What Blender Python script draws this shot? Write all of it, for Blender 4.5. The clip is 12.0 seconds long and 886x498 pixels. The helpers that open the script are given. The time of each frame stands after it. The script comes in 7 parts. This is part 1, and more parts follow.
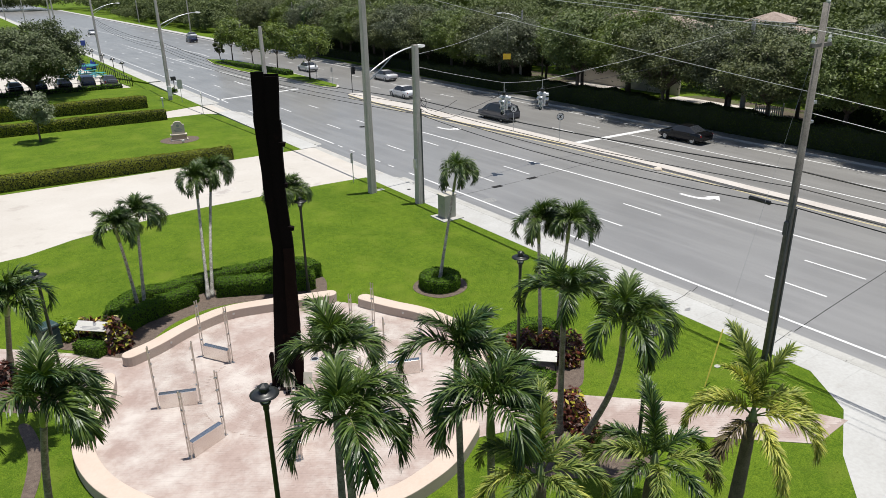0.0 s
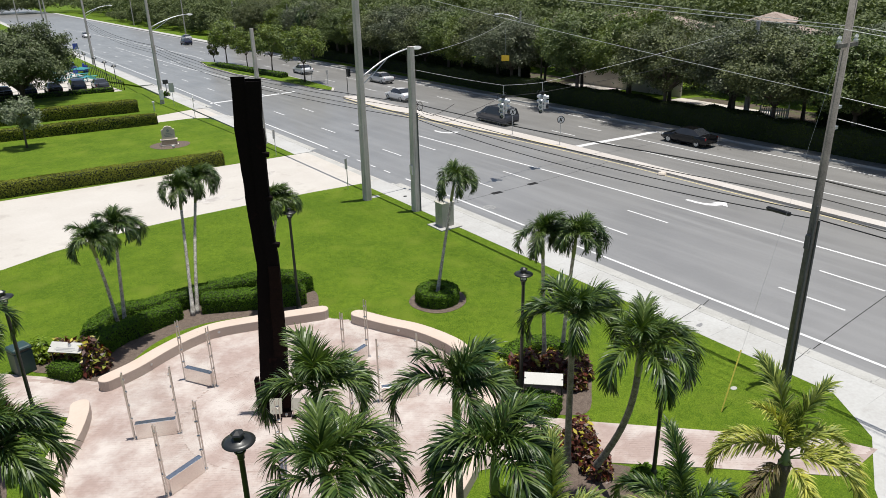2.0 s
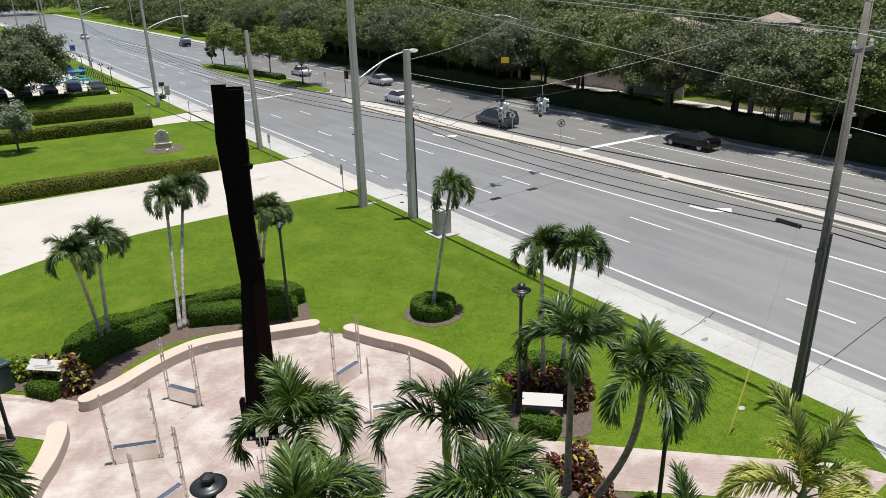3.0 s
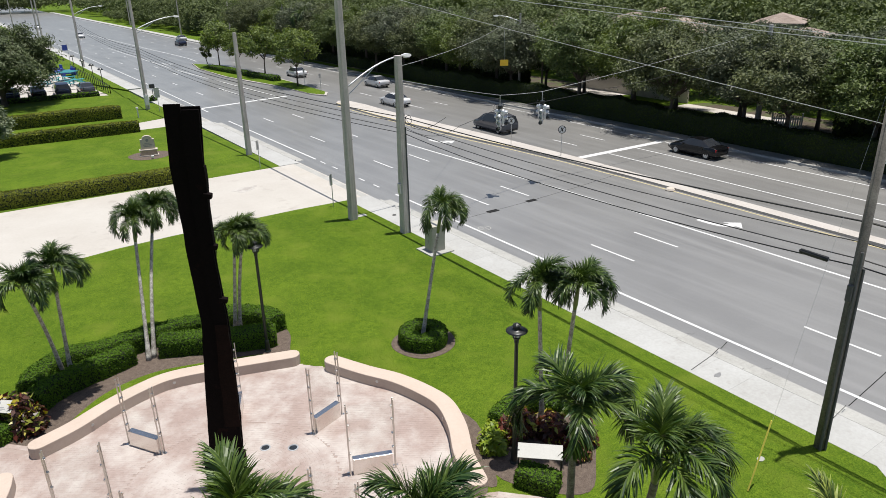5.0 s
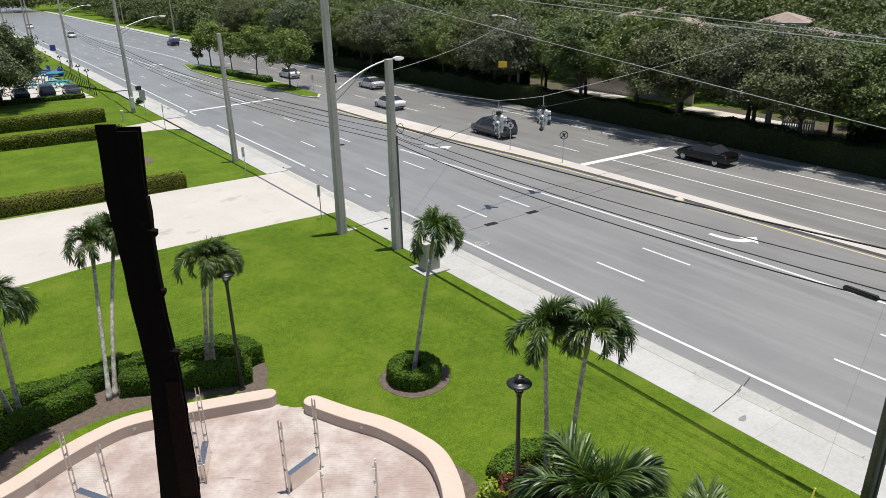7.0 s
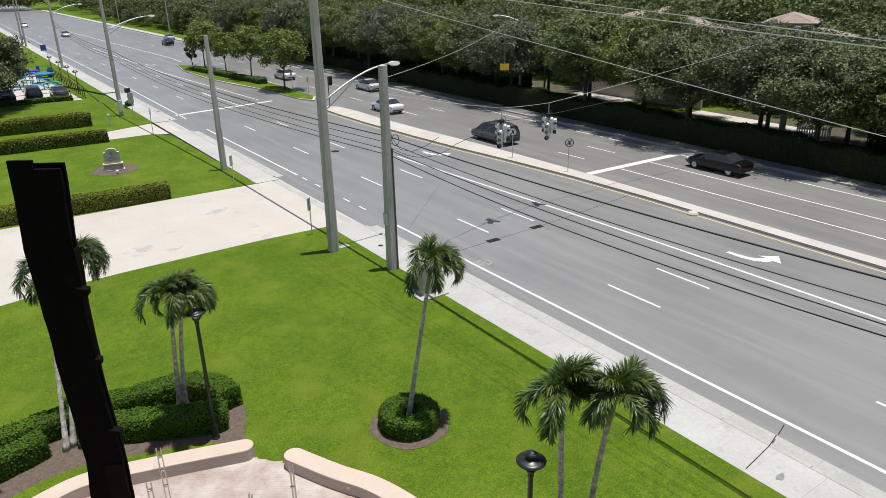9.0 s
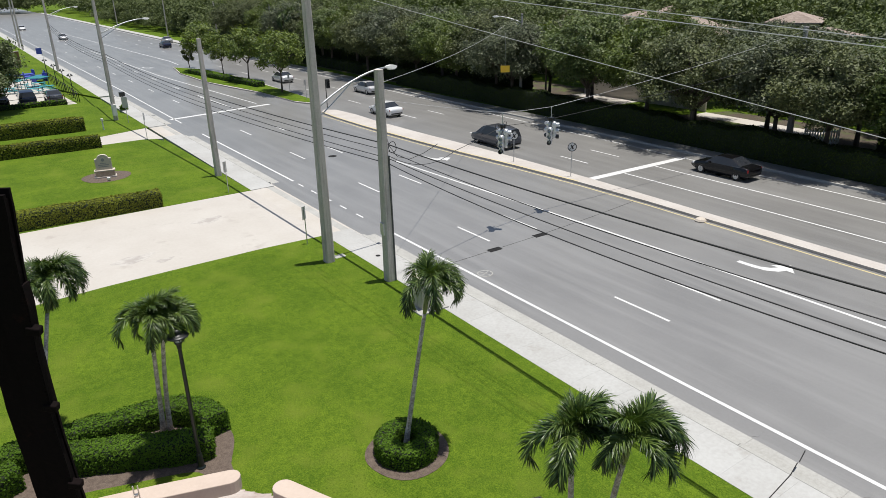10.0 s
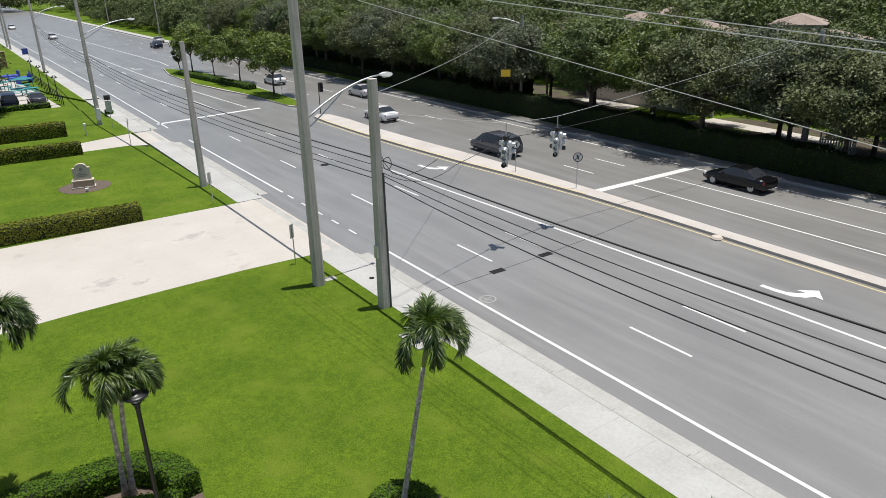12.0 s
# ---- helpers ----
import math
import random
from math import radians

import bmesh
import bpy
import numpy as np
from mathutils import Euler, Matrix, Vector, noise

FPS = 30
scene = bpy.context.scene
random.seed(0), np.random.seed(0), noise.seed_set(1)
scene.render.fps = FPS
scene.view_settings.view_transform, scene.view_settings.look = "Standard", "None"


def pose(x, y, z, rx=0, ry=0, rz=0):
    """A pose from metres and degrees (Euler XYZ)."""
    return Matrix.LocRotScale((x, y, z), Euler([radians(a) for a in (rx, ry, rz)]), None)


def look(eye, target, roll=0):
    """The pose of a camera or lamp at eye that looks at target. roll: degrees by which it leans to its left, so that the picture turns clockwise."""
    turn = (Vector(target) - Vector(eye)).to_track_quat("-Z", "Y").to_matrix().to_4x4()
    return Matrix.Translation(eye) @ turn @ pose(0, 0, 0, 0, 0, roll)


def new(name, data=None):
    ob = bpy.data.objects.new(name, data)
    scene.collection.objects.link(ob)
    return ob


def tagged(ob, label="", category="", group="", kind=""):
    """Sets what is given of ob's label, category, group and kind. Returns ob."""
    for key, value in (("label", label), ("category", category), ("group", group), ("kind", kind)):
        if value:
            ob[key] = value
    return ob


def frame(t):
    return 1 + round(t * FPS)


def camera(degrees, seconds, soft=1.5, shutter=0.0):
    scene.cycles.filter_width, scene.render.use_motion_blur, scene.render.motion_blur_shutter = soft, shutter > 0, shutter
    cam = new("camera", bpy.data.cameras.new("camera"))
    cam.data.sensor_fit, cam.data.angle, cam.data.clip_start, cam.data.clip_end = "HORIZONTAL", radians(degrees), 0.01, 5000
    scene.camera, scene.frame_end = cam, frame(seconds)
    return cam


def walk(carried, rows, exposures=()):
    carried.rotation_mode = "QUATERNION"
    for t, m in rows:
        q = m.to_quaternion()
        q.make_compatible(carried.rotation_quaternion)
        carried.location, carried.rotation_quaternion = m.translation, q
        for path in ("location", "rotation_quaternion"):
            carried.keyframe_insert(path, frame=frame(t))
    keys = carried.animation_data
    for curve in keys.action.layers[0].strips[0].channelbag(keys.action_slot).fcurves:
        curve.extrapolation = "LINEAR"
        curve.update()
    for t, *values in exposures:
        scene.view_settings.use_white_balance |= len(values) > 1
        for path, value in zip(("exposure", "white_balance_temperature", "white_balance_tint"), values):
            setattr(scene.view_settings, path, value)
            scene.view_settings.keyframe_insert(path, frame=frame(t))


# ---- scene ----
cam = camera(65.3, 12.0, soft=0.5)

PATH = [
    (0, (-34.2, -29.411, 14.021), (-33.143, -27.88, 13.287), -1.0),
    (0.5, (-34.023, -29.1, 13.869), (-32.962, -27.57, 13.139), -1.2),
    (1, (-33.753, -28.782, 13.835), (-32.692, -27.251, 13.106), -1.2),
    (1.5, (-33.488, -28.45, 13.881), (-32.427, -26.921, 13.149), -1.2),
    (2, (-33.184, -28.009, 13.87), (-32.122, -26.48, 13.14), -1.2),
    (2.5, (-32.747, -27.685, 13.935), (-31.688, -26.155, 13.204), -1.2),
    (3, (-32.331, -27.207, 13.903), (-31.271, -25.675, 13.174), -1.3),
    (5, (-30.565, -25.396, 14.052), (-29.508, -23.865, 13.319), -1.2),
    (5.5, (-30.087, -24.948, 14.058), (-29.03, -23.417, 13.324), -1.3),
    (6, (-29.633, -24.357, 14.013), (-28.575, -22.828, 13.279), -1.3),
    (6.5, (-29.251, -23.731, 13.979), (-28.189, -22.204, 13.244), -1.1),
    (7, (-28.748, -23.134, 13.971), (-27.687, -21.606, 13.235), -1.2),
    (7.5, (-28.249, -22.61, 13.994), (-27.192, -21.081, 13.256), -1.3),
    (9.5, (-26.641, -20.207, 13.972), (-25.579, -18.682, 13.233), -1.1),
    (10, (-26.181, -19.674, 13.946), (-25.121, -18.146, 13.209), -1.4),
    (10.5, (-25.728, -19.058, 13.999), (-24.667, -17.532, 13.26), -1.4),
    (11, (-25.45, -18.426, 13.959), (-24.382, -16.903, 13.225), -1.2),
    (11.5, (-25.058, -17.762, 13.952), (-23.988, -16.242, 13.214), -1.2),
    (12, (-24.61, -17.177, 13.954), (-23.54, -15.656, 13.216), -1.2),
]
walk(cam, [(t, look(eye, target, roll)) for t, eye, target, roll in PATH], exposures=((0, 0.41), (6, 0.37), (12, 0.29)))

# ---------- world, sun ----------
SUN_EL, SUN_AZ = 84.0, 110.0        # degrees; azimuth from +y towards +x
world = bpy.data.worlds.new("world")
scene.world = world
world.use_nodes = True
wn = world.node_tree.nodes
sky = wn.new("ShaderNodeTexSky")
sky.sky_type = "NISHITA"
sky.sun_disc = False
sky.sun_elevation = radians(SUN_EL)
sky.sun_rotation = radians(SUN_AZ)
sky.air_density, sky.dust_density = 1.0, 1.2
wn["Background"].inputs[1].default_value = 0.075
world.node_tree.links.new(sky.outputs[0], wn["Background"].inputs[0])
sun = new("sun", bpy.data.lights.new("sun", "SUN"))
sun.data.energy, sun.data.angle, sun.data.color = 4.6, radians(0.55), (1.0, 0.965, 0.9)
_e, _a = radians(SUN_EL), radians(SUN_AZ)
SUN_DIR = Vector((math.cos(_e) * math.sin(_a), math.cos(_e) * math.cos(_a), math.sin(_e)))
sun.matrix_basis = look(SUN_DIR * 100, (0, 0, 0))


# ---------- helpers ----------
def mesh_of(name, verts, faces, material=None, smooth=False):
    me = bpy.data.meshes.new(name)
    me.from_pydata([tuple(map(float, v)) for v in verts], [], [tuple(map(int, f)) for f in faces])
    if material:
        me.materials.append(material)
    if smooth:
        me.polygons.foreach_set("use_smooth", [True] * len(me.polygons))
    me.update()
    return me


def bm_mesh(name, bm, material=None, smooth=False):
    me = bpy.data.meshes.new(name)
    bmesh.ops.recalc_face_normals(bm, faces=bm.faces)
    bm.to_mesh(me)
    bm.free()
    if material:
        me.materials.append(material)
    if smooth:
        me.polygons.foreach_set("use_smooth", [True] * len(me.polygons))
    return me


def thing(name, at=(0, 0, 0), turn=0.0, label="", category="", group="", kind=""):
    ob = new(name)
    ob.empty_display_size = 0.2
    ob.matrix_basis = pose(*at, 0, 0, turn)
    return tagged(ob, label, category, group, kind)


def part(name, data, material, parent, label="", at=None, smooth=False):
    """One mesh object under a thing or a part; data is a bmesh or a finished mesh."""
    me = data if isinstance(data, bpy.types.Mesh) else bm_mesh(name, data, material, smooth)
    if not me.materials and material:
        me.materials.append(material)
    ob = new(name, me)
    ob.parent = parent
    if at is not None:
        ob.matrix_basis = at
    if label:
        ob["label"] = label
    return ob


def solo(name, data, material, at=(0, 0, 0), turn=0.0, label="", category="", group="", kind="", smooth=False):
    me = data if isinstance(data, bpy.types.Mesh) else bm_mesh(name, data, material, smooth)
    ob = new(name, me)
    ob.matrix_basis = pose(*at, 0, 0, turn)
    return tagged(ob, label, category, group, kind)


def box(bm, x0, x1, y0, y1, z0, z1, bevel=0.0, m=None):
    r = bmesh.ops.create_cube(bm, size=1.0)
    vs = r["verts"]
    for v in vs:
        v.co = Vector((x0 + (v.co.x + 0.5) * (x1 - x0), y0 + (v.co.y + 0.5) * (y1 - y0), z0 + (v.co.z + 0.5) * (z1 - z0)))
    if bevel:
        es = list({e for v in vs for e in v.link_edges})
        r = bmesh.ops.bevel(bm, geom=es, offset=bevel, segments=2, affect="EDGES", profile=0.5)
        vs = list({v for f in r["faces"] for v in f.verts} | {v for v in vs if v.is_valid})
    if m is not None:
        bmesh.ops.transform(bm, matrix=m, verts=vs)
    return vs


def boxed(*a, **k):
    bm = bmesh.new()
    box(bm, *a, **k)
    return bm


def tube(bm, points, radii, sides=10, cap=True):
    """A round tube through the points, with a radius at each."""
    pts = [Vector(p) for p in points]
    if not hasattr(radii, "__len__"):
        radii = [radii] * len(pts)
    rings = []
    ref = Vector((0.31, 0.95, 0.05)).normalized()
    for i, p in enumerate(pts):
        d = (pts[min(i + 1, len(pts) - 1)] - pts[max(i - 1, 0)]).normalized()
        r_ = Vector((1, 0, 0)) if abs(d.dot(ref)) > 0.98 else ref
        u = d.cross(r_).normalized()
        w = d.cross(u).normalized()
        rings.append([bm.verts.new(p + radii[i] * (math.cos(a) * u + math.sin(a) * w)) for a in [2 * math.pi * k / sides for k in range(sides)]])
    for a, b in zip(rings, rings[1:]):
        for k in range(sides):
            bm.faces.new((a[k], a[(k + 1) % sides], b[(k + 1) % sides], b[k]))
    if cap:
        bm.faces.new(rings[0][::-1])
        bm.faces.new(rings[-1])
    return bm


def tubed(points, radii, sides=10):
    return tube(bmesh.new(), points, radii, sides)


def turned(bm, profile, sides=16, centre=(0, 0, 0), loop=False):
    """A body of revolution about z from (radius, z) pairs."""
    cx, cy, cz = centre
    rings = [[bm.verts.new((cx + r * math.cos(2 * math.pi * k / sides), cy + r * math.sin(2 * math.pi * k / sides), cz + z)) for k in range(sides)] for r, z in profile]
    for a, b in zip(rings, rings[1:]):
        for k in range(sides):
            bm.faces.new((a[k], a[(k + 1) % sides], b[(k + 1) % sides], b[k]))
    if loop:
        for k in range(sides):
            bm.faces.new((rings[-1][k], rings[-1][(k + 1) % sides], rings[0][(k + 1) % sides], rings[0][k]))
        return bm
    bm.faces.new(rings[0][::-1])
    bm.faces.new(rings[-1])
    return bm


def lathe(profile, sides=16, centre=(0, 0, 0), loop=False):
    return turned(bmesh.new(), profile, sides, centre, loop)


def slab(points, z0, z1):
    """A flat plate with the outline points, from z0 to z1."""
    bm = bmesh.new()
    lo = [bm.verts.new((x, y, z0)) for x, y in points]
    hi = [bm.verts.new((x, y, z1)) for x, y in points]
    bm.faces.new(hi)
    bm.faces.new(lo[::-1])
    n = len(points)
    for i in range(n):
        bm.faces.new((lo[i], lo[(i + 1) % n], hi[(i + 1) % n], hi[i]))
    return bm


def smooth_line(points, n=8, closed=False):
    """Catmull-Rom through the points."""
    P = [np.array(p, float) for p in points]
    out = []
    m = len(P)
    for i in range(m if closed else m - 1):
        p0 = P[(i - 1) % m] if closed or i > 0 else 2 * P[0] - P[1]
        p1, p2 = P[i], P[(i + 1) % m]
        p3 = P[(i + 2) % m] if closed or i + 2 < m else 2 * P[-1] - P[-2]
        for k in range(n):
            t = k / n
            out.append(0.5 * (2 * p1 + (p2 - p0) * t + (2 * p0 - 5 * p1 + 4 * p2 - p3) * t * t + (3 * p1 - p0 - 3 * p2 + p3) * t ** 3))
    if not closed:
        out.append(P[-1])
    return out


def inside(poly, x, y):
    """Which of the points lie in the polygon."""
    x, y = np.asarray(x, float), np.asarray(y, float)
    res = np.zeros(x.shape, bool)
    n = len(poly)
    for i in range(n):
        (x0, y0), (x1, y1) = poly[i], poly[(i + 1) % n]
        if y0 == y1:
            continue
        c = ((y0 > y) != (y1 > y)) & (x < (x1 - x0) * (y - y0) / (y1 - y0) + x0)
        res ^= c
    return res


def ellipse(cx, cy, rx, ry, n=32, turn=0.0, wob=0.0):
    c, s = math.cos(radians(turn)), math.sin(radians(turn))
    out = []
    for k in range(n):
        a = 2 * math.pi * k / n
        q = 1 + wob * math.sin(3 * a + 1) + wob * 0.6 * math.sin(5 * a)
        u, v = rx * q * math.cos(a), ry * q * math.sin(a)
        out.append((cx + u * c - v * s, cy + u * s + v * c))
    return out


# ---------- materials ----------
def mat(name, col, col2=None, rough=0.7, metal=0.0, scale=(1.5, 25.0), amount=(0.5, 0.4), bump=0.0, bump_scale=60.0, spec=0.5, island=0.0, objrand=0.0, extra=None, contrast=(0.35, 0.65), stretch=None):
    """A surface with two scales of variation between col and col2, a fine relief, and optional variation by piece."""
    m = bpy.data.materials.new(name)
    m.use_nodes = True
    t = m.node_tree
    n, L = t.nodes, t.links
    b = n["Principled BSDF"]
    b.inputs["Roughness"].default_value = rough
    b.inputs["Metallic"].default_value = metal
    b.inputs["Specular IOR Level"].default_value = spec
    col2 = col2 or tuple(c * 0.72 for c in col)
    geo = n.new("ShaderNodeNewGeometry")
    where = geo.outputs["Position"]
    fac = None
    for s, a in zip(scale, amount):
        no = n.new("ShaderNodeTexNoise")
        no.inputs["Scale"].default_value = s
        no.inputs["Detail"].default_value = 5.0
        no.inputs["Roughness"].default_value = 0.6
        L.new(where, no.inputs["Vector"])
        mr = n.new("ShaderNodeMapRange")
        mr.inputs[1].default_value, mr.inputs[2].default_value = contrast
        mr.inputs[3].default_value, mr.inputs[4].default_value = 0.0, a
        L.new(no.outputs["Fac"], mr.inputs[0])
        if fac is None:
            fac = mr.outputs[0]
        else:
            ad = n.new("ShaderNodeMath")
            ad.operation = "ADD"
            L.new(fac, ad.inputs[0])
            L.new(mr.outputs[0], ad.inputs[1])
            fac = ad.outputs[0]
    for amt, src in ((island, geo.outputs["Random Per Island"]), (objrand, None)):
        if not amt:
            continue
        if src is None:
            oi = n.new("ShaderNodeObjectInfo")
            src = oi.outputs["Random"]
        ma = n.new("ShaderNodeMath")
        ma.operation = "MULTIPLY_ADD"
        L.new(src, ma.inputs[0])
        ma.inputs[1].default_value = amt
        L.new(fac, ma.inputs[2])
        fac = ma.outputs[0]
    mx = n.new("ShaderNodeMix")
    mx.data_type = "RGBA"
    mx.clamp_factor = True
    mx.inputs[6].default_value = (*col, 1)
    mx.inputs[7].default_value = (*col2, 1)
    L.new(fac, mx.inputs[0])
    out = mx.outputs[2]
    if extra:
        col3, s3, lo, hi = extra
        no = n.new("ShaderNodeTexNoise")
        no.inputs["Scale"].default_value = s3
        no.inputs["Detail"].default_value = 6.0
        no.inputs["Roughness"].default_value = 0.65
        at_ = where
        if stretch:
            vm = n.new("ShaderNodeVectorMath")
            vm.operation = "MULTIPLY"
            vm.inputs[1].default_value = stretch
            L.new(where, vm.inputs[0])
            at_ = vm.outputs[0]
        L.new(at_, no.inputs["Vector"])
        mr = n.new("ShaderNodeMapRange")
        mr.inputs[1].default_value, mr.inputs[2].default_value = lo, hi
        L.new(no.outputs["Fac"], mr.inputs[0])
        m3 = n.new("ShaderNodeMix")
        m3.data_type = "RGBA"
        L.new(mr.outputs[0], m3.inputs[0])
        L.new(out, m3.inputs[6])
        m3.inputs[7].default_value = (*col3, 1)
        out = m3.outputs[2]
    L.new(out, b.inputs["Base Color"])
    if bump:
        no = n.new("ShaderNodeTexNoise")
        no.inputs["Scale"].default_value = bump_scale
        no.inputs["Detail"].default_value = 4.0
        L.new(where, no.inputs["Vector"])
        bp = n.new("ShaderNodeBump")
        bp.inputs["Strength"].default_value = bump
        bp.inputs["Distance"].default_value = 0.02
        L.new(no.outputs["Fac"], bp.inputs["Height"])
        L.new(bp.outputs[0], b.inputs["Normal"])
    return m


def leaf_mat(name, col, col2, rough=0.45, trans=0.3, big=0.35, spec=0.4):
    """Leaves: colour by leaf and by region, some light through the blade."""
    m = mat(name, col, col2, rough=rough, scale=(0.35, 4.0), amount=(0.4, 0.25), island=big, spec=spec)
    t = m.node_tree
    n, L = t.nodes, t.links
    b = n["Principled BSDF"]
    tr = n.new("ShaderNodeBsdfTranslucent")
    src = b.inputs["Base Color"].links[0].from_socket
    hs = n.new("ShaderNodeHueSaturation")
    hs.inputs["Value"].default_value = 1.3
    hs.inputs["Saturation"].default_value = 1.15
    L.new(src, hs.inputs["Color"])
    L.new(hs.outputs[0], tr.inputs["Color"])
    mx = n.new("ShaderNodeMixShader")
    mx.inputs[0].default_value = trans
    L.new(b.outputs[0], mx.inputs[1])
    L.new(tr.outputs[0], mx.inputs[2])
    L.new(mx.outputs[0], n["Material Output"].inputs["Surface"])
    return m


def glass_mat(name, tint=(0.985, 0.992, 0.99), rough=0.0):
    m = bpy.data.materials.new(name)
    m.use_nodes = True
    t = m.node_tree
    n, L = t.nodes, t.links
    tr = n.new("ShaderNodeBsdfTransparent")
    tr.inputs[0].default_value = (*tint, 1)
    gl = n.new("ShaderNodeBsdfGlossy")
    gl.inputs["Roughness"].default_value = rough
    lw = n.new("ShaderNodeLayerWeight")
    pw = n.new("ShaderNodeMath")
    pw.operation = "POWER"
    pw.inputs[1].default_value = 4.0
    L.new(lw.outputs["Facing"], pw.inputs[0])
    ma = n.new("ShaderNodeMath")
    ma.operation = "MULTIPLY_ADD"
    ma.inputs[1].default_value, ma.inputs[2].default_value = 0.12, 0.008
    L.new(pw.outputs[0], ma.inputs[0])
    mx = n.new("ShaderNodeMixShader")
    L.new(ma.outputs[0], mx.inputs[0])
    L.new(tr.outputs[0], mx.inputs[1])
    L.new(gl.outputs[0], mx.inputs[2])
    L.new(mx.outputs[0], n["Material Output"].inputs["Surface"])
    return m


M = {}
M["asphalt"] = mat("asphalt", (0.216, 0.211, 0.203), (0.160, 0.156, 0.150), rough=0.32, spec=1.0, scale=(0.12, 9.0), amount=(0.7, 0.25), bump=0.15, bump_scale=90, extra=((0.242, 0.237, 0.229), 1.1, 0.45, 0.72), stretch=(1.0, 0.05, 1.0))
M["patch"] = mat("tar_patch", (0.014, 0.014, 0.015), (0.03, 0.03, 0.03), rough=0.95, spec=0.1)
M["paint_white"] = mat("road_paint_white", (0.62, 0.62, 0.61), (0.42, 0.42, 0.42), rough=0.6, scale=(1.2, 30.0), amount=(0.35, 0.45))
M["paint_yellow"] = mat("road_paint_yellow", (0.56, 0.45, 0.19), (0.43, 0.38, 0.27), rough=0.6, scale=(1.2, 30.0), amount=(0.4, 0.5))
M["walk"] = mat("pavement_concrete", (0.415, 0.415, 0.405), (0.32, 0.315, 0.30), rough=0.85, scale=(0.35, 8.0), amount=(0.55, 0.4), bump=0.15, objrand=0.12, extra=((0.26, 0.245, 0.22), 1.2, 0.6, 0.8))
M["drive"] = mat("drive_concrete", (0.445, 0.42, 0.385), (0.385, 0.355, 0.32), rough=0.85, scale=(0.25, 6.0), amount=(0.6, 0.3), bump=0.12, extra=((0.30, 0.27, 0.24), 0.45, 0.58, 0.78))
M["stain"] = mat("stained_concrete", (0.44, 0.415, 0.385), (0.33, 0.305, 0.28), rough=0.85, scale=(1.3, 5.0), amount=(1.0, 0.3), contrast=(0.45, 0.62))
M["apron"] = mat("apron_concrete", (0.445, 0.42, 0.385), (0.39, 0.355, 0.31), rough=0.85, scale=(0.35, 5.0), amount=(0.6, 0.3), bump=0.12)
M["kerb"] = mat("kerb_concrete", (0.39, 0.385, 0.365), (0.27, 0.265, 0.245), rough=0.85, scale=(0.8, 9.0), amount=(0.5, 0.4), bump=0.1)
M["median"] = mat("median_concrete", (0.46, 0.435, 0.405), (0.37, 0.335, 0.305), rough=0.85, scale=(0.4, 6.0), amount=(0.6, 0.35), bump=0.1)
M["grass"] = mat("grass", (0.128, 0.188, 0.014), (0.050, 0.094, 0.006), rough=0.9, scale=(0.28, 4.0, 22.0), amount=(0.32, 0.3, 0.75), bump=0.9, bump_scale=36, spec=0.1, contrast=(0.38, 0.62), extra=((0.120, 0.160, 0.018), 0.5, 0.52, 0.75))
M["blades"] = leaf_mat("grass_blades", (0.225, 0.295, 0.03), (0.075, 0.125, 0.01), rough=0.85, trans=0.35, big=0.6, spec=0.15)
# Brown ground colour holding the shade beneath the far trees.
M["shade_soil"] = mat("under_tree_shade", (0.085, 0.065, 0.045), (0.045, 0.036, 0.024), rough=0.95, scale=(0.8, 12.0), amount=(0.5, 0.5), bump=0.6, extra=((0.06, 0.085, 0.015), 0.35, 0.5, 0.62))
M["mulch"] = mat("mulch", (0.15, 0.115, 0.09), (0.065, 0.046, 0.036), rough=0.95, scale=(6.0, 40.0), amount=(0.5, 0.6), bump=0.8, bump_scale=45)
M["paver"] = mat("pavers", (0.365, 0.292, 0.262), (0.285, 0.217, 0.192), rough=0.8, scale=(0.3, 1.6, 7.0), amount=(0.5, 0.45, 0.3), bump=0.1, island=0.2, extra=((0.455, 0.41, 0.38), 0.62, 0.42, 0.66))
M["paver_piece"] = mat("paver_single", (0.365, 0.292, 0.262), (0.285, 0.217, 0.192), rough=0.8, scale=(0.3, 1.6, 7.0), amount=(0.5, 0.45, 0.3), bump=0.1, objrand=0.2, extra=((0.455, 0.41, 0.38), 0.62, 0.42, 0.66))
M["sand"] = mat("joint_sand", (0.34, 0.275, 0.245), (0.27, 0.21, 0.185), rough=0.95)
M["stucco"] = mat("stucco", (0.50, 0.41, 0.345), (0.43, 0.345, 0.285), rough=0.85, scale=(0.8, 10.0), amount=(0.5, 0.3), bump=0.25, bump_scale=80)
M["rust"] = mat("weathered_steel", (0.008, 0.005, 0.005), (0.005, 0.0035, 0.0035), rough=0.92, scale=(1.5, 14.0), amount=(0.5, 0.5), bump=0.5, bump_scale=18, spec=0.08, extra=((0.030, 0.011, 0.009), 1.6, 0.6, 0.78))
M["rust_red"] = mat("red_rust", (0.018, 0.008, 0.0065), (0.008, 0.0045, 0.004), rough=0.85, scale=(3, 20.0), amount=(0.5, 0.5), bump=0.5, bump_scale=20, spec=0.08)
M["steel"] = mat("brushed_steel", (0.62, 0.60, 0.57), (0.5, 0.47, 0.44), rough=0.32, metal=1.0, scale=(3, 40.0), amount=(0.4, 0.3))
M["mirror"] = mat("polished_steel", (0.76, 0.72, 0.69), (0.66, 0.62, 0.59), rough=0.27, metal=1.0, scale=(2, 20.0), amount=(0.3, 0.2))
M["glass"] = glass_mat("clear_glass")
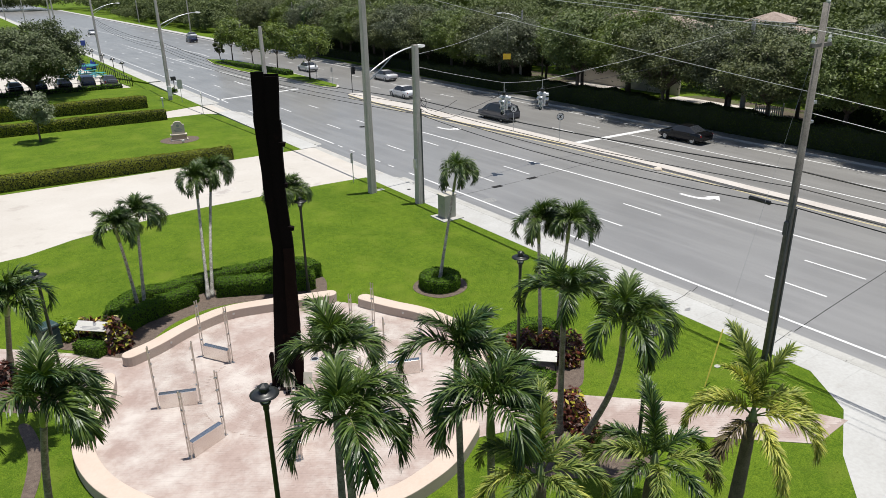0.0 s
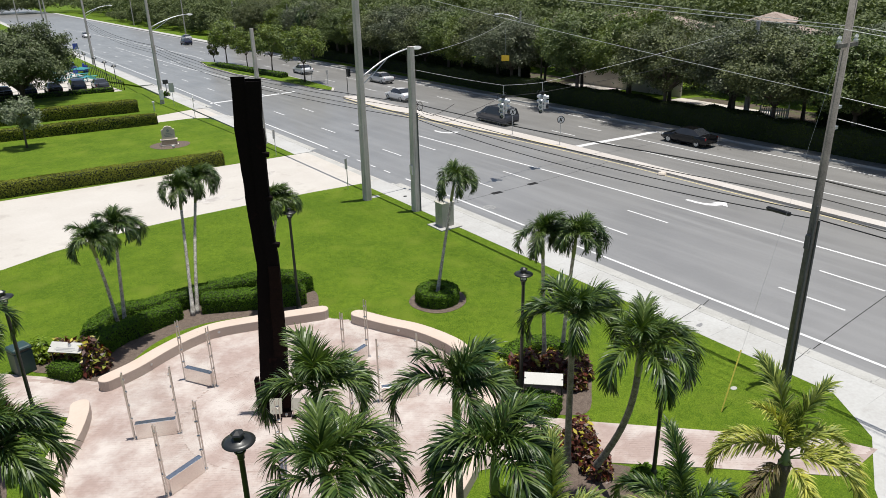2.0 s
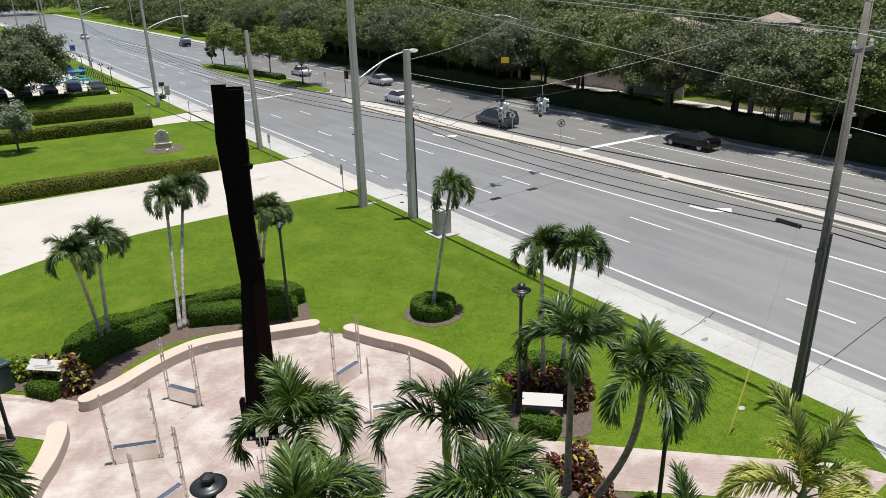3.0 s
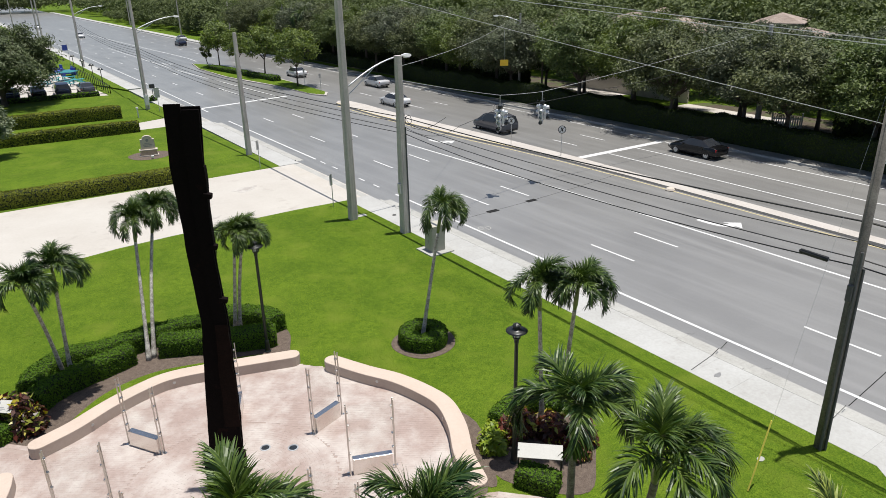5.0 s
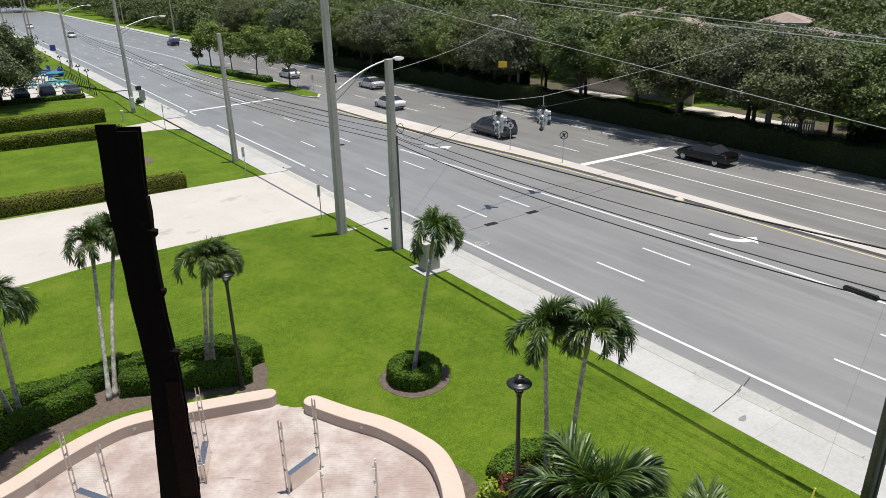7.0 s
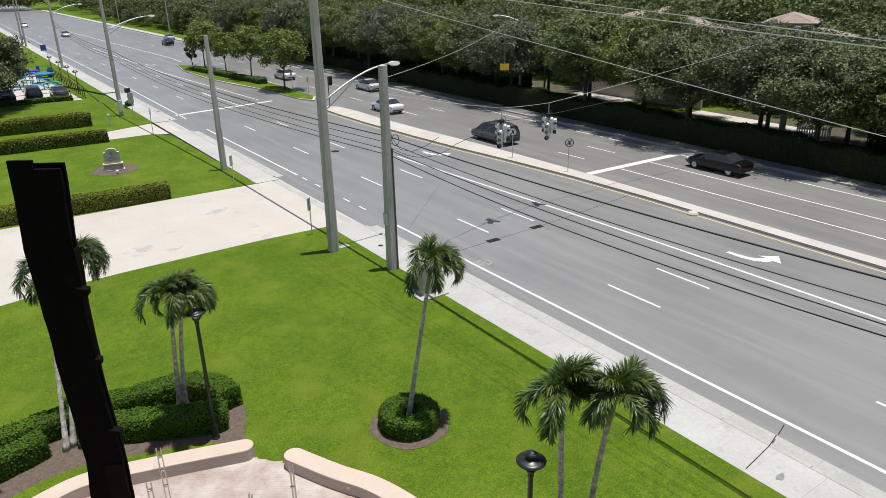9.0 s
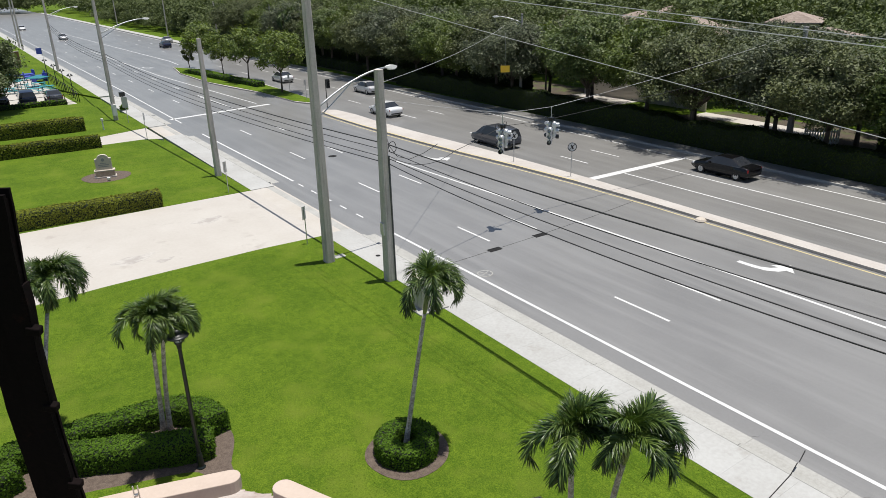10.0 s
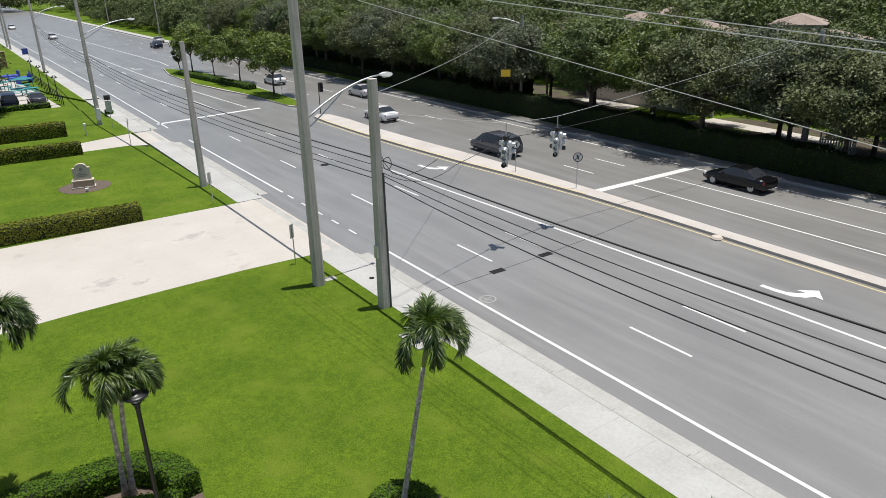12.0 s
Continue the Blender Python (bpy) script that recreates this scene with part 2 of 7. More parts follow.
M["black"] = mat("black_painted_metal", (0.012, 0.014, 0.014), (0.02, 0.02, 0.02), rough=0.38, scale=(4, 30), amount=(0.4, 0.4))
M["green_black"] = mat("dark_green_metal", (0.006, 0.011, 0.010), (0.010, 0.015, 0.014), rough=0.4, scale=(4, 30), amount=(0.4, 0.4))
M["pole"] = mat("concrete_pole", (0.56, 0.51, 0.475), (0.42, 0.375, 0.345), rough=0.85, scale=(1.2, 14.0), amount=(0.5, 0.5), bump=0.2, extra=((0.30, 0.27, 0.245), 6.0, 0.5, 0.72), stretch=(1.0, 1.0, 0.06))
M["wood"] = mat("weathered_pole_wood", (0.20, 0.185, 0.165), (0.10, 0.09, 0.08), rough=0.9, scale=(2.0, 22.0), amount=(0.6, 0.6), bump=0.5, bump_scale=30)
M["conduit"] = mat("dark_conduit", (0.07, 0.07, 0.072), (0.12, 0.12, 0.12), rough=0.6, scale=(2, 20), amount=(0.4, 0.4))
M["alu"] = mat("cast_aluminium", (0.62, 0.63, 0.64), (0.45, 0.46, 0.48), rough=0.35, metal=0.6, scale=(3, 20), amount=(0.4, 0.4))
M["galv"] = mat("galvanised_metal", (0.55, 0.56, 0.56), (0.42, 0.43, 0.44), rough=0.45, metal=0.7, scale=(2, 20), amount=(0.4, 0.4))
M["white"] = mat("white_paint", (0.68, 0.68, 0.66), (0.58, 0.58, 0.56), rough=0.5, scale=(2, 20), amount=(0.3, 0.3))
M["cream"] = mat("faded_white_board", (0.50, 0.49, 0.46), (0.42, 0.41, 0.38), rough=0.6, scale=(2, 20), amount=(0.4, 0.4))
M["grey"] = mat("grey_print", (0.25, 0.25, 0.26), (0.2, 0.2, 0.2), rough=0.6)
M["wire"] = mat("cable_black", (0.012, 0.012, 0.013), (0.02, 0.02, 0.02), rough=0.6)
M["wire_light"] = mat("cable_aluminium", (0.55, 0.55, 0.54), (0.45, 0.45, 0.45), rough=0.5, metal=0.3)
M["yellow"] = mat("yellow_plastic", (0.80, 0.52, 0.03), (0.7, 0.42, 0.02), rough=0.5)
M["guard"] = mat("yellow_guy_guard", (0.75, 0.66, 0.10), (0.6, 0.52, 0.1), rough=0.5)
M["red"] = mat("sign_red", (0.45, 0.02, 0.02), (0.35, 0.02, 0.02), rough=0.5)
M["cabinet"] = mat("cabinet_tan", (0.42, 0.40, 0.33), (0.34, 0.32, 0.27), rough=0.6, scale=(1.5, 12), amount=(0.5, 0.4))
M["stone"] = mat("sign_stone", (0.52, 0.47, 0.40), (0.44, 0.38, 0.32), rough=0.8, scale=(2, 15), amount=(0.5, 0.4), bump=0.2)
M["stone_dark"] = mat("sign_base_stone", (0.42, 0.30, 0.21), (0.55, 0.42, 0.32), rough=0.85, scale=(4, 18), amount=(0.6, 0.5), bump=0.4)
M["palm"] = leaf_mat("palm_leaflet", (0.135, 0.195, 0.034), (0.014, 0.04, 0.008), rough=0.42, trans=0.15, big=0.85, spec=0.42)
M["palm_mix"] = leaf_mat("palm_leaflet_mixed", (0.38, 0.42, 0.09), (0.06, 0.10, 0.022), rough=0.5, trans=0.2, big=0.85, spec=0.3)
M["palm_yellow"] = leaf_mat("palm_leaflet_yellow", (0.66, 0.62, 0.13), (0.19, 0.23, 0.045), rough=0.5, trans=0.22, big=0.8, spec=0.3)
M["palm_dry"] = leaf_mat("palm_leaflet_dry", (0.15, 0.12, 0.045), (0.045, 0.035, 0.018), rough=0.6, trans=0.2, big=0.5)
M["shaft"] = mat("palm_crownshaft", (0.13, 0.20, 0.05), (0.19, 0.21, 0.08), rough=0.5, scale=(4, 20), amount=(0.5, 0.4))
M["rachis"] = mat("palm_rachis", (0.16, 0.19, 0.05), (0.1, 0.13, 0.03), rough=0.5)
M["trunk"] = mat("palm_trunk", (0.66, 0.63, 0.57), (0.24, 0.22, 0.19), rough=0.9, scale=(6.0, 22.0), amount=(0.75, 0.6), bump=0.4, bump_scale=30)
M["trunk_dark"] = mat("palm_trunk_brown", (0.30, 0.27, 0.235), (0.12, 0.10, 0.085), rough=0.9, scale=(6.0, 22.0), amount=(0.75, 0.6), bump=0.4, bump_scale=30)
M["bark"] = mat("tree_bark", (0.13, 0.10, 0.08), (0.07, 0.055, 0.045), rough=0.95, scale=(3.0, 25.0), amount=(0.6, 0.5), bump=0.6, bump_scale=25)
M["oak"] = leaf_mat("oak_leaf", (0.150, 0.170, 0.056), (0.034, 0.048, 0.017), rough=0.6, trans=0.14, big=0.6)
M["oak_light"] = leaf_mat("tree_leaf_light", (0.15, 0.19, 0.035), (0.055, 0.085, 0.014), rough=0.5, trans=0.2, big=0.6)
M["big_leaf"] = leaf_mat("grey_oak_leaf", (0.145, 0.180, 0.070), (0.046, 0.063, 0.024), rough=0.6, trans=0.15, big=0.6)
M["blue_leaf"] = leaf_mat("bluish_leaf", (0.145, 0.168, 0.086), (0.038, 0.050, 0.026), rough=0.55, trans=0.15, big=0.6)
M["woods"] = leaf_mat("far_leaf", (0.15, 0.185, 0.055), (0.045, 0.065, 0.02), rough=0.7, trans=0.15, big=0.6)
M["hedge_leaf"] = leaf_mat("hedge_leaf", (0.100, 0.180, 0.020), (0.042, 0.085, 0.010), rough=0.85, trans=0.12, big=0.35, spec=0.06)
M["grey_leaf"] = leaf_mat("grey_green_leaf", (0.27, 0.30, 0.19), (0.11, 0.14, 0.075), rough=0.6, trans=0.2, big=0.6)
M["far_green"] = leaf_mat("fresh_green_leaf", (0.145, 0.185, 0.045), (0.042, 0.07, 0.018), rough=0.55, trans=0.2, big=0.6)
M["med_leaf"] = leaf_mat("median_tree_leaf", (0.20, 0.25, 0.045), (0.055, 0.09, 0.018), rough=0.55, trans=0.25, big=0.6)
M["oak_brown"] = leaf_mat("oak_leaf_brown", (0.160, 0.155, 0.066), (0.040, 0.042, 0.018), rough=0.6, trans=0.14, big=0.6)
# Leaf colour kept dark to carry the trees' shade on hedge and shrubs.
M["verge_shade_leaf"] = leaf_mat("verge_shade_leaf", (0.050, 0.072, 0.014), (0.016, 0.026, 0.006), rough=0.75, trans=0.1, big=0.6, spec=0.1)
M["palm_boot"] = mat("old_palm_trunk", (0.14, 0.115, 0.09), (0.07, 0.055, 0.045), rough=0.95, scale=(5, 30), amount=(0.6, 0.5), bump=0.6, bump_scale=30)
# Shade deep in the hedge, put into a near-black colour.
M["hedge_shade"] = mat("hedge_inside_shade", (0.012, 0.022, 0.005), (0.007, 0.012, 0.003), rough=0.95)
M["ixora_leaf"] = leaf_mat("tall_hedge_leaf", (0.21, 0.235, 0.032), (0.075, 0.085, 0.016), rough=0.8, trans=0.12, big=0.5, spec=0.08)
M["croton_red"] = leaf_mat("croton_red_leaf", (0.15, 0.032, 0.017), (0.035, 0.018, 0.010), rough=0.4, trans=0.2, big=0.7)
M["croton_yellow"] = leaf_mat("croton_yellow_leaf", (0.55, 0.42, 0.04), (0.16, 0.20, 0.03), rough=0.4, trans=0.2, big=0.6)
M["lime_leaf"] = leaf_mat("lime_leaf", (0.27, 0.33, 0.02), (0.09, 0.16, 0.015), rough=0.4, trans=0.25, big=0.6)
M["bin"] = mat("dark_green_plastic", (0.018, 0.045, 0.042), (0.03, 0.055, 0.055), rough=0.4)
M["tile"] = mat("clay_roof_tile", (0.42, 0.345, 0.30), (0.27, 0.21, 0.175), rough=0.8, scale=(1.0, 8.0), amount=(0.5, 0.5), island=0.5)
M["house"] = mat("house_stucco", (0.62, 0.57, 0.50), (0.52, 0.48, 0.42), rough=0.9, scale=(0.5, 6), amount=(0.5, 0.3), bump=0.1)
M["house_glass"] = mat("window_glass", (0.02, 0.025, 0.03), (0.03, 0.03, 0.035), rough=0.06)
M["tyre"] = mat("tyre_rubber", (0.012, 0.012, 0.012), (0.02, 0.02, 0.02), rough=0.8)
M["rim"] = mat("wheel_alloy", (0.5, 0.5, 0.5), (0.4, 0.4, 0.4), rough=0.3, metal=0.9)
M["lens_red"] = mat("tail_lens", (0.35, 0.01, 0.01), (0.25, 0.01, 0.01), rough=0.15)
M["lens_clear"] = mat("head_lens", (0.7, 0.7, 0.7), (0.6, 0.6, 0.6), rough=0.1)
M["teal"] = mat("teal_paint", (0.03, 0.20, 0.22), (0.02, 0.14, 0.16), rough=0.5)
M["teal_light"] = mat("teal_tabletop", (0.06, 0.33, 0.36), (0.04, 0.25, 0.28), rough=0.45)
M["terracotta"] = mat("terracotta_block", (0.28, 0.15, 0.09), (0.2, 0.1, 0.06), rough=0.9, bump=0.2)
M["lime_board"] = mat("green_board", (0.25, 0.27, 0.05), (0.18, 0.2, 0.04), rough=0.6)
M["blue"] = mat("blue_cloth", (0.05, 0.09, 0.42), (0.04, 0.06, 0.3), rough=0.7)
for nm, c in (("silver", (0.55, 0.55, 0.56)), ("darkblue", (0.015, 0.02, 0.045)), ("blackcar", (0.007, 0.007, 0.008)), ("maroon", (0.09, 0.012, 0.016)), ("steelblue", (0.13, 0.2, 0.28)), ("greyvan", (0.07, 0.075, 0.09)), ("whitecar", (0.75, 0.75, 0.75))):
    M[nm] = mat("car_paint_" + nm, c, tuple(q * 0.92 for q in c), rough=0.09, metal=0.2, scale=(1, 8), amount=(0.3, 0.2), spec=0.5)

# ---------- ground, road, pavements ----------
Z = 0.15                                   # top of kerbs, pavements and lawns
KERB, WALK_IN, FAR_KERB = -8.53, -10.45, 21.6


def plate(name, points, z0, z1, material, label, category, kind="structure"):
    return solo(name, slab(points, z0, z1), M[material], label=label, category=category, kind=kind)


ground = solo("ground", mesh_of("ground", [(-3000, -3000, -0.06), (3000, -3000, -0.06), (3000, 3000, -0.06), (-3000, 3000, -0.06)], [(0, 1, 2, 3)], M["grass"]), None, label="flat green ground reaching to the horizon", category="ground", kind="structure")
plate("road", [(KERB, -150), (FAR_KERB, -150), (FAR_KERB, 1200), (KERB, 1200)], -0.05, 0.0, "asphalt", "wide grey asphalt road with worn lanes", "road")
drive_edge = [(-10.45, 14.95), (-14, 15.2), (-18, 15.2), (-22, 15.15), (-25, 14.95), (-28, 14.4), (-30.5, 13.7), (-33, 12.5), (-36, 12.1), (-72, 12.6)]
plate("lawn_1", [(WALK_IN, -60), (WALK_IN, 14.95)] + drive_edge[1:] + [(-70.33, -60.83)], -0.05, Z, "grass", "bright green mown lawn around the plaza", "lawn")
plate("lawn_2", [(WALK_IN, 26.5), (-10.69, 46.92), (-11.31, 48.92), (-12.35, 49.53), (-16.53, 49.57), (-75.36, 52.31), (-74.27, 27.85), (-24.6, 26.75), (-16.3, 26.6)], -0.05, Z, "grass", "bright green lawn with the low stone sign", "lawn")
plate("lawn_3", [(WALK_IN, 55.25), (WALK_IN, 65), (-12.1, 72.35), (-13.62, 77.09), (-76.65, 81.39), (-75.52, 55.98), (-16.57, 53.2)], -0.05, Z, "grass", "green lawn strip before the car park", "lawn")
plate("driveway", [(-10.45, 14.95)] + drive_edge[1:] + [(-74.27, 27.85), (-24.6, 26.75), (-16.3, 26.6), (-10.45, 26.5)], -0.05, Z - 0.012, "drive", "pale stained concrete driveway", "driveway")
plate("side_path", [(-10.68, 48.67), (-12.35, 49.53), (-16.53, 49.57), (-75.36, 52.31), (-75.52, 55.98), (-16.57, 53.2), (-10.73, 55.25)], -0.05, Z - 0.012, "drive", "pale concrete path between clipped hedges", "path")
plate("car_park", [(-13.62, 77.09), (-76.65, 81.39), (-78.43, 121.33), (-15.52, 112.34)], -0.05, Z - 0.012, "drive", "pale concrete car park", "car park")
plate("lawn_4", [(WALK_IN, 80), (WALK_IN, 420), (-200, 420), (-200, 104), (-15.52, 112.34), (-13.3, 91.19)], -0.05, Z, "grass", "green verge along the far road", "lawn")


def apron(name, y0, y1, label):
    """A dropped crossing that slopes from the path down to the road, with flared sides."""
    bm = bmesh.new()
    top = [(WALK_IN, y0), (WALK_IN, y1)]
    mid = [(-9.4, y0 - 0.2), (-9.4, y1 + 0.2)]
    low = [(KERB + 0.02, y0 - 1.2), (KERB + 0.02, y1 + 1.2)]
    rows = [(top, Z - 0.01), (mid, Z - 0.035), (low, 0.012)]
    vs = [[bm.verts.new((x, y, z)) for x, y in r] for r, z in rows]
    base = [bm.verts.new((x, y, -0.05)) for x, y in (top[0], top[1], low[1], low[0])]
    for a, b in zip(vs, vs[1:]):
        bm.faces.new((a[0], b[0], b[1], a[1]))
    bm.faces.new((vs[0][0], base[0], base[3], vs[2][0], vs[1][0]))
    bm.faces.new((vs[0][1], vs[1][1], vs[2][1], base[2], base[1]))
    bm.faces.new((base[0], base[1], base[2], base[3]))
    solo(name, bm, M["apron"], label=label, category="crossing", kind="structure")


apron("driveway_apron", 15.0, 26.45, "sloping pale tan concrete driveway crossing")
apron("path_apron", 49.5, 54.8, "small sloping concrete crossing at the path")

pavement = thing("pavement", label="pale concrete pavement laid in slabs beside the road", category="pavement", kind="structure")
slab_mesh = bm_mesh("slab", boxed(WALK_IN + 0.01, -8.735, 0.001, 1.521, -0.04, Z, bevel=0.003), M["walk"])
for y0, y1 in ((-45.8, 14.9), (26.6, 48.9), (55.3, 80.0)):
    y = y0
    while y + 1.52 <= y1 + 0.9:
        ob = part("slab", slab_mesh, None, pavement, at=pose(0, y, random.uniform(-0.003, 0.003)))
        y += 1.522
part("pavement_far", boxed(WALK_IN, -8.73, 81.2, 420, -0.04, Z), M["walk"], pavement)
part("pavement_base", boxed(WALK_IN + 0.02, -8.76, -46, 80.6, -0.05, 0.10), M["kerb"], pavement)
CORNER = [(-10.27, -18.66), (-10.1, -45.41), (-29.56, -45.51), (-18, -24.81), (-14.32, -22.04), (-11.93, -20.86)]
plate("corner_pavement", CORNER, -0.04, Z + 0.006, "walk", "pale concrete pavement corner at the path end", "pavement")

kerb = thing("kerb", label="low worn concrete kerb with gutter", category="kerb", kind="structure")
kerb_mesh = bm_mesh("kerb_stone", boxed(-8.725, KERB, 0.004, 2.996, -0.05, Z + 0.004, bevel=0.025), M["kerb"])
gut_mesh = bm_mesh("gutter", boxed(KERB, KERB + 0.68, 0.004, 2.996, -0.05, 0.006), M["kerb"])
for y0, n in ((-43.3, 19), (27.7, 7), (56.3, 8)):
    for k in range(n):
        part("kerb_stone", kerb_mesh, None, kerb, at=pose(0, y0 + 3 * k, 0))
        part("gutter", gut_mesh, None, kerb, at=pose(0, y0 + 3 * k, 0))
part("kerb_far", boxed(-8.72, KERB, 80.3, 420, -0.05, Z + 0.004), M["kerb"], kerb)

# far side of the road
# Tree shade is put into this footway's asphalt grey; the sunlit stretch gets concrete.
plate("far_pavement", [(FAR_KERB + 0.2, -120), (23.4, -120), (23.4, 96.8), (FAR_KERB + 0.2, 96.8)], -0.05, Z, "asphalt", "grey asphalt footway, its dark colour partly painted tree shade", "pavement")
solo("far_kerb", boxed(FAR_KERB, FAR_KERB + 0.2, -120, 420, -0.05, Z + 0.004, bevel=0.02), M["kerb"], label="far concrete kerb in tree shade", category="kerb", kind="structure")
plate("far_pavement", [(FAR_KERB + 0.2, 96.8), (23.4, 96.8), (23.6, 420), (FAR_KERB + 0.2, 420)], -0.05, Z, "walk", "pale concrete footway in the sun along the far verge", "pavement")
plate("far_verge", [(23.4, -120), (200, -120), (200, 420), (23.4, 420)], -0.05, Z - 0.004, "grass", "green verge under the trees", "lawn")

# Dark sheet over the verge grass, standing for shade under the trees.
plate("tree_bed", [(23.9, -110), (40.0, -110), (39.28, 22.1), (30.69, 25.05), (30.78, 30.22), (36.07, 33.08), (39.78, 43.33), (41.85, 131.65), (25.31, 133.66)], -0.05, Z + 0.004, "shade_soil", "brown ground sheet coloured for the shade under the roadside trees", "planting bed")

# ---------- median islands ----------
med_near = [(8.48, -40.48), (8.67, -4.88), (8.78, 7.34), (8.61, 13.53), (8.15, 19.78), (7.48, 26.08), (7.05, 32.43), (6.68, 40.97), (6.66, 47.41), (6.87, 50.86)]
med_far = [(7.79, 52.1), (8.8, 51.06), (9.09, 47.27), (8.96, 41.91), (9.22, 34.44), (9.67, 25.99), (9.84, 19.71), (9.9, 13.48), (9.7, 4.24), (9.6, -4.9), (9.39, -40.48)]
plate("median", med_near + med_far, -0.05, Z, "median", "raised pale concrete median with worn kerbs", "median")


def offset_line(pts, d):
    pts = [np.array(p, float) for p in pts]
    out = []
    for i, p in enumerate(pts):
        t = pts[min(i + 1, len(pts) - 1)] - pts[max(i - 1, 0)]
        t /= np.linalg.norm(t)
        out.append(p + d * np.array([-t[1], t[0]]))
    return out


def stripe(name, pts, width, material="paint_white", label="worn white painted lane line", z=0.004):
    pts = [np.array(p, float) for p in pts]
    a, b = offset_line(pts, width / 2), offset_line(pts, -width / 2)
    n = len(pts)
    verts = [(x, y, z) for x, y in a] + [(x, y, z) for x, y in b]
    faces = [(i + 1, i, n + i, n + i + 1) for i in range(n - 1)]
    return solo(name, mesh_of(name, verts, faces, M[material]), None, label=label, category="road marking", kind="structure")


stripe("edge_line", [(-6.935, -70), (-6.935, 14.5)], 0.16)
stripe("edge_line", [(-6.935, 27.3), (-6.95, 49)], 0.16)
stripe("edge_line", [(-6.95, 56), (-6.6, 86), (-6.3, 320)], 0.16)
dash = mesh_of("lane_dash", [(-0.065, 0, 0.004), (0.065, 0, 0.004), (0.065, 3.06, 0.004), (-0.065, 3.06, 0.004)], [(0, 1, 2, 3)], M["paint_white"])
lanes = [(-3.38, -3.62, -6, 28), (0.03, -3.74, -6, 28), (13.25, 17.0, 0, 25), (16.65, 16.9, 0, 25)]
for x, y0, k0, k1 in lanes:
    for k in range(k0, k1):
        y = y0 + 12.19 * k
        if 55 < y < 60:
            continue
        ob = new("lane_dash", dash)
        ob.matrix_basis = pose(x, y, 0)
        tagged(ob, "short white painted lane dash on the asphalt", "road marking", "lane dashes", "structure")
# short dotted guide dashes across the driveway mouth
for k in range(5):
    ob = new("guide_dash", mesh_of("guide_dash", [(-0.06, 0, 0.004), (0.06, 0, 0.004), (0.06, 0.9, 0.004), (-0.06, 0.9, 0.004)], [(0, 1, 2, 3)], M["paint_white"]))
    ob.matrix_basis = pose(-6.95, 16.7 + 2.2 * k, 0)
    tagged(ob, "short white dotted guide mark across the driveway mouth", "road marking", "guide dashes", "structure")
stripe("turn_line", [(3.18, -45), (3.16, -15), (3.08, -6), (2.98, 2), (2.8, 8), (2.45, 16.9), (2.06, 27.4)], 0.17, label="long solid white turn-lane line")
stripe("stop_line", [(10.05, 13.79), (20.41, 13.36)], 0.62, label="broad white stop line")
stripe("stop_line", [(-7.31, 58.88), (4.77, 60.8)], 0.6, label="broad white stop line by the path")
stripe("lane_line", [(13.2, 13.26), (12.59, -59.54)], 0.14, label="solid white lane line before the stop line")
stripe("lane_line", [(16.49, 13.14), (15.69, -59.49)], 0.14, label="solid white lane line before the stop line")
stripe("lane_line", [(3.74, 62.3), (2.74, 79.6), (1.72, 98.99), (1.33, 155.98)], 0.16, label="solid white turn-lane line")
stripe("lane_line", [(0.45, 60.88), (0.24, 74.2)], 0.14, label="solid white lane line before the stop line")
stripe("far_edge_line", [(19.19, -59.44), (20.16, 13.12), (20.99, 61.64), (20.6, 320)], 0.15)
stripe("yellow_line", [(8.2, -40.48), (8.37, -4.87), (8.48, 7.35), (8.32, 13.54), (7.85, 19.79), (7.18, 26.1), (6.75, 32.45), (6.38, 40.98), (6.36, 49.59)], 0.12, "paint_yellow", "faded yellow line along the median")
stripe("yellow_line", [(9.68, -40.48), (9.89, -4.91), (9.99, 4.24), (10.19, 12.44)], 0.11, "paint_yellow", "faded yellow line along the median")
stripe("median_kerb_paint", [(p[0] + 0.1, p[1]) for p in med_near[3:]], 0.16, "paint_yellow", "worn yellow paint on the median kerb", z=Z + 0.004)


def arrow(x, y, s=1.0):
    pts = [(-0.12, 1.55), (-0.12, 1.0), (-0.05, 0.45), (0.2, 0.05), (0.55, -0.15), (0.5, 0.28), (1.25, -0.42), (0.42, -1.05), (0.46, -0.62), (0.05, -0.45), (-0.3, 0.0), (-0.42, 0.7), (-0.42, 1.55)]
    bm = bmesh.new()
    vs = [bm.verts.new((q[0] * s, q[1] * s, 0)) for q in pts]
    f = bm.faces.new(vs)
    bmesh.ops.triangulate(bm, faces=[f])
    solo("turn_arrow", bm, M["paint_white"], (x, y, 0.005), label="curved white turn arrow painted on the asphalt", category="road marking", group="turn arrows", kind="structure")


for cx_, cy_, rx_, ry_ in ((-20.24, 18.06, 1.1, 0.55), (-15.02, 21.98, 0.9, 0.6), (-18.88, 16.95, 0.5, 0.25)):
    solo("concrete_stain", slab(ellipse(cx_, cy_, rx_, ry_, 30, 12, 0.16), Z - 0.03, Z - 0.008), M["stain"], label="grey tyre-worn stain on the driveway concrete", category="stain", kind="structure")
arrow(5.0, -3.1)
arrow(4.87, 25.88)
arrow(2.79, 111.61)
# Thin dark line from the pole foot over pavement and road.
stripe("sealed_crack", [(-7.72, -16.74), (-4.5, -16.48), (-1.32, -16.25), (3.19, -15.94), (7.88, -15.51)], 0.035, "patch", "thin dark line across the road", z=0.003)
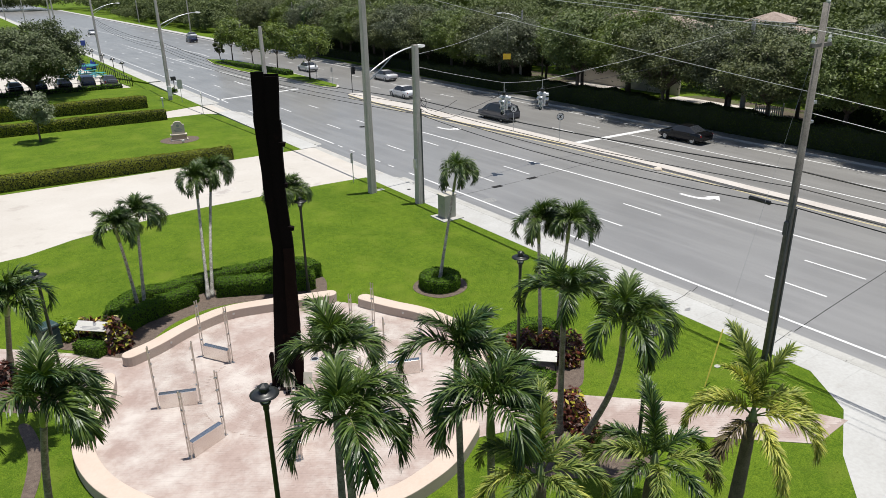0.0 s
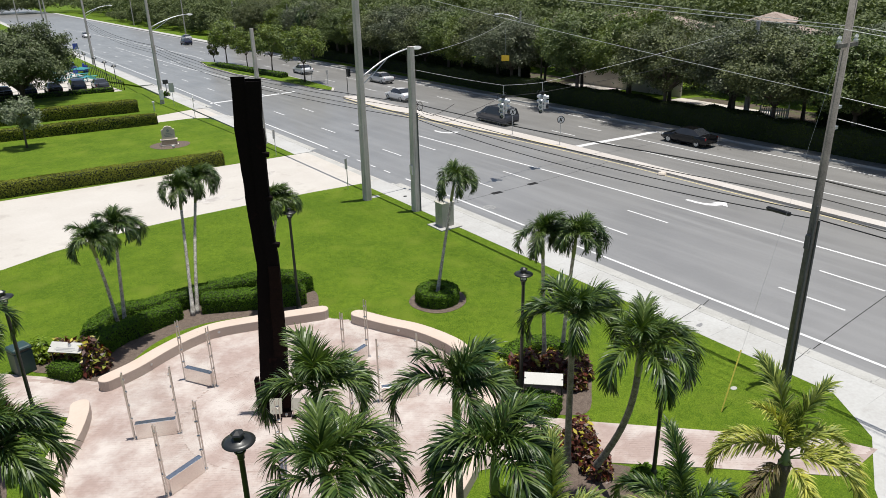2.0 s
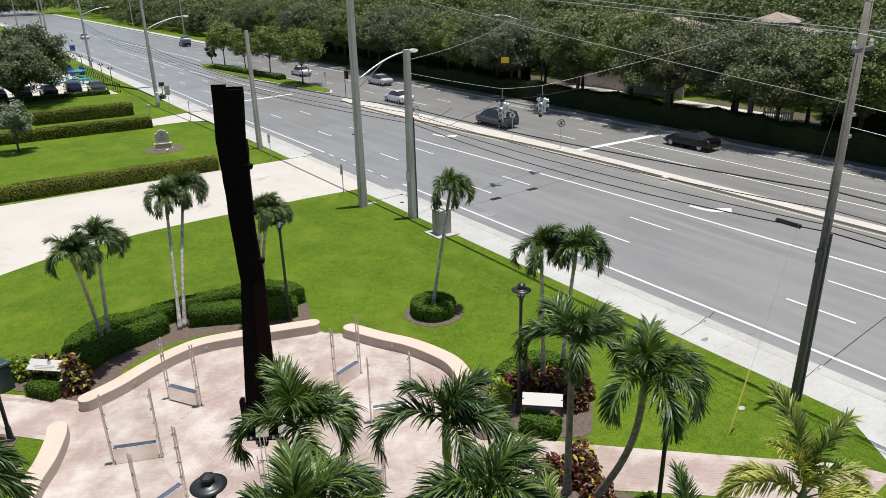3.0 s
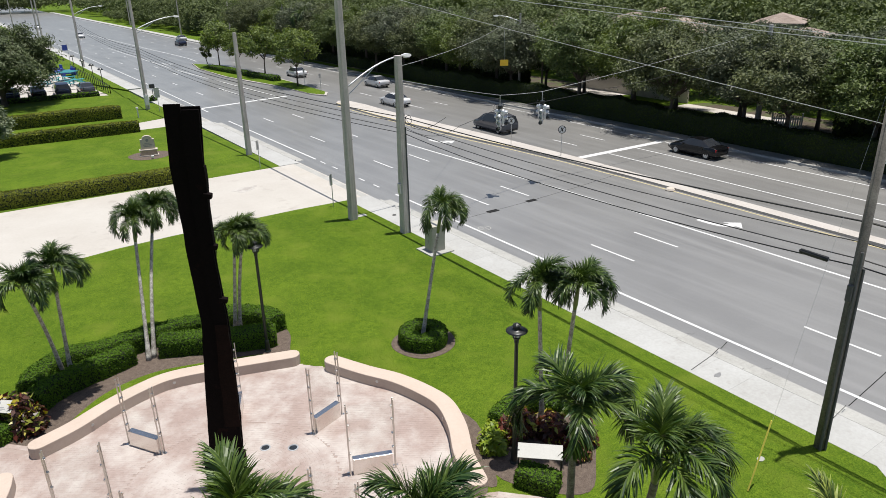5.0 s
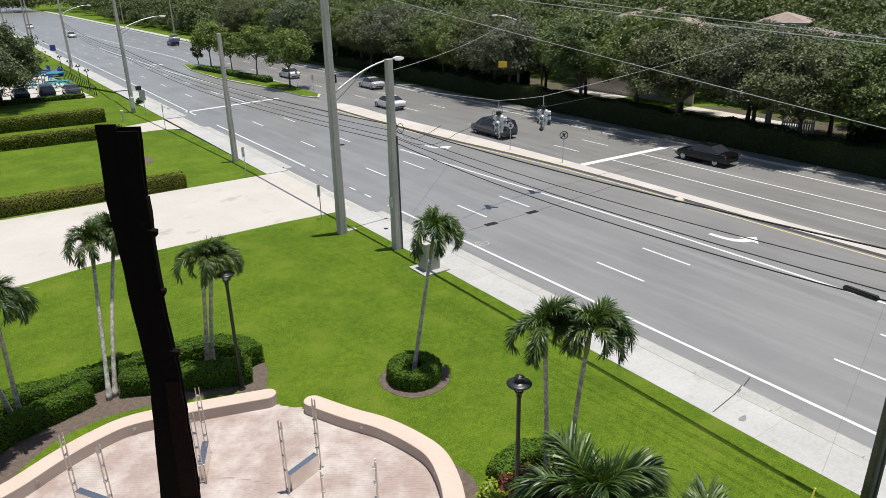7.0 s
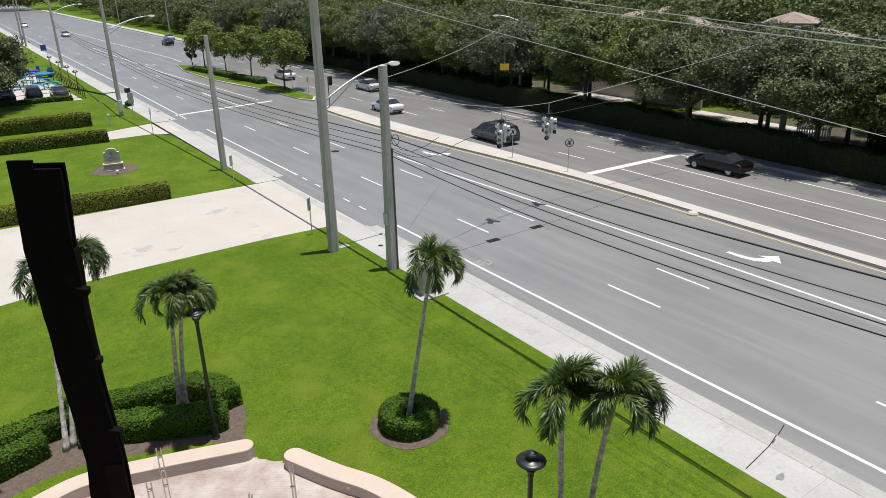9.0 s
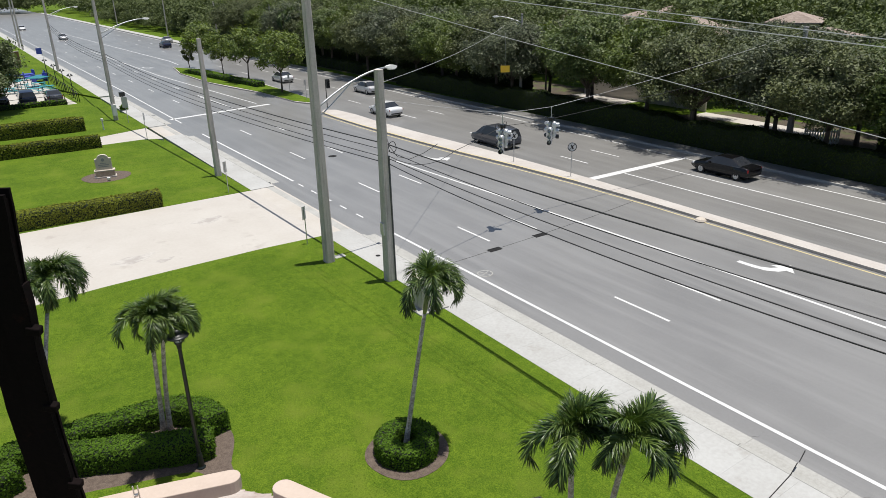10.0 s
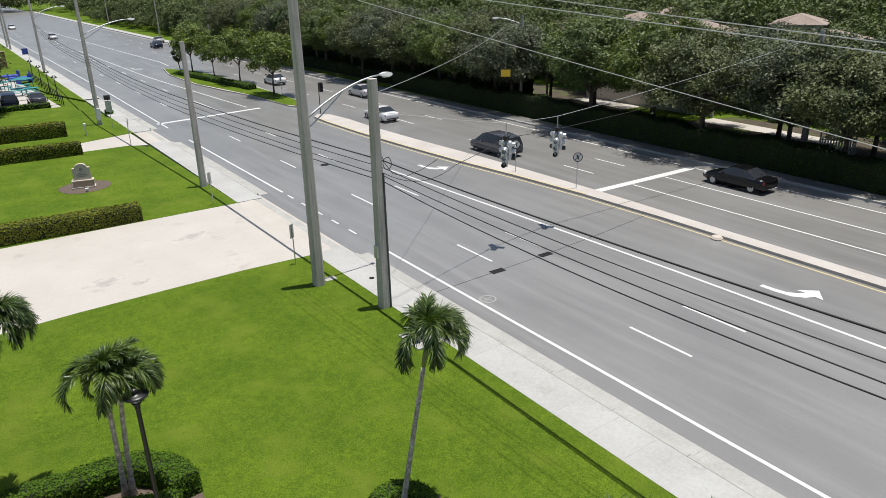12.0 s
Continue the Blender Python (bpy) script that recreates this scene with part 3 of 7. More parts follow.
stripe("sealed_crack", [(-10.26, -17), (-9.4, -16.92), (-8.02, -16.77)], 0.022, "patch", "thin dark line across the pavement", z=Z + 0.008)
# Crack across the pavement and gutter.
stripe("sealed_crack", [(-10.27, -12.21), (-8.73, -12.02), (-8.05, -11.85)], 0.03, "patch", "thin dark line across the pavement", z=Z + 0.008)
stripe("sealed_crack", [(-7.78, -11.78), (-7.12, -11.6)], 0.03, "patch", "thin dark crack across the gutter", z=0.01)
for x, y, rx_, ry_ in ((-7.5, -10.21, 0.28, 0.12), (-7.44, -13.66, 0.35, 0.1), (-9.79, -13.01, 0.2, 0.1)):
    solo("tar_patch", slab(ellipse(x, y, rx_, ry_, 14, 8, 0.15), -0.01 if x > -8 else Z - 0.01, 0.009 if x > -8 else Z + 0.009), M["asphalt"], label="small grey stain by the gutter", category="road patch", kind="structure")
for x, y in ((-3.97, 7.42), (-0.56, 7.55), (18.21, 8.68)):
    solo("tar_patch", slab([(x - 0.42, y - 0.2), (x + 0.4, y - 0.22), (x + 0.43, y + 0.2), (x - 0.4, y + 0.22)], -0.01, 0.007), M["patch"], label="small dark tar patch on the asphalt", category="road patch", kind="structure")
stripe("sawn_joint", [(-7.8, 7.3), (-3.97, 7.42), (-0.56, 7.55), (4.03, 7.91), (8.39, 8.38)], 0.035, "patch", "thin dark sawn joint across the road", z=0.003)
for x, y, r in ((-1.18, 32.31, 0.36), (-9.6, 10.3, 0.13)):
    solo("manhole_cover", lathe([(r, -0.02), (r, 0.006), (r * 0.85, 0.009), (r * 0.8, 0.006)], 20), M["patch"], (x, y, 0 if x > KERB else Z + 0.004), label="round iron manhole cover set in the ground", category="manhole cover", kind="structure")
mh = thing("manhole_cover", (-6.4, 5.2, 0.0), 20, "round grey manhole cover with a pale worn rim and cross", "manhole cover", kind="structure")
part("disc", lathe([(0.34, -0.02), (0.34, 0.006), (0.3, 0.007)], 24), M["asphalt"], mh)
part("rim", lathe([(0.40, 0.004), (0.40, 0.010), (0.345, 0.010), (0.345, 0.004)], 28, loop=True), M["kerb"], mh)
for a in (0, 90):
    part("bar", boxed(-0.3, 0.3, -0.022, 0.022, 0.004, 0.011), M["kerb"], mh, at=pose(0, 0, 0, 0, 0, a))
solo("median_marker", lathe([(0.32, 0), (0.34, 0.06), (0.26, 0.16), (0.1, 0.22)], 14), M["stone"], (8.46, 3.36, 0.0), label="small pale broken kerb lump beside the median", category="kerb lump")

# ---------- grass median with trees ----------
gm = [(6.36, 107.75), (4.87, 98.69), (4.83, 85.05), (5.84, 77.11), (7.15, 69.22), (7.62, 59.29), (8.63, 57.04), (9.86, 59.14), (10.33, 68.98), (10.59, 78.95), (10.35, 91.34), (9.47, 100.54)]
plate("grass_median", gm, -0.05, Z, "median", "raised concrete kerb round the planted median", "median")
gmc = np.mean(gm, axis=0)
plate("median_lawn", [tuple(np.array(p) + (gmc - np.array(p)) / np.linalg.norm(gmc - np.array(p)) * np.array([0.45, 0.6])) for p in gm], 0.1, Z + 0.03, "grass", "mown grass on the planted median", "lawn")
stripe("gore_line", [(8.48, 112.17), (8.94, 119.94), (8.14, 146.32), (7.1, 181.19), (5.67, 231.79), (3.6, 250)], 0.18, label="thin worn white line dividing the far lanes")

# ---------- plaza ----------
CX, CY = -26.46, -8.23                        # the column stands here
WALL_A = smooth_line([(-30.87, -3.08), (-29.82, -2.72), (-28.6, -2.07), (-27.45, -1.63), (-26.29, -1.47), (-24.41, -1.96), (-22.13, -2.7)], 6)
WALL_B = smooth_line([(-21.04, -4.04), (-20.4, -5.43), (-19.76, -6.6), (-19.36, -7.91), (-19.27, -8.96), (-19.66, -10.2), (-20.33, -11.46), (-20.72, -12.62)], 6)
WALL_C = smooth_line([(-22.98, -14.52), (-23.45, -14.84), (-24.45, -15.42), (-25.44, -15.7), (-26.64, -15.8), (-28.07, -15.42), (-29.83, -14.62), (-31.39, -13.47), (-32.42, -12.11), (-33.1, -10.65), (-33.38, -9.31), (-33.36, -8.06), (-33.07, -7.03), (-32.52, -6.01), (-32.12, -4.98), (-31.98, -4.36)], 6)


def seat_wall(name, line, label):
    """A curved wall with rounded ends and a softly rounded top edge."""
    h, w = 0.43, 0.31
    a, b = offset_line(line, w), offset_line(line, -w)

    def cap(p, d):
        d = d / np.linalg.norm(d)
        s = np.array([-d[1], d[0]])
        return [p + w * (math.cos(t) * s + math.sin(t) * d) for t in [math.pi * k / 8 for k in range(1, 8)]]

    ring = a + cap(line[-1], line[-1] - line[-2]) + b[::-1] + cap(line[0], line[0] - line[1])
    n = len(ring)
    mids = list(line) + [line[-1]] * 7 + list(line)[::-1] + [line[0]] * 7
    prof = [(0.0, 0.1), (0.0, Z + h - 0.022), (0.006, Z + h - 0.008), (0.02, Z + h)]
    verts, faces = [], []
    for inset, z in prof:
        for p, m_ in zip(ring, mids):
            d = np.array(m_) - p
            q = p + d / (np.linalg.norm(d) + 1e-9) * inset
            verts.append((q[0], q[1], z))
    for r in range(len(prof) - 1):
        for i in range(n):
            j = (i + 1) % n
            faces.append((r * n + i, r * n + j, (r + 1) * n + j, (r + 1) * n + i))
    base = (len(prof) - 1) * n
    k = len(line)
    for i in range(k - 1):
        faces.append((base + i, base + i + 1, base + 2 * k + 7 - 2 - i, base + 2 * k + 7 - 1 - i))
    faces.append(tuple(base + i for i in range(k - 1, k + 8)))
    faces.append(tuple([base + i for i in range(2 * k + 6, n)] + [base]))
    bm = bmesh.new()
    bv = [bm.verts.new(v) for v in verts]
    for f in faces:
        try:
            bm.faces.new([bv[i] for i in f])
        except ValueError:
            pass
    ob = solo(name, bm, M["stucco"], label=label, category="seat wall")
    return ob


walls = [seat_wall("seat_wall", w, l) for w, l in ((WALL_A, "low curved stucco seat wall before the hedge bed"), (WALL_B, "low S-curved stucco seat wall beside the lawn"), (WALL_C, "long curved stucco seat wall around the plaza"))]
# small round lights let into the wall faces
for line, ks, side in ((WALL_A, (8, 24), -1), (WALL_B, (9, 27), -1)):
    for k in ks:
        p, q = line[k], line[k + 1]
        d = (q - p) / np.linalg.norm(q - p)
        nrm = np.array([-d[1], d[0]]) * side
        pos = p + nrm * 0.315
        wl = thing("wall_light", (pos[0], pos[1], Z + 0.26), math.degrees(math.atan2(nrm[1], nrm[0])), "small round recessed wall light in the stucco", "wall light", "wall lights")
        m = pose(0, 0, 0, 0, 90, 0)
        part("rim", lathe([(0.06, -0.02), (0.06, 0.012), (0.042, 0.016), (0.04, 0.004)], 14), M["steel"], wl, at=m)
        part("lens", lathe([(0.04, -0.01), (0.04, 0.006), (0.02, 0.009)], 12), M["white"], wl, at=m)

plaza_poly = [tuple(p) for p in WALL_A] + [tuple(p) for p in WALL_B] + [(-21.37, -13.84)] + [tuple(p) for p in WALL_C]
path_r = [(-20.26, -13.04), (-18.36, -15.06), (-15.61, -17.73), (-13.04, -20.19), (-12.43, -21.25), (-14.43, -21.33), (-17.06, -18.93), (-19.81, -16.51), (-21.55, -15.16), (-22.98, -14.73), (-21.49, -12.4)]
path_l = [(-30.76, -3.14), (-32.46, -1.33), (-34.36, 0.5), (-37.24, 3.1), (-38.37, 2.07), (-35.49, -0.73), (-33.78, -2.44), (-32.14, -4.25), (-31.36, -4.58)]
plaza = solo("plaza_bed", slab(plaza_poly, 0.0, Z + 0.014), M["sand"], label="sandy bed under the plaza pavers", category="paving", kind="structure")
solo("path_bed", slab(path_r, 0.0, Z + 0.0155), M["sand"], label="sandy bed under the path pavers", category="paving", kind="structure")
solo("path_bed", slab(path_l, 0.0, Z + 0.017), M["sand"], label="sandy bed under the path pavers", category="paving", kind="structure")

# ---------- memorial column ----------
column = thing("steel_column", (CX, CY, Z), 0, "tall dark rusted and bent steel column standing in the plaza", "memorial column")
RIGHT = np.array([0.83, -0.56])             # across the lawn, along which the column bows


def bow(z):
    """How far the column leans along RIGHT at height z."""
    zs = [0, 0.8, 2.4, 4.2, 5.5, 6.2, 7.05, 8.3, 9.7, 11.1]
    vs = [-0.06, 0.0, 0.13, 0.24, 0.33, 0.30, 0.26, 0.27, 0.29, 0.38]
    return float(np.interp(z, zs, vs)) - 0.0137 * z


def girth(z):
    """How wide the torn column is at height z against its plates' nominal width."""
    return float(np.interp(z, [0, 2.4, 4.2, 5.6, 7.0, 8.3, 9.7, 11.1], [1.27, 1.25, 1.05, 0.93, 0.93, 0.96, 1.1, 1.13]))


def column_skin(u0, u1, v0, v1, z0, z1, ragged=0.0, seed=1, inset=0.0):
    """A long plate of the column between u0..u1 across and v0..v1 in depth, following the bow, with uneven edges."""
    rng = np.random.RandomState(seed)
    fwd = np.array([0.56, 0.83])
    zs = np.linspace(z0, z1, max(2, int((z1 - z0) / 0.3) + 1))
    bm = bmesh.new()
    rings = []
    for i, z in enumerate(zs):
        j = rng.uniform(-1, 1, 4) * ragged
        s, w, back = bow(z), girth(z) * 1.06, 0.012 * z
        ring = []
        for (u, v), k in zip(((u0 + j[0], v0), (u1 + j[1], v0), (u1 + j[1], v1), (u0 + j[0], v1)), range(4)):
            p = RIGHT * (u * w + s) + fwd * (0.5 * v + back)
            ring.append(bm.verts.new((p[0], p[1], z)))
        rings.append(ring)
    for a, b in zip(rings, rings[1:]):
        for k in range(4):
            bm.faces.new((a[k], a[(k + 1) % 4], b[(k + 1) % 4], b[k]))
    bm.faces.new(rings[0][::-1])
    bm.faces.new(rings[-1])
    return bm


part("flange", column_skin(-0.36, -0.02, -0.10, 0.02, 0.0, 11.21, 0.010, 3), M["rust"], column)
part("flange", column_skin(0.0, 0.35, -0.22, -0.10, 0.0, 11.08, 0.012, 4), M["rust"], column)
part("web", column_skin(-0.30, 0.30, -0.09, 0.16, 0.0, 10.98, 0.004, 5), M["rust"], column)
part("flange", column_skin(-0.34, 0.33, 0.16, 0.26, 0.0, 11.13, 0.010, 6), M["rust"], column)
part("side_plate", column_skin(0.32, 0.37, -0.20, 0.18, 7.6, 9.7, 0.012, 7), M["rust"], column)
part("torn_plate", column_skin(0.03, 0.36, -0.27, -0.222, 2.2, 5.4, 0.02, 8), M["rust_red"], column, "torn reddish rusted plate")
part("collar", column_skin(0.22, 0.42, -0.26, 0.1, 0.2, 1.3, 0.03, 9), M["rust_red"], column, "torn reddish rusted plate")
for u, z in ((0.38, 8.95), (0.36, 7.6), (0.37, 6.1)):
    bm = bmesh.new()
    p = RIGHT * (u * girth(z) + bow(z)) + np.array([0.56, 0.83]) * (0.012 * z - 0.06)
    box(bm, -0.09, 0.12, -0.07, 0.07, -0.06, 0.08, bevel=0.02, m=pose(p[0], p[1], z, 8, 12, -34))
    part("bracket", bm, M["rust"], column, "torn steel bracket")
bm = bmesh.new()
box(bm, -0.5, 0.5, -0.4, 0.4, -0.02, 0.06, bevel=0.01, m=pose(0, 0, 0, 0, 0, -34))
part("base_plate", bm, M["rust"], column, "steel base plate")
for k in range(4):
    a = radians(-34 + 45 + 90 * k)
    part("bolt", lathe([(0.05, 0.05), (0.05, 0.11), (0.03, 0.14)], 6, (0.5 * math.cos(a), 0.5 * math.sin(a), 0)), M["steel"], column)

# uplights let into the paving
for k, (x, y) in enumerate(((-24.97, -7.08), (-24.25, -7.61))):
    up = thing("ground_light", (x, y, Z), 0, "round glass uplight with steel rim set in the pavers", "ground light", "ground lights")
    part("rim", lathe([(0.17, -0.04), (0.17, 0.03), (0.13, 0.034), (0.125, 0.02)], 18), M["galv"], up)
    part("lens", lathe([(0.125, -0.02), (0.125, 0.022), (0.06, 0.028)], 16), M["house_glass"], up)


# ---------- glass panels ----------
def glass_panel(p, q):
    """Two pairs of slim steel posts with a tall clear glass between them over a low steel-clad plinth."""
    p, q = np.array(p), np.array(q)
    c, d = (p + q) / 2, q - p
    l = np.linalg.norm(d)
    t = thing("glass_panel", (c[0], c[1], Z), math.degrees(math.atan2(d[1], d[0])), "tall clear glass panel between steel posts over a low polished plinth", "memorial panel", "glass panels")
    h = 2.45
    part("plinth", boxed(-l / 2 + 0.09, l / 2 - 0.09, -0.10, 0.10, 0.02, 0.58, bevel=0.008), M["mirror"], t, "low plinth clad in polished steel")
    g = part("glass", boxed(-l / 2 + 0.06, l / 2 - 0.06, -0.007, 0.007, 0.6, h - 0.02), M["glass"], t, "clear glass sheet")
    g.visible_shadow = False
    for sx in (-1, 1):
        for sy in (-1, 1):
            part("post", boxed(sx * l / 2 - 0.022, sx * l / 2 + 0.022, sy * 0.055 - 0.012, sy * 0.055 + 0.012, 0, h, bevel=0.004), M["steel"], t)
        for z in (0.75, 1.25, 1.75, 2.2):
            part("glass_clamp", boxed(sx * (l / 2 - 0.03) - 0.045, sx * (l / 2 - 0.03) + 0.03, -0.045, 0.045, z - 0.025, z + 0.025, bevel=0.006), M["steel"], t)
        part("foot", boxed(sx * l / 2 - 0.09, sx * l / 2 + 0.09, -0.11, 0.11, 0, 0.02), M["steel"], t)
    return t


for p, q in (((-28.42, -4.23), (-27.69, -5.41)), ((-30.82, -6.87), (-29.51, -7.42)), ((-30.7, -10.31), (-29.44, -9.79)), ((-23.39, -7.3), (-22.17, -6.87)), ((-23.36, -9.81), (-22.08, -10.32)), ((-25.37, -11.72), (-24.66, -12.91)), ((-25.26, -5.44), (-24.72, -4.21)), ((-27.48, -11.17), (-27.97, -12.39))):
    glass_panel(p, q)

# plaques on stands about the foot of the column
def plaque_stand(x, y, w, h, turn):
    t = thing("plaque_stand", (x, y, Z), turn, "small tan plaque leaning back on a slim steel stand", "plaque", "plaques")
    part("plate", boxed(-w / 2, w / 2, -0.015, 0.015, 0, h, bevel=0.005), M["cabinet"], t, at=pose(0, 0, 0.28, -24))
    part("foot", boxed(-0.16, 0.16, -0.14, 0.14, 0, 0.02, bevel=0.005), M["rust"], t)
    for x_ in (-0.1, 0.1):
        part("leg", tubed([(x_, 0.02, 0.01), (x_, 0.04, 0.5)], 0.014, 8), M["steel"], t)


for x, y, w, h, turn in ((-26.72, -8.75, 0.4, 0.52, -30), (-26.1, -8.95, 0.32, 0.42, -38)):
    plaque_stand(x, y, w, h, turn)
slim = thing("slim_panel", (-26.93, -7.85, Z), -34, "narrow upright brown steel panel beside the column", "steel panel")
part("panel", boxed(-0.06, 0.06, -0.12, 0.12, 0.02, 1.3, bevel=0.006), M["rust_red"], slim)
part("foot", boxed(-0.12, 0.12, -0.2, 0.2, 0, 0.02), M["rust"], slim)


# ---------- lamp posts ----------
def lamp_post(x, y, h=4.35, group="park lamps"):
    t = thing("lamp_post", (x, y, Z), random.uniform(0, 60), "slim dark green lamp post with a wide disc hood", "lamp post", group)
    part("base", lathe([(0.13, 0), (0.13, 0.05), (0.10, 0.09), (0.085, 0.5), (0.07, 0.55)], 14), M["green_black"], t)
    part("pole", lathe([(0.062, 0.3), (0.055, h - 0.2), (0.07, h - 0.18), (0.07, h - 0.08), (0.05, h - 0.05)], 12), M["green_black"], t)
    cage = part("cage", lathe([(0.10, h - 0.05), (0.12, h), (0.05, h + 0.02)], 14), M["black"], t)
    for k in range(4):
        a = math.pi / 2 * k
        part("strut", tubed([(0.10 * math.cos(a), 0.10 * math.sin(a), h - 0.02), (0.12 * math.cos(a), 0.12 * math.sin(a), h + 0.24)], 0.012, 6), M["black"], cage)
    part("lens", lathe([(0.085, h), (0.085, h + 0.2), (0.06, h + 0.22)], 14), M["white"], t, "pale lamp glass")
    hood = part("hood", lathe([(0.31, h + 0.19), (0.315, h + 0.205), (0.22, h + 0.232), (0.13, h + 0.255), (0.115, h + 0.27)], 24), M["black"], t, "wide black disc hood", smooth=True)
    part("cap", lathe([(0.11, h + 0.265), (0.105, h + 0.36), (0.14, h + 0.37), (0.12, h + 0.40), (0.03, h + 0.45)], 6), M["black"], hood)
    return t


for x, y, h in ((-22.55, -1.25, 4.35), (-19.05, -12.3, 4.35), (-19.2, -18.2, 4.0), (-30.24, -16.92, 5.5), (-33.3, -3.6, 4.35)):
    lamp_post(x, y, h)

# ---------- palms ----------
def frond_mesh(name, L, e0, bend, material, seed, leaflets=92, ll=0.5, width=0.019, spread=46.0, twist=0.0):
    """An arching feather leaf: tapered rib with strap leaflets in ragged V-shaped ranks, arching over at their tips."""
    rng = np.random.RandomState(seed)
    n = 22
    s = np.linspace(0, 1, n)
    ang = np.radians(e0 - bend * s ** 1.3)
    dx, dz = np.cos(ang) * L / (n - 1), np.sin(ang) * L / (n - 1)
    X, Zc = np.concatenate([[0], np.cumsum(dx)[:-1]]), np.concatenate([[0], np.cumsum(dz)[:-1]])
    Y = twist * s ** 2
    verts, faces = [], []
    for i in range(n):
        r = 0.022 * (1 - 0.85 * s[i])
        for k in range(3):
            a = 2 * math.pi * k / 3
            nx, nz = -math.sin(ang[i]), math.cos(ang[i])
            verts.append((X[i] + r * math.sin(a) * nx, Y[i] + r * math.cos(a), Zc[i] + r * math.sin(a) * nz))
    for i in range(n - 1):
        for k in range(3):
            faces.append((3 * i + k, 3 * i + (k + 1) % 3, 3 * i + 3 + (k + 1) % 3, 3 * i + 3 + k))
    nrib = len(faces)
    down = np.array([0, 0, -1.0])
    for side in (-1, 1):
        for j in range(leaflets):
            u = 0.14 + 0.86 * (j + rng.uniform(-0.45, 0.45)) / (leaflets - 1)
            u = min(max(u, 0.12), 1.0)
            px, pz, py, a = np.interp(u, s, X), np.interp(u, s, Zc), np.interp(u, s, Y), np.interp(u, s, ang)
            l = ll * (0.45 + 0.7 * math.sin(math.pi * min(1, 0.12 + 0.74 * u)) ** 0.8) * rng.uniform(0.78, 1.15)
            sweep = math.radians(28 + 30 * u + rng.uniform(-8, 8))
            up = math.radians(16 + rng.uniform(-0.55, 1.0) * spread)
            T = np.array([math.cos(a), 0, math.sin(a)])
            N = np.array([-math.sin(a), 0, math.cos(a)])
            B = np.array([0, side, 0])
            d = T * math.sin(sweep) + (B * math.cos(up) + N * math.sin(up)) * math.cos(sweep)
            d /= np.linalg.norm(d)
            w = np.cross(d, N + 0.35 * rng.normal(0, 1, 3))
            w = w / (np.linalg.norm(w) + 1e-9) * width * rng.uniform(0.75, 1.2)
            p = np.array([px, py, pz])
            b = len(verts)
            verts += [p - w * 0.45, p + w * 0.45]
            droop = rng.uniform(0.14, 0.34)
            for q, wf in enumerate((1.0, 0.85, 0.5)):
                p = p + d * l * 0.28
                verts += [p - w * wf, p + w * wf]
                d = d + T * 0.06 + down * droop * (0.7 + 0.5 * q)
                d /= np.linalg.norm(d)
            verts.append(p + d * l * 0.2)
            faces += [(b, b + 1, b + 3, b + 2), (b + 2, b + 3, b + 5, b + 4), (b + 4, b + 5, b + 7, b + 6), (b + 6, b + 7, b + 8)]
    me = mesh_of(name, verts, faces, M["rachis"])
    me.materials.append(material)
    idx = np.ones(len(faces), int)
    idx[:nrib] = 0
    me.polygons.foreach_set("material_index", idx.tolist())
    return me


G = M["palm"]
FRONDS = {
    "up": [frond_mesh("frond_up", 1.3, 86, 90, G, 1), frond_mesh("frond_up", 1.55, 78, 145, G, 2, twist=0.2)],
    "mid": [frond_mesh("frond_mid", 1.95, 62, 188, G, 3, twist=-0.25), frond_mesh("frond_mid", 2.0, 54, 174, G, 4, twist=0.25), frond_mesh("frond_mid", 1.85, 48, 180, G, 5)],
    "low": [frond_mesh("frond_low", 1.8, 36, 155, G, 6, twist=0.2), frond_mesh("frond_low", 1.75, 28, 140, G, 7, twist=-0.2)],
}
WIND = math.atan2(-0.56, 0.83)


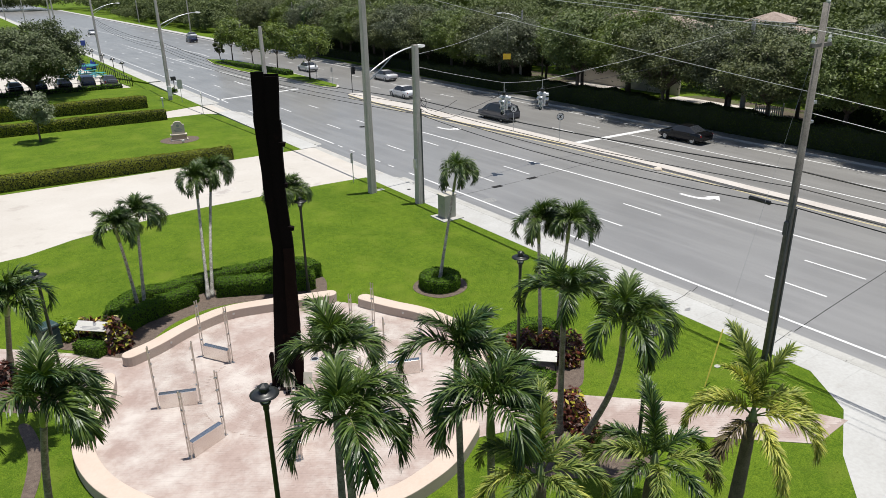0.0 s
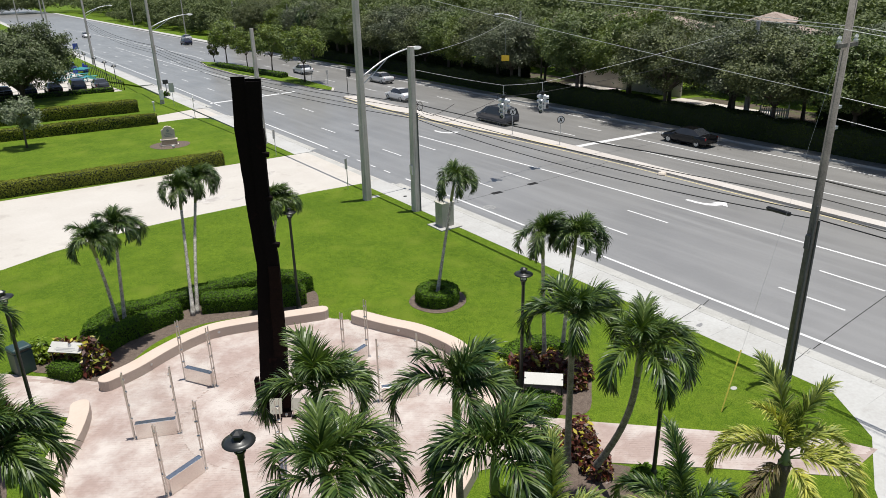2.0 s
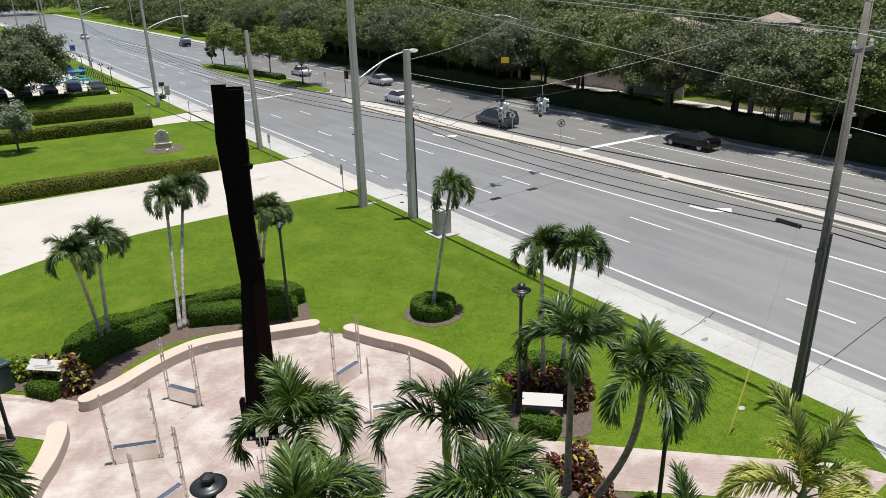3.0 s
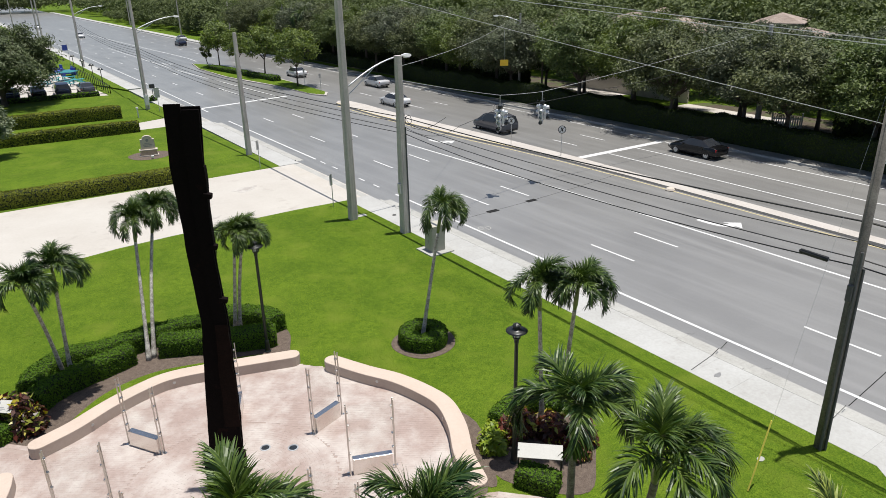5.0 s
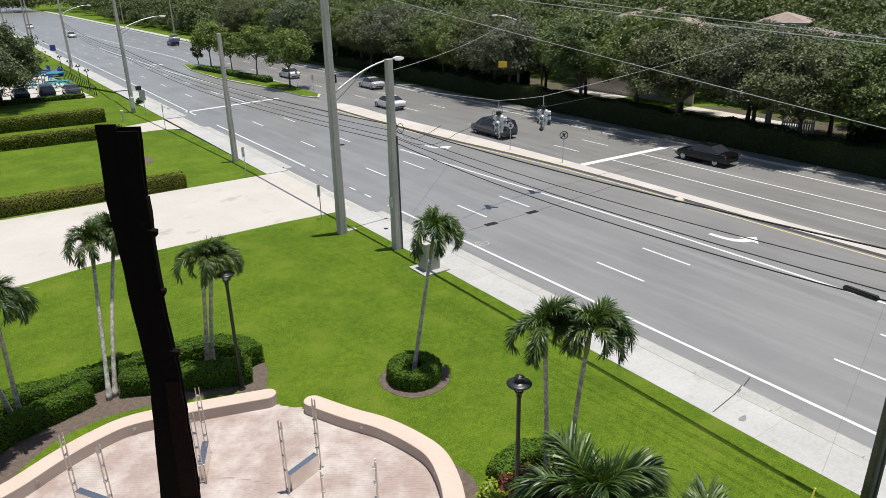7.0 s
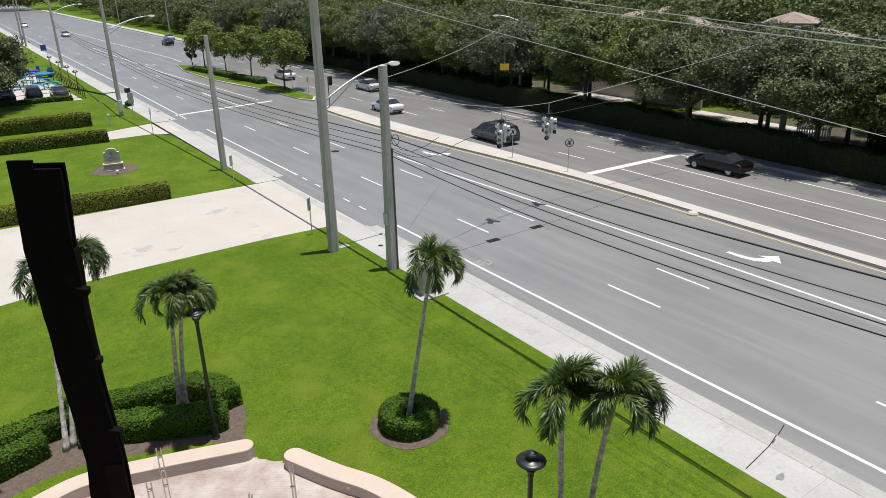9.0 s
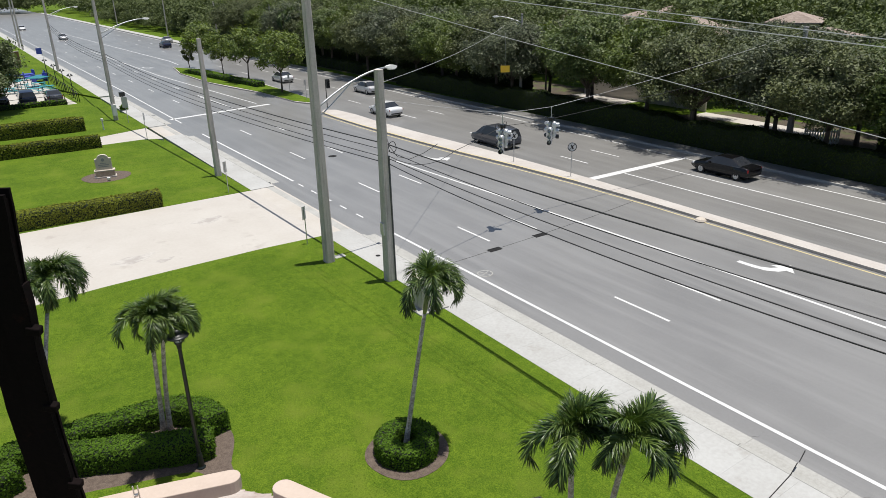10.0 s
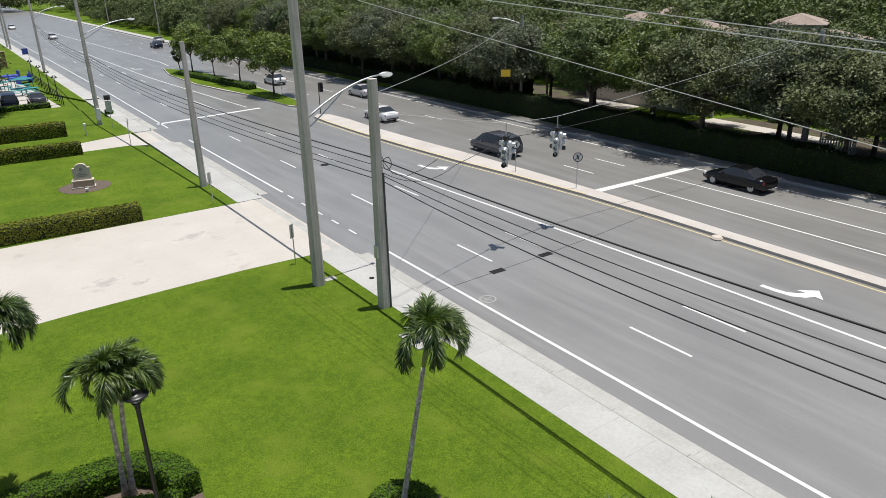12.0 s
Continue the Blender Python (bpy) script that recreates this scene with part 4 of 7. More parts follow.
def palm(base, top, scale=1.0, seed=0, label="", group="palms", r0=0.082, r1=0.05, lean=0.0, count=(4, 6, 4), wind=0.45, bulge=0.0):
    """A slender ringed trunk from base to top with a green crownshaft and a head of arching leaves."""
    rng = random.Random(seed)
    t = thing("palm_tree", (base[0], base[1], Z), 0, label or "slender feather palm with a pale ringed trunk and windblown crown", "palm tree", group)
    b, e = Vector((0, 0, -0.02)), Vector((top[0] - base[0], top[1] - base[1], top[2] - Z))
    side = Vector((e.x, e.y, 0))
    pts, rad = [], []
    n = 26
    for i in range(n + 1):
        s = i / n
        p = b.lerp(e, s)
        p -= side * lean * math.sin(math.pi * s)
        p += Vector((0.83, -0.56, 0)) * bulge * math.sin(math.pi * s)
        flare = 0.05 * math.exp(-s * 14)
        pts.append(p)
        rad.append((r0 + (r1 - r0) * s ** 0.7 + flare + 0.004 * (i % 2)) * (0.9 + 0.1 * scale))
    k = int(n * 0.88)
    part("trunk", tubed(pts[:k + 1], rad[:k + 1], 10), M["trunk"] if r0 < 0.1 else M["trunk_dark"] if r0 < 0.12 else M["palm_boot"], t, smooth=True)
    part("crownshaft", tubed([pts[k], pts[k + 1], pts[k + 2], pts[-1], pts[-1] + Vector((0, 0, 0.12))], [r1 * 1.02, r1 * 1.35, r1 * 1.2, r1 * 0.9, r1 * 0.4], 10), M["shaft"] if r0 < 0.12 else M["palm_boot"], t, "smooth crownshaft under the fronds", smooth=True)
    a0 = rng.uniform(0, 6.28)
    for cls, num in zip(("up", "mid", "low"), count):
        for q in range(num):
            a = a0 + 2 * math.pi * (q + rng.uniform(-0.2, 0.2)) / num + (0.5 if cls == "mid" else 0)
            a += wind * math.sin(WIND - a)
            sc = scale * rng.uniform(0.88, 1.08)
            m = Matrix.Translation(pts[-1] + Vector((0, 0, 0.02 if cls != "up" else 0.08))) @ Matrix.Rotation(a, 4, "Z") @ Matrix.Rotation(rng.uniform(-0.18, 0.18), 4, "X") @ Matrix.Diagonal((sc, sc, sc, 1))
            part("frond", rng.choice(FRONDS[cls]), None, t, at=m)
    return t


PALMS = [
    ((-29.53, 1.76), (-30.14, -0.45, 5.07), 0.95, 0.1), ((-29.3, 1.62), (-29.17, 0.16, 5.23), 1.0, 0.0),
    ((-26.61, 0.97), (-25.91, 2.78, 5.6), 0.92, 0.0), ((-26.39, 1.07), (-25.04, 3.18, 5.75), 1.0, 0.1),
    ((-23.0, 1.3), (-23.08, -0.62, 5.3), 0.9, 0.0), ((-22.82, 1.2), (-22.72, -0.5, 5.2), 0.9, 0.1),
    ((-17.11, -4.25), (-16.2, -4.5, 5.85), 1.0, 0.0),
    ((-16.75, -11.06), (-18.05, -12.09, 5.95), 0.95, 0.0), ((-15.95, -11.2), (-17.15, -12.75, 5.9), 0.95, 0.1),
    ((-20.53, -16.09), (-21.59, -17.03, 5.95), 1.05, 0.0), ((-20.32, -16.8), (-21.26, -18.92, 5.8), 1.05, 0.0),
    ((-28.46, -16.38), (-28.41, -16.43, 6.2), 1.05, 0.0), ((-29.14, -18.72), (-29.44, -19.02, 6.26), 1.05, 0.0),
    ((-25.68, -17.75), (-26.03, -18.05, 6.15), 1.0, 0.1), ((-26.46, -19.98), (-26.81, -20.28, 6.2), 1.05, 0.1),
    ((-34.77, -0.01), (-34.33, -6.18, 5.23), 1.0, 0.0), ((-34.64, -11.14), (-34.12, -13.42, 5.48), 1.1, 0.1),
]
for i, (b, e, sc, ln) in enumerate(PALMS):
    front = i > 8
    palm(b, (e[0], e[1], e[2] - 0.25), sc * (0.93 if front else 0.75), 11 + i, r0=0.108 if front else 0.085, r1=0.075 if front else 0.055, lean=ln, bulge=0.36 if i == 10 else 0.0, wind=0.55 if front else 0.75, count=(3, 5, 2) if front else (4, 7, 3))

Y_, MX = M["palm_yellow"], M["palm_mix"]
PLUMES = {m.name: [frond_mesh("plume", 2.1, e, bd, m, 21 + k, 130, 0.38, 0.018, 75.0, tw) for k, (e, bd, tw) in enumerate(((84, 62, 0.1), (46, 145, -0.15), (26, 130, 0.15), (-6, 82, 0.1)))] for m in (M["palm"], MX, Y_, M["palm_dry"])}


def plume_palm(base, top, scale, leaves, label):
    """A stout ringed palm with few brush-like plumes; each leaf is (bearing, shape, material)."""
    t = thing("palm_tree", (base[0], base[1], Z), 0, label, "palm tree", "yellow palms")
    e = Vector((top[0] - base[0], top[1] - base[1], top[2] - Z))
    pts = [Vector((e.x * q, e.y * q, -0.02 + (e.z + 0.02) * q)) for q in np.linspace(0, 1, 20)]
    part("trunk", tubed(pts, [0.2 - 0.07 * i / 19 + 0.006 * (i % 2) for i in range(20)], 12), M["palm_boot"], t, smooth=True)
    part("crownshaft", tubed([pts[-2], pts[-1], pts[-1] + Vector((0, 0, 0.35))], [0.13, 0.12, 0.04], 10), M["shaft"], t, "green crownshaft", smooth=True)
    for bearing, shape, m_, f in leaves:
        a = radians(bearing) + math.atan2(-0.56, 0.83)
        sc = scale * f
        part("frond", PLUMES[m_.name][shape], None, t, "dry brown frond" if m_ is M["palm_dry"] else "", at=Matrix.Translation(pts[-1] + Vector((0, 0, 0.1))) @ Matrix.Rotation(a, 4, "Z") @ Matrix.Diagonal((sc, sc, sc, 1)))
    return t


PG, PD = M["palm"], M["palm_dry"]
plume_palm((-20.32, -22.07), (-20.54, -22.3, 4.2), 0.95, ((100, 0, MX, 1.1), (20, 0, MX, 0.95), (180, 0, Y_, 0.85), (150, 1, Y_, 0.9), (176, 1, Y_, 1.0), (20, 1, Y_, 1.05), (-8, 2, Y_, 1.1), (-32, 2, Y_, 1.0), (-82, 3, Y_, 0.95), (-150, 3, PD, 0.95)), "tall feather palm with yellowing arched plumes by the path")
plume_palm((-26.54, -21.5), (-26.64, -21.6, 5.0), 0.85, ((80, 0, MX, 1.0), (150, 1, MX, 1.0), (110, 1, PG, 0.9), (40, 1, MX, 1.0), (0, 2, MX, 1.0), (190, 2, Y_, 0.95), (230, 2, MX, 1.0), (-60, 2, MX, 1.0), (-20, 3, Y_, 0.8)), "feather palm with green and yellowing plumes")
plume_palm((-24.69, -22.53), (-24.49, -22.58, 4.9), 0.85, ((90, 0, PG, 0.95), (30, 1, PG, 1.0), (75, 1, MX, 1.0), (135, 1, PG, 1.0), (178, 1, MX, 1.0), (-5, 2, MX, 1.0), (215, 2, PG, 0.9), (-55, 2, PG, 0.9), (-100, 2, MX, 0.9)), "feather palm with green and yellowing plumes")
FRONDS_GREEN = FRONDS
FRONDS = {"up": PLUMES[MX.name][:1], "mid": PLUMES[MX.name][1:3], "low": PLUMES[Y_.name][3:]}
palm((27.4, 37.0), (27.5, 37.1, 7.0), 1.05, 74, "slim yellow-green palm among the roadside trees", "far palms", 0.13, 0.08, count=(4, 6, 3), wind=0.1)
FRONDS = FRONDS_GREEN
palm((24.7, 97.0), (24.7, 97.0, 7.6), 2.1, 75, "large spiky palm among the far trees", "far palms", 0.2, 0.14, count=(6, 8, 3), wind=0.1)

# ---------- hedges and beds ----------
BEDS = []

def leaf_quads(rng, pos, nrm, size, jitter=0.8, long=1.6):
    """Small pointed leaf blades at pos, facing roughly along nrm."""
    n = len(pos)
    d = nrm + rng.normal(0, jitter, (n, 3))
    d /= np.linalg.norm(d, axis=1, keepdims=True) + 1e-9
    r = rng.normal(0, 1, (n, 3))
    u = np.cross(d, r)
    u /= np.linalg.norm(u, axis=1, keepdims=True) + 1e-9
    v = np.cross(d, u)
    s = size * rng.uniform(0.7, 1.3, (n, 1))
    a, b = pos + u * s * long * 0.5, pos - u * s * long * 0.5
    c, e = pos + v * s * 0.5, pos - v * s * 0.5
    verts = np.stack([a, c, b, e], 1).reshape(-1, 3)
    faces = np.arange(4 * n).reshape(n, 4)
    return verts, faces


def hedge(name, line, half, height, seed, leaf="hedge_leaf", size=0.046, density=1700, label="", category="hedge", round_=0.25, group="", closed=False, wob=0.03):
    """A clipped hedge along a line: a core coloured near-black for the shade within, with a skin of small leaves over
    it.
    """
    rng = np.random.RandomState(seed)
    line = [np.array(p, float) for p in line]
    if closed:
        line = line + [line[0], line[1]]
    a, b = offset_line(line, 1.0), offset_line(line, -1.0)
    prof = [(-1, 0.0), (-1.02, 0.45), (-1.0, 0.8), (-0.86, 0.96), (-0.5, 1.0), (0, 1.01), (0.5, 1.0), (0.86, 0.96), (1.0, 0.8), (1.02, 0.45), (1, 0.0)]
    verts = []
    for i, p in enumerate(line):
        nrm = (a[i] - b[i]) / 2
        w = half * (1 + 0.05 * math.sin(i * 1.7 + seed))
        if not closed and i in (0, len(line) - 1):
            w *= 0.9
        for u, h in prof:
            hh = height * (1 + wob * math.sin(i * 2.3 + u + seed) + 0.8 * wob * math.sin(i * 0.7 + seed))
            verts.append((p[0] + nrm[0] * u * w, p[1] + nrm[1] * u * w, Z - 0.02 + h * hh))
    m, k = len(prof), len(line)
    faces = [(i * m + j, i * m + j + 1, (i + 1) * m + j + 1, (i + 1) * m + j) for i in range(k - 1) for j in range(m - 1)]
    if not closed:
        faces += [tuple(range(m)), tuple(range((k - 1) * m, k * m))[::-1]]
    V = np.array(verts)
    t = thing(name, (line[0][0], line[0][1], Z), 0, label or "clipped green hedge", category, group)
    off = np.array([line[0][0], line[0][1], Z])
    part("core", mesh_of("core", V - off, faces, M["hedge_shade"]), None, t)
    P, N = [], []
    for f in faces:
        tri = [(f[0], f[i], f[i + 1]) for i in range(1, len(f) - 1)]
        for q in tri:
            A, B, C = V[list(q)]
            cr = np.cross(B - A, C - A)
            ar = np.linalg.norm(cr) / 2
            if ar < 1e-6:
                continue
            cnt = rng.poisson(ar * density)
            if not cnt:
                continue
            r1, r2 = np.sqrt(rng.rand(cnt, 1)), rng.rand(cnt, 1)
            P.append((1 - r1) * A + r1 * (1 - r2) * B + r1 * r2 * C)
            N.append(np.tile(cr / (2 * ar), (cnt, 1)))
    P, N = np.concatenate(P), np.concatenate(N)
    P = P + N * rng.uniform(-0.05, 0.05, (len(P), 1)) + rng.normal(0, 0.015, P.shape)
    P[:, 2] = np.maximum(P[:, 2], Z + 0.01)
    lv, lf = leaf_quads(rng, P - off, N + np.array([0, 0, 0.12]), size, 0.4)
    part("foliage", mesh_of("foliage", lv, lf, M[leaf]), None, t)
    return t


def shrub(name, at, radius, height, seed, leaf, n=700, size=0.11, label="", category="shrub", group="", mix=None, long=2.4):
    """A loose bush: short stems and blades growing out and up from its middle."""
    rng = np.random.RandomState(seed)
    t = thing(name, (at[0], at[1], Z), rng.uniform(0, 360), label, category, group)
    bm = bmesh.new()
    for k in range(6):
        a = k * 1.05 + rng.uniform(-0.2, 0.2)
        tube(bm, [(0.05 * math.cos(a), 0.05 * math.sin(a), -0.02), (0.35 * radius * math.cos(a), 0.35 * radius * math.sin(a), height * 0.45), (0.6 * radius * math.cos(a), 0.6 * radius * math.sin(a), height * 0.8)], [0.018, 0.014, 0.006], 5)
    part("stems", bm, M["bark"], t)
    groups = [(leaf, n)] + ([mix] if mix else [])
    for lf_, cnt in groups:
        d = rng.normal(0, 1, (cnt, 3))
        d[:, 2] = np.abs(d[:, 2]) * 0.9
        d /= np.linalg.norm(d, axis=1, keepdims=True)
        lump = 1 + 0.16 * np.sin(5 * np.arctan2(d[:, 1], d[:, 0]) + seed)
        r = rng.uniform(0.55, 1.0, cnt) ** 0.6 * lump
        P = np.stack([d[:, 0] * radius * r, d[:, 1] * radius * r, np.maximum(0.03, d[:, 2] * height * r + 0.05 * height)], 1)
        v, f = leaf_quads(rng, P, d + np.array([0, 0, 0.6]), size, 0.7, long)
        part("foliage", mesh_of("foliage", v, f, M[lf_]), None, t)
    return t


# bed behind the first seat wall, with the hedge in bays round the palms
bed_a = [(-31.73, -1.45), (-31.04, 0.52), (-30.03, 2.16), (-28.38, 2.54), (-26.73, 2.7), (-24.88, 2.86), (-23.01, 2.18), (-21.5, 1.25), (-21.2, -0.2), (-21.75, -1.6), (-22.03, -2.41), (-24.4, -1.53), (-26.26, -1.06), (-27.59, -1.24), (-28.82, -1.83), (-29.95, -2.43), (-30.98, -2.82)]
plate("bed_mulch", [tuple(p) for p in smooth_line(bed_a, 4, True)], 0.0, Z + 0.012, "mulch", "brown mulch bed behind the seat wall", "planting bed")
plate("bed_grass", [tuple(p) for p in smooth_line([(-30.06, -2.06), (-28.72, -1.47), (-27.5, -0.93), (-26.26, -0.7), (-24.4, -1.21), (-22.75, -1.77), (-22.86, -1.3), (-24.41, -0.75), (-26.27, -0.18), (-27.61, -0.25), (-28.84, -0.79)], 4, True)], 0.0, Z + 0.02, "grass", "thin strip of grass between wall and hedge", "lawn")
hedge("hedge", smooth_line([(-30.73, 0.51), (-30.33, 1.49), (-29.31, 2.25), (-28.17, 2.06), (-26.93, 2.13), (-25.79, 2.2), (-24.66, 2.07), (-23.53, 1.99), (-22.5, 1.8), (-21.77, 1), (-21.55, 0.06)], 5), 0.40, 0.78, 32, label="dark green clipped hedge curving behind the seat wall")
hedge("hedge", smooth_line([(-30.7, -0.3), (-29.9, 0.35), (-28.9, 0.72), (-27.84, 1.02), (-27.17, 1.25)], 5), 0.36, 0.76, 31, label="dark green clipped hedge curving behind the seat wall")
hedge("hedge", smooth_line([(-26.05, 1.2), (-25.05, 0.75), (-24.0, 0.2), (-23.0, -0.3), (-21.98, -0.68)], 5), 0.44, 0.78, 33, label="dark green clipped hedge behind the seat wall")

# ring hedge round the single palm
plate("ring_mulch", ellipse(-17.11, -4.39, 1.32, 1.28, 36, 0, 0.02), 0.0, Z + 0.012, "mulch", "brown mulch ring round the palm hedge", "planting bed")
hedge("ring_hedge", ellipse(-17.11, -4.34, 0.66, 0.66, 26), 0.3, 0.62, 35, closed=True, label="round clipped green hedge ring about a palm")

# bed beside the path with crotons
BEDS.append([tuple(p) for p in smooth_line([(-19.86, -12.33), (-18.87, -10.71), (-17.56, -9.71), (-16.3, -10.2), (-15.75, -11.4), (-16.1, -12.75), (-17.0, -13.75), (-18.15, -14.6), (-19.24, -13.77)], 4, True)])
plate("bed_mulch", BEDS[-1], 0.0, Z + 0.012, "mulch", "brown mulch bed with crotons and palms", "planting bed")
BEDS.append([tuple(p) for p in smooth_line([(-18.99, -8.66), (-18.73, -10), (-19.47, -11.62), (-20.16, -12.83), (-20.58, -12.01), (-19.99, -10.59), (-19.29, -9.58)], 4, True)])
plate("bed_mulch", BEDS[-1], 0.0, Z + 0.014, "mulch", "narrow mulch strip along the seat wall", "planting bed")
BEDS.append([tuple(p) for p in smooth_line([(-22.16, -15.45), (-20.94, -15.78), (-19.61, -16.71), (-18.78, -18.04), (-19.48, -19.15), (-21.1, -18.42), (-22.54, -17.08)], 4, True)])
plate("bed_mulch", BEDS[-1], 0.0, Z + 0.012, "mulch", "brown mulch bed under palms", "planting bed")
hedge("hedge", smooth_line([(-18.36, -10.62), (-17.35, -10.33), (-16.44, -10.55), (-16.03, -11.48)], 4), 0.35, 0.55, 36, label="low dark clipped hedge round the palm pair")
CR = "bushy croton with dark red and bronze leaves"
for i, (x, y, r, h) in enumerate(((-17.85, -11.45, 0.45, 0.85), (-17.23, -12.07, 0.5, 0.9), (-16.72, -12.79, 0.55, 0.95), (-17.32, -13.19, 0.45, 0.8), (-18.46, -11.33, 0.4, 0.8), (-19.52, -15.6, 0.5, 0.95), (-19.87, -16.1, 0.5, 1.0), (-20.43, -15.38, 0.4, 0.7), (-20.11, -16.91, 0.45, 0.7))):
    shrub("croton", (x, y), r, h, 50 + i, "croton_red", 420, 0.10, CR, "shrub", "crotons", ("croton_yellow", 70))
for i, (x, y, r, h) in enumerate(((-19.16, -11.42, 0.5, 0.7), (-32.6, 0.71, 0.5, 0.9), (-18.87, -10.97, 0.3, 0.6))):
    shrub("lime_shrub", (x, y), r, h, 70 + i, "lime_leaf", 520, 0.09, "bushy shrub with yellow-green leaves", "shrub", "lime shrubs")
for i, (x, y, r, h) in enumerate(((-31, -1.47, 0.55, 1.25), (-31.43, -0.73, 0.5, 1.1), (-31.86, -0.14, 0.45, 1.0))):
    shrub("croton", (x, y), r, h, 80 + i, "croton_red", 420, 0.12, "tall croton with red and yellow leaves", "shrub", "crotons", ("croton_yellow", 230))
for i, (x, y, r, h) in enumerate(((-34.41, -2.43, 0.5, 0.75), (-35.05, -1.78, 0.5, 0.8), (-34.49, -3.26, 0.45, 0.7))):
    shrub("croton", (x, y), r, h, 90 + i, "croton_red", 420, 0.11, CR, "shrub", "crotons")
BEDS.append([tuple(p) for p in smooth_line([(-31.3, -2.19), (-32.04, -1.13), (-33.11, 0.05), (-32.92, 1.19), (-31.68, 1.27), (-30.62, 0.4), (-30.38, -1.27)], 4, True)])
plate("bed_mulch", BEDS[-1], 0.0, Z + 0.016, "mulch", "brown mulch bed beside the path", "planting bed")
BEDS.append([tuple(p) for p in smooth_line([(-33.04, -3.29), (-34.1, -2.12), (-35.38, -0.94), (-36.18, -2.18), (-35.1, -4.08), (-33.84, -4.52)], 4, True)])
plate("bed_mulch", BEDS[-1], 0.0, Z + 0.016, "mulch", "brown mulch bed beside the path", "planting bed")
BEDS.append([tuple(p) for p in smooth_line([(-34.6, -5.35), (-34.45, -7.01), (-34.7, -8.67), (-35.2, -10.1), (-35.55, -10.3), (-35.1, -8.6), (-34.85, -7.0), (-34.95, -5.2)], 4, True)])
plate("bed_mulch", BEDS[-1], 0.0, Z + 0.016, "mulch", "brown mulch bed outside the wall", "planting bed")
hedge("hedge", [(-32.35, -0.75), (-31.95, -1.25), (-31.6, -1.75)], 0.32, 0.5, 37, label="low clipped hedge under the sign board")
hedge("hedge", [(-19.45, -13.0), (-19.15, -13.55), (-18.9, -14.05)], 0.35, 0.55, 38, label="low clipped hedge under the sign board")


# ---------- sign boards by the paths ----------
def sign_board(c, turn, l, emblem):
    t = thing("sign_board", (c[0], c[1], Z), turn, "tilted white information board on dark posts over a hedge", "information board", "sign boards")
    b = part("board", boxed(-l / 2, l / 2, -0.22, 0.22, -0.02, 0.02, bevel=0.008), M["cream"], t, "white board face", at=pose(0, 0, 1.02, 35))
    if emblem:
        part("emblem", lathe([(0.07, 0), (0.07, 0.004)], 14), M["grey"], b, at=pose(0.12, 0.08, 0.022))
        for k, w in enumerate((0.7, 0.8, 0.62)):
            part("text_bar", boxed(-w / 2 * l * 0.8, w / 2 * l * 0.8, -0.012, 0.012, 0, 0.003), M["grey"], b, at=pose(0, -0.04 - 0.055 * k, 0.021))
    for x in (-l / 2 + 0.03, l / 2 - 0.03):
        part("post", boxed(x - 0.025, x + 0.025, -0.03, 0.03, 0, 1.05, bevel=0.006), M["black"], t)
    return t


sign_board((-31.78, -0.95), -43, 1.35, True)
sign_board((-18.97, -13.35), -43, 1.3, False)

bin_ = thing("litter_bin", (-33.26, 0.16, Z), 20, "dark green square litter bin with a domed lid", "litter bin")
part("body", boxed(-0.33, 0.33, -0.33, 0.33, 0, 0.92, bevel=0.04), M["bin"], bin_)
part("lid", boxed(-0.36, 0.36, -0.36, 0.36, 0.92, 1.12, bevel=0.09), M["bin"], bin_)
part("slot", boxed(-0.2, 0.2, -0.37, -0.355, 0.97, 1.05), M["black"], bin_)

# ---------- utility cabinet ----------
ub = thing("utility_cabinet", (-10.95, 3.76, Z), 0, "tan metal utility cabinet on a concrete pad", "utility cabinet")
part("pad", boxed(-0.75, 0.75, -0.75, 0.75, -0.05, 0.06, bevel=0.01), M["kerb"], ub)
part("body", boxed(-0.42, 0.42, -0.36, 0.36, 0.06, 1.45, bevel=0.015), M["cabinet"], ub)
part("roof", boxed(-0.46, 0.46, -0.40, 0.40, 1.45, 1.52, bevel=0.015), M["cabinet"], ub)
for s in (-1, 1):
    d = part("door", boxed(-0.43, -0.415, 0.01 if s > 0 else -0.34, 0.34 if s > 0 else -0.01, 0.12, 1.4, bevel=0.004), M["cabinet"], ub)
    part("handle", boxed(-0.45, -0.43, 0.04 * s - 0.012, 0.04 * s + 0.012, 0.7, 0.85), M["galv"], d)
# small items in the lawn
solo("valve_cover", slab(ellipse(-12.91, -16.66, 0.14, 0.1, 16), Z - 0.05, Z + 0.02), M["kerb"], label="pale round valve cover in the lawn", category="valve cover")
solo("drain_grate", boxed(-0.3, 0.3, -0.22, 0.22, -0.04, 0.012), M["kerb"], (-11.26, 11.52, Z), label="grey metal drain grate beside the pole", category="drain grate")

# ---------- monument sign ----------
mo = thing("stone_sign", (-17.92, 37.22, Z), -12, "cream stone sign with an arched top on a brick-coloured base", "monument sign")
mo.scale = (0.92, 0.92, 0.97)
part("plinth", boxed(-0.85, 0.85, -0.36, 0.36, -0.03, 0.12, bevel=0.02), M["stone"], mo)
part("base", boxed(-0.72, 0.72, -0.27, 0.27, 0.12, 0.52, bevel=0.02), M["stone_dark"], mo, "rough brown stone base")
part("ledge", boxed(-0.80, 0.80, -0.33, 0.33, 0.52, 0.62, bevel=0.02), M["stone"], mo)
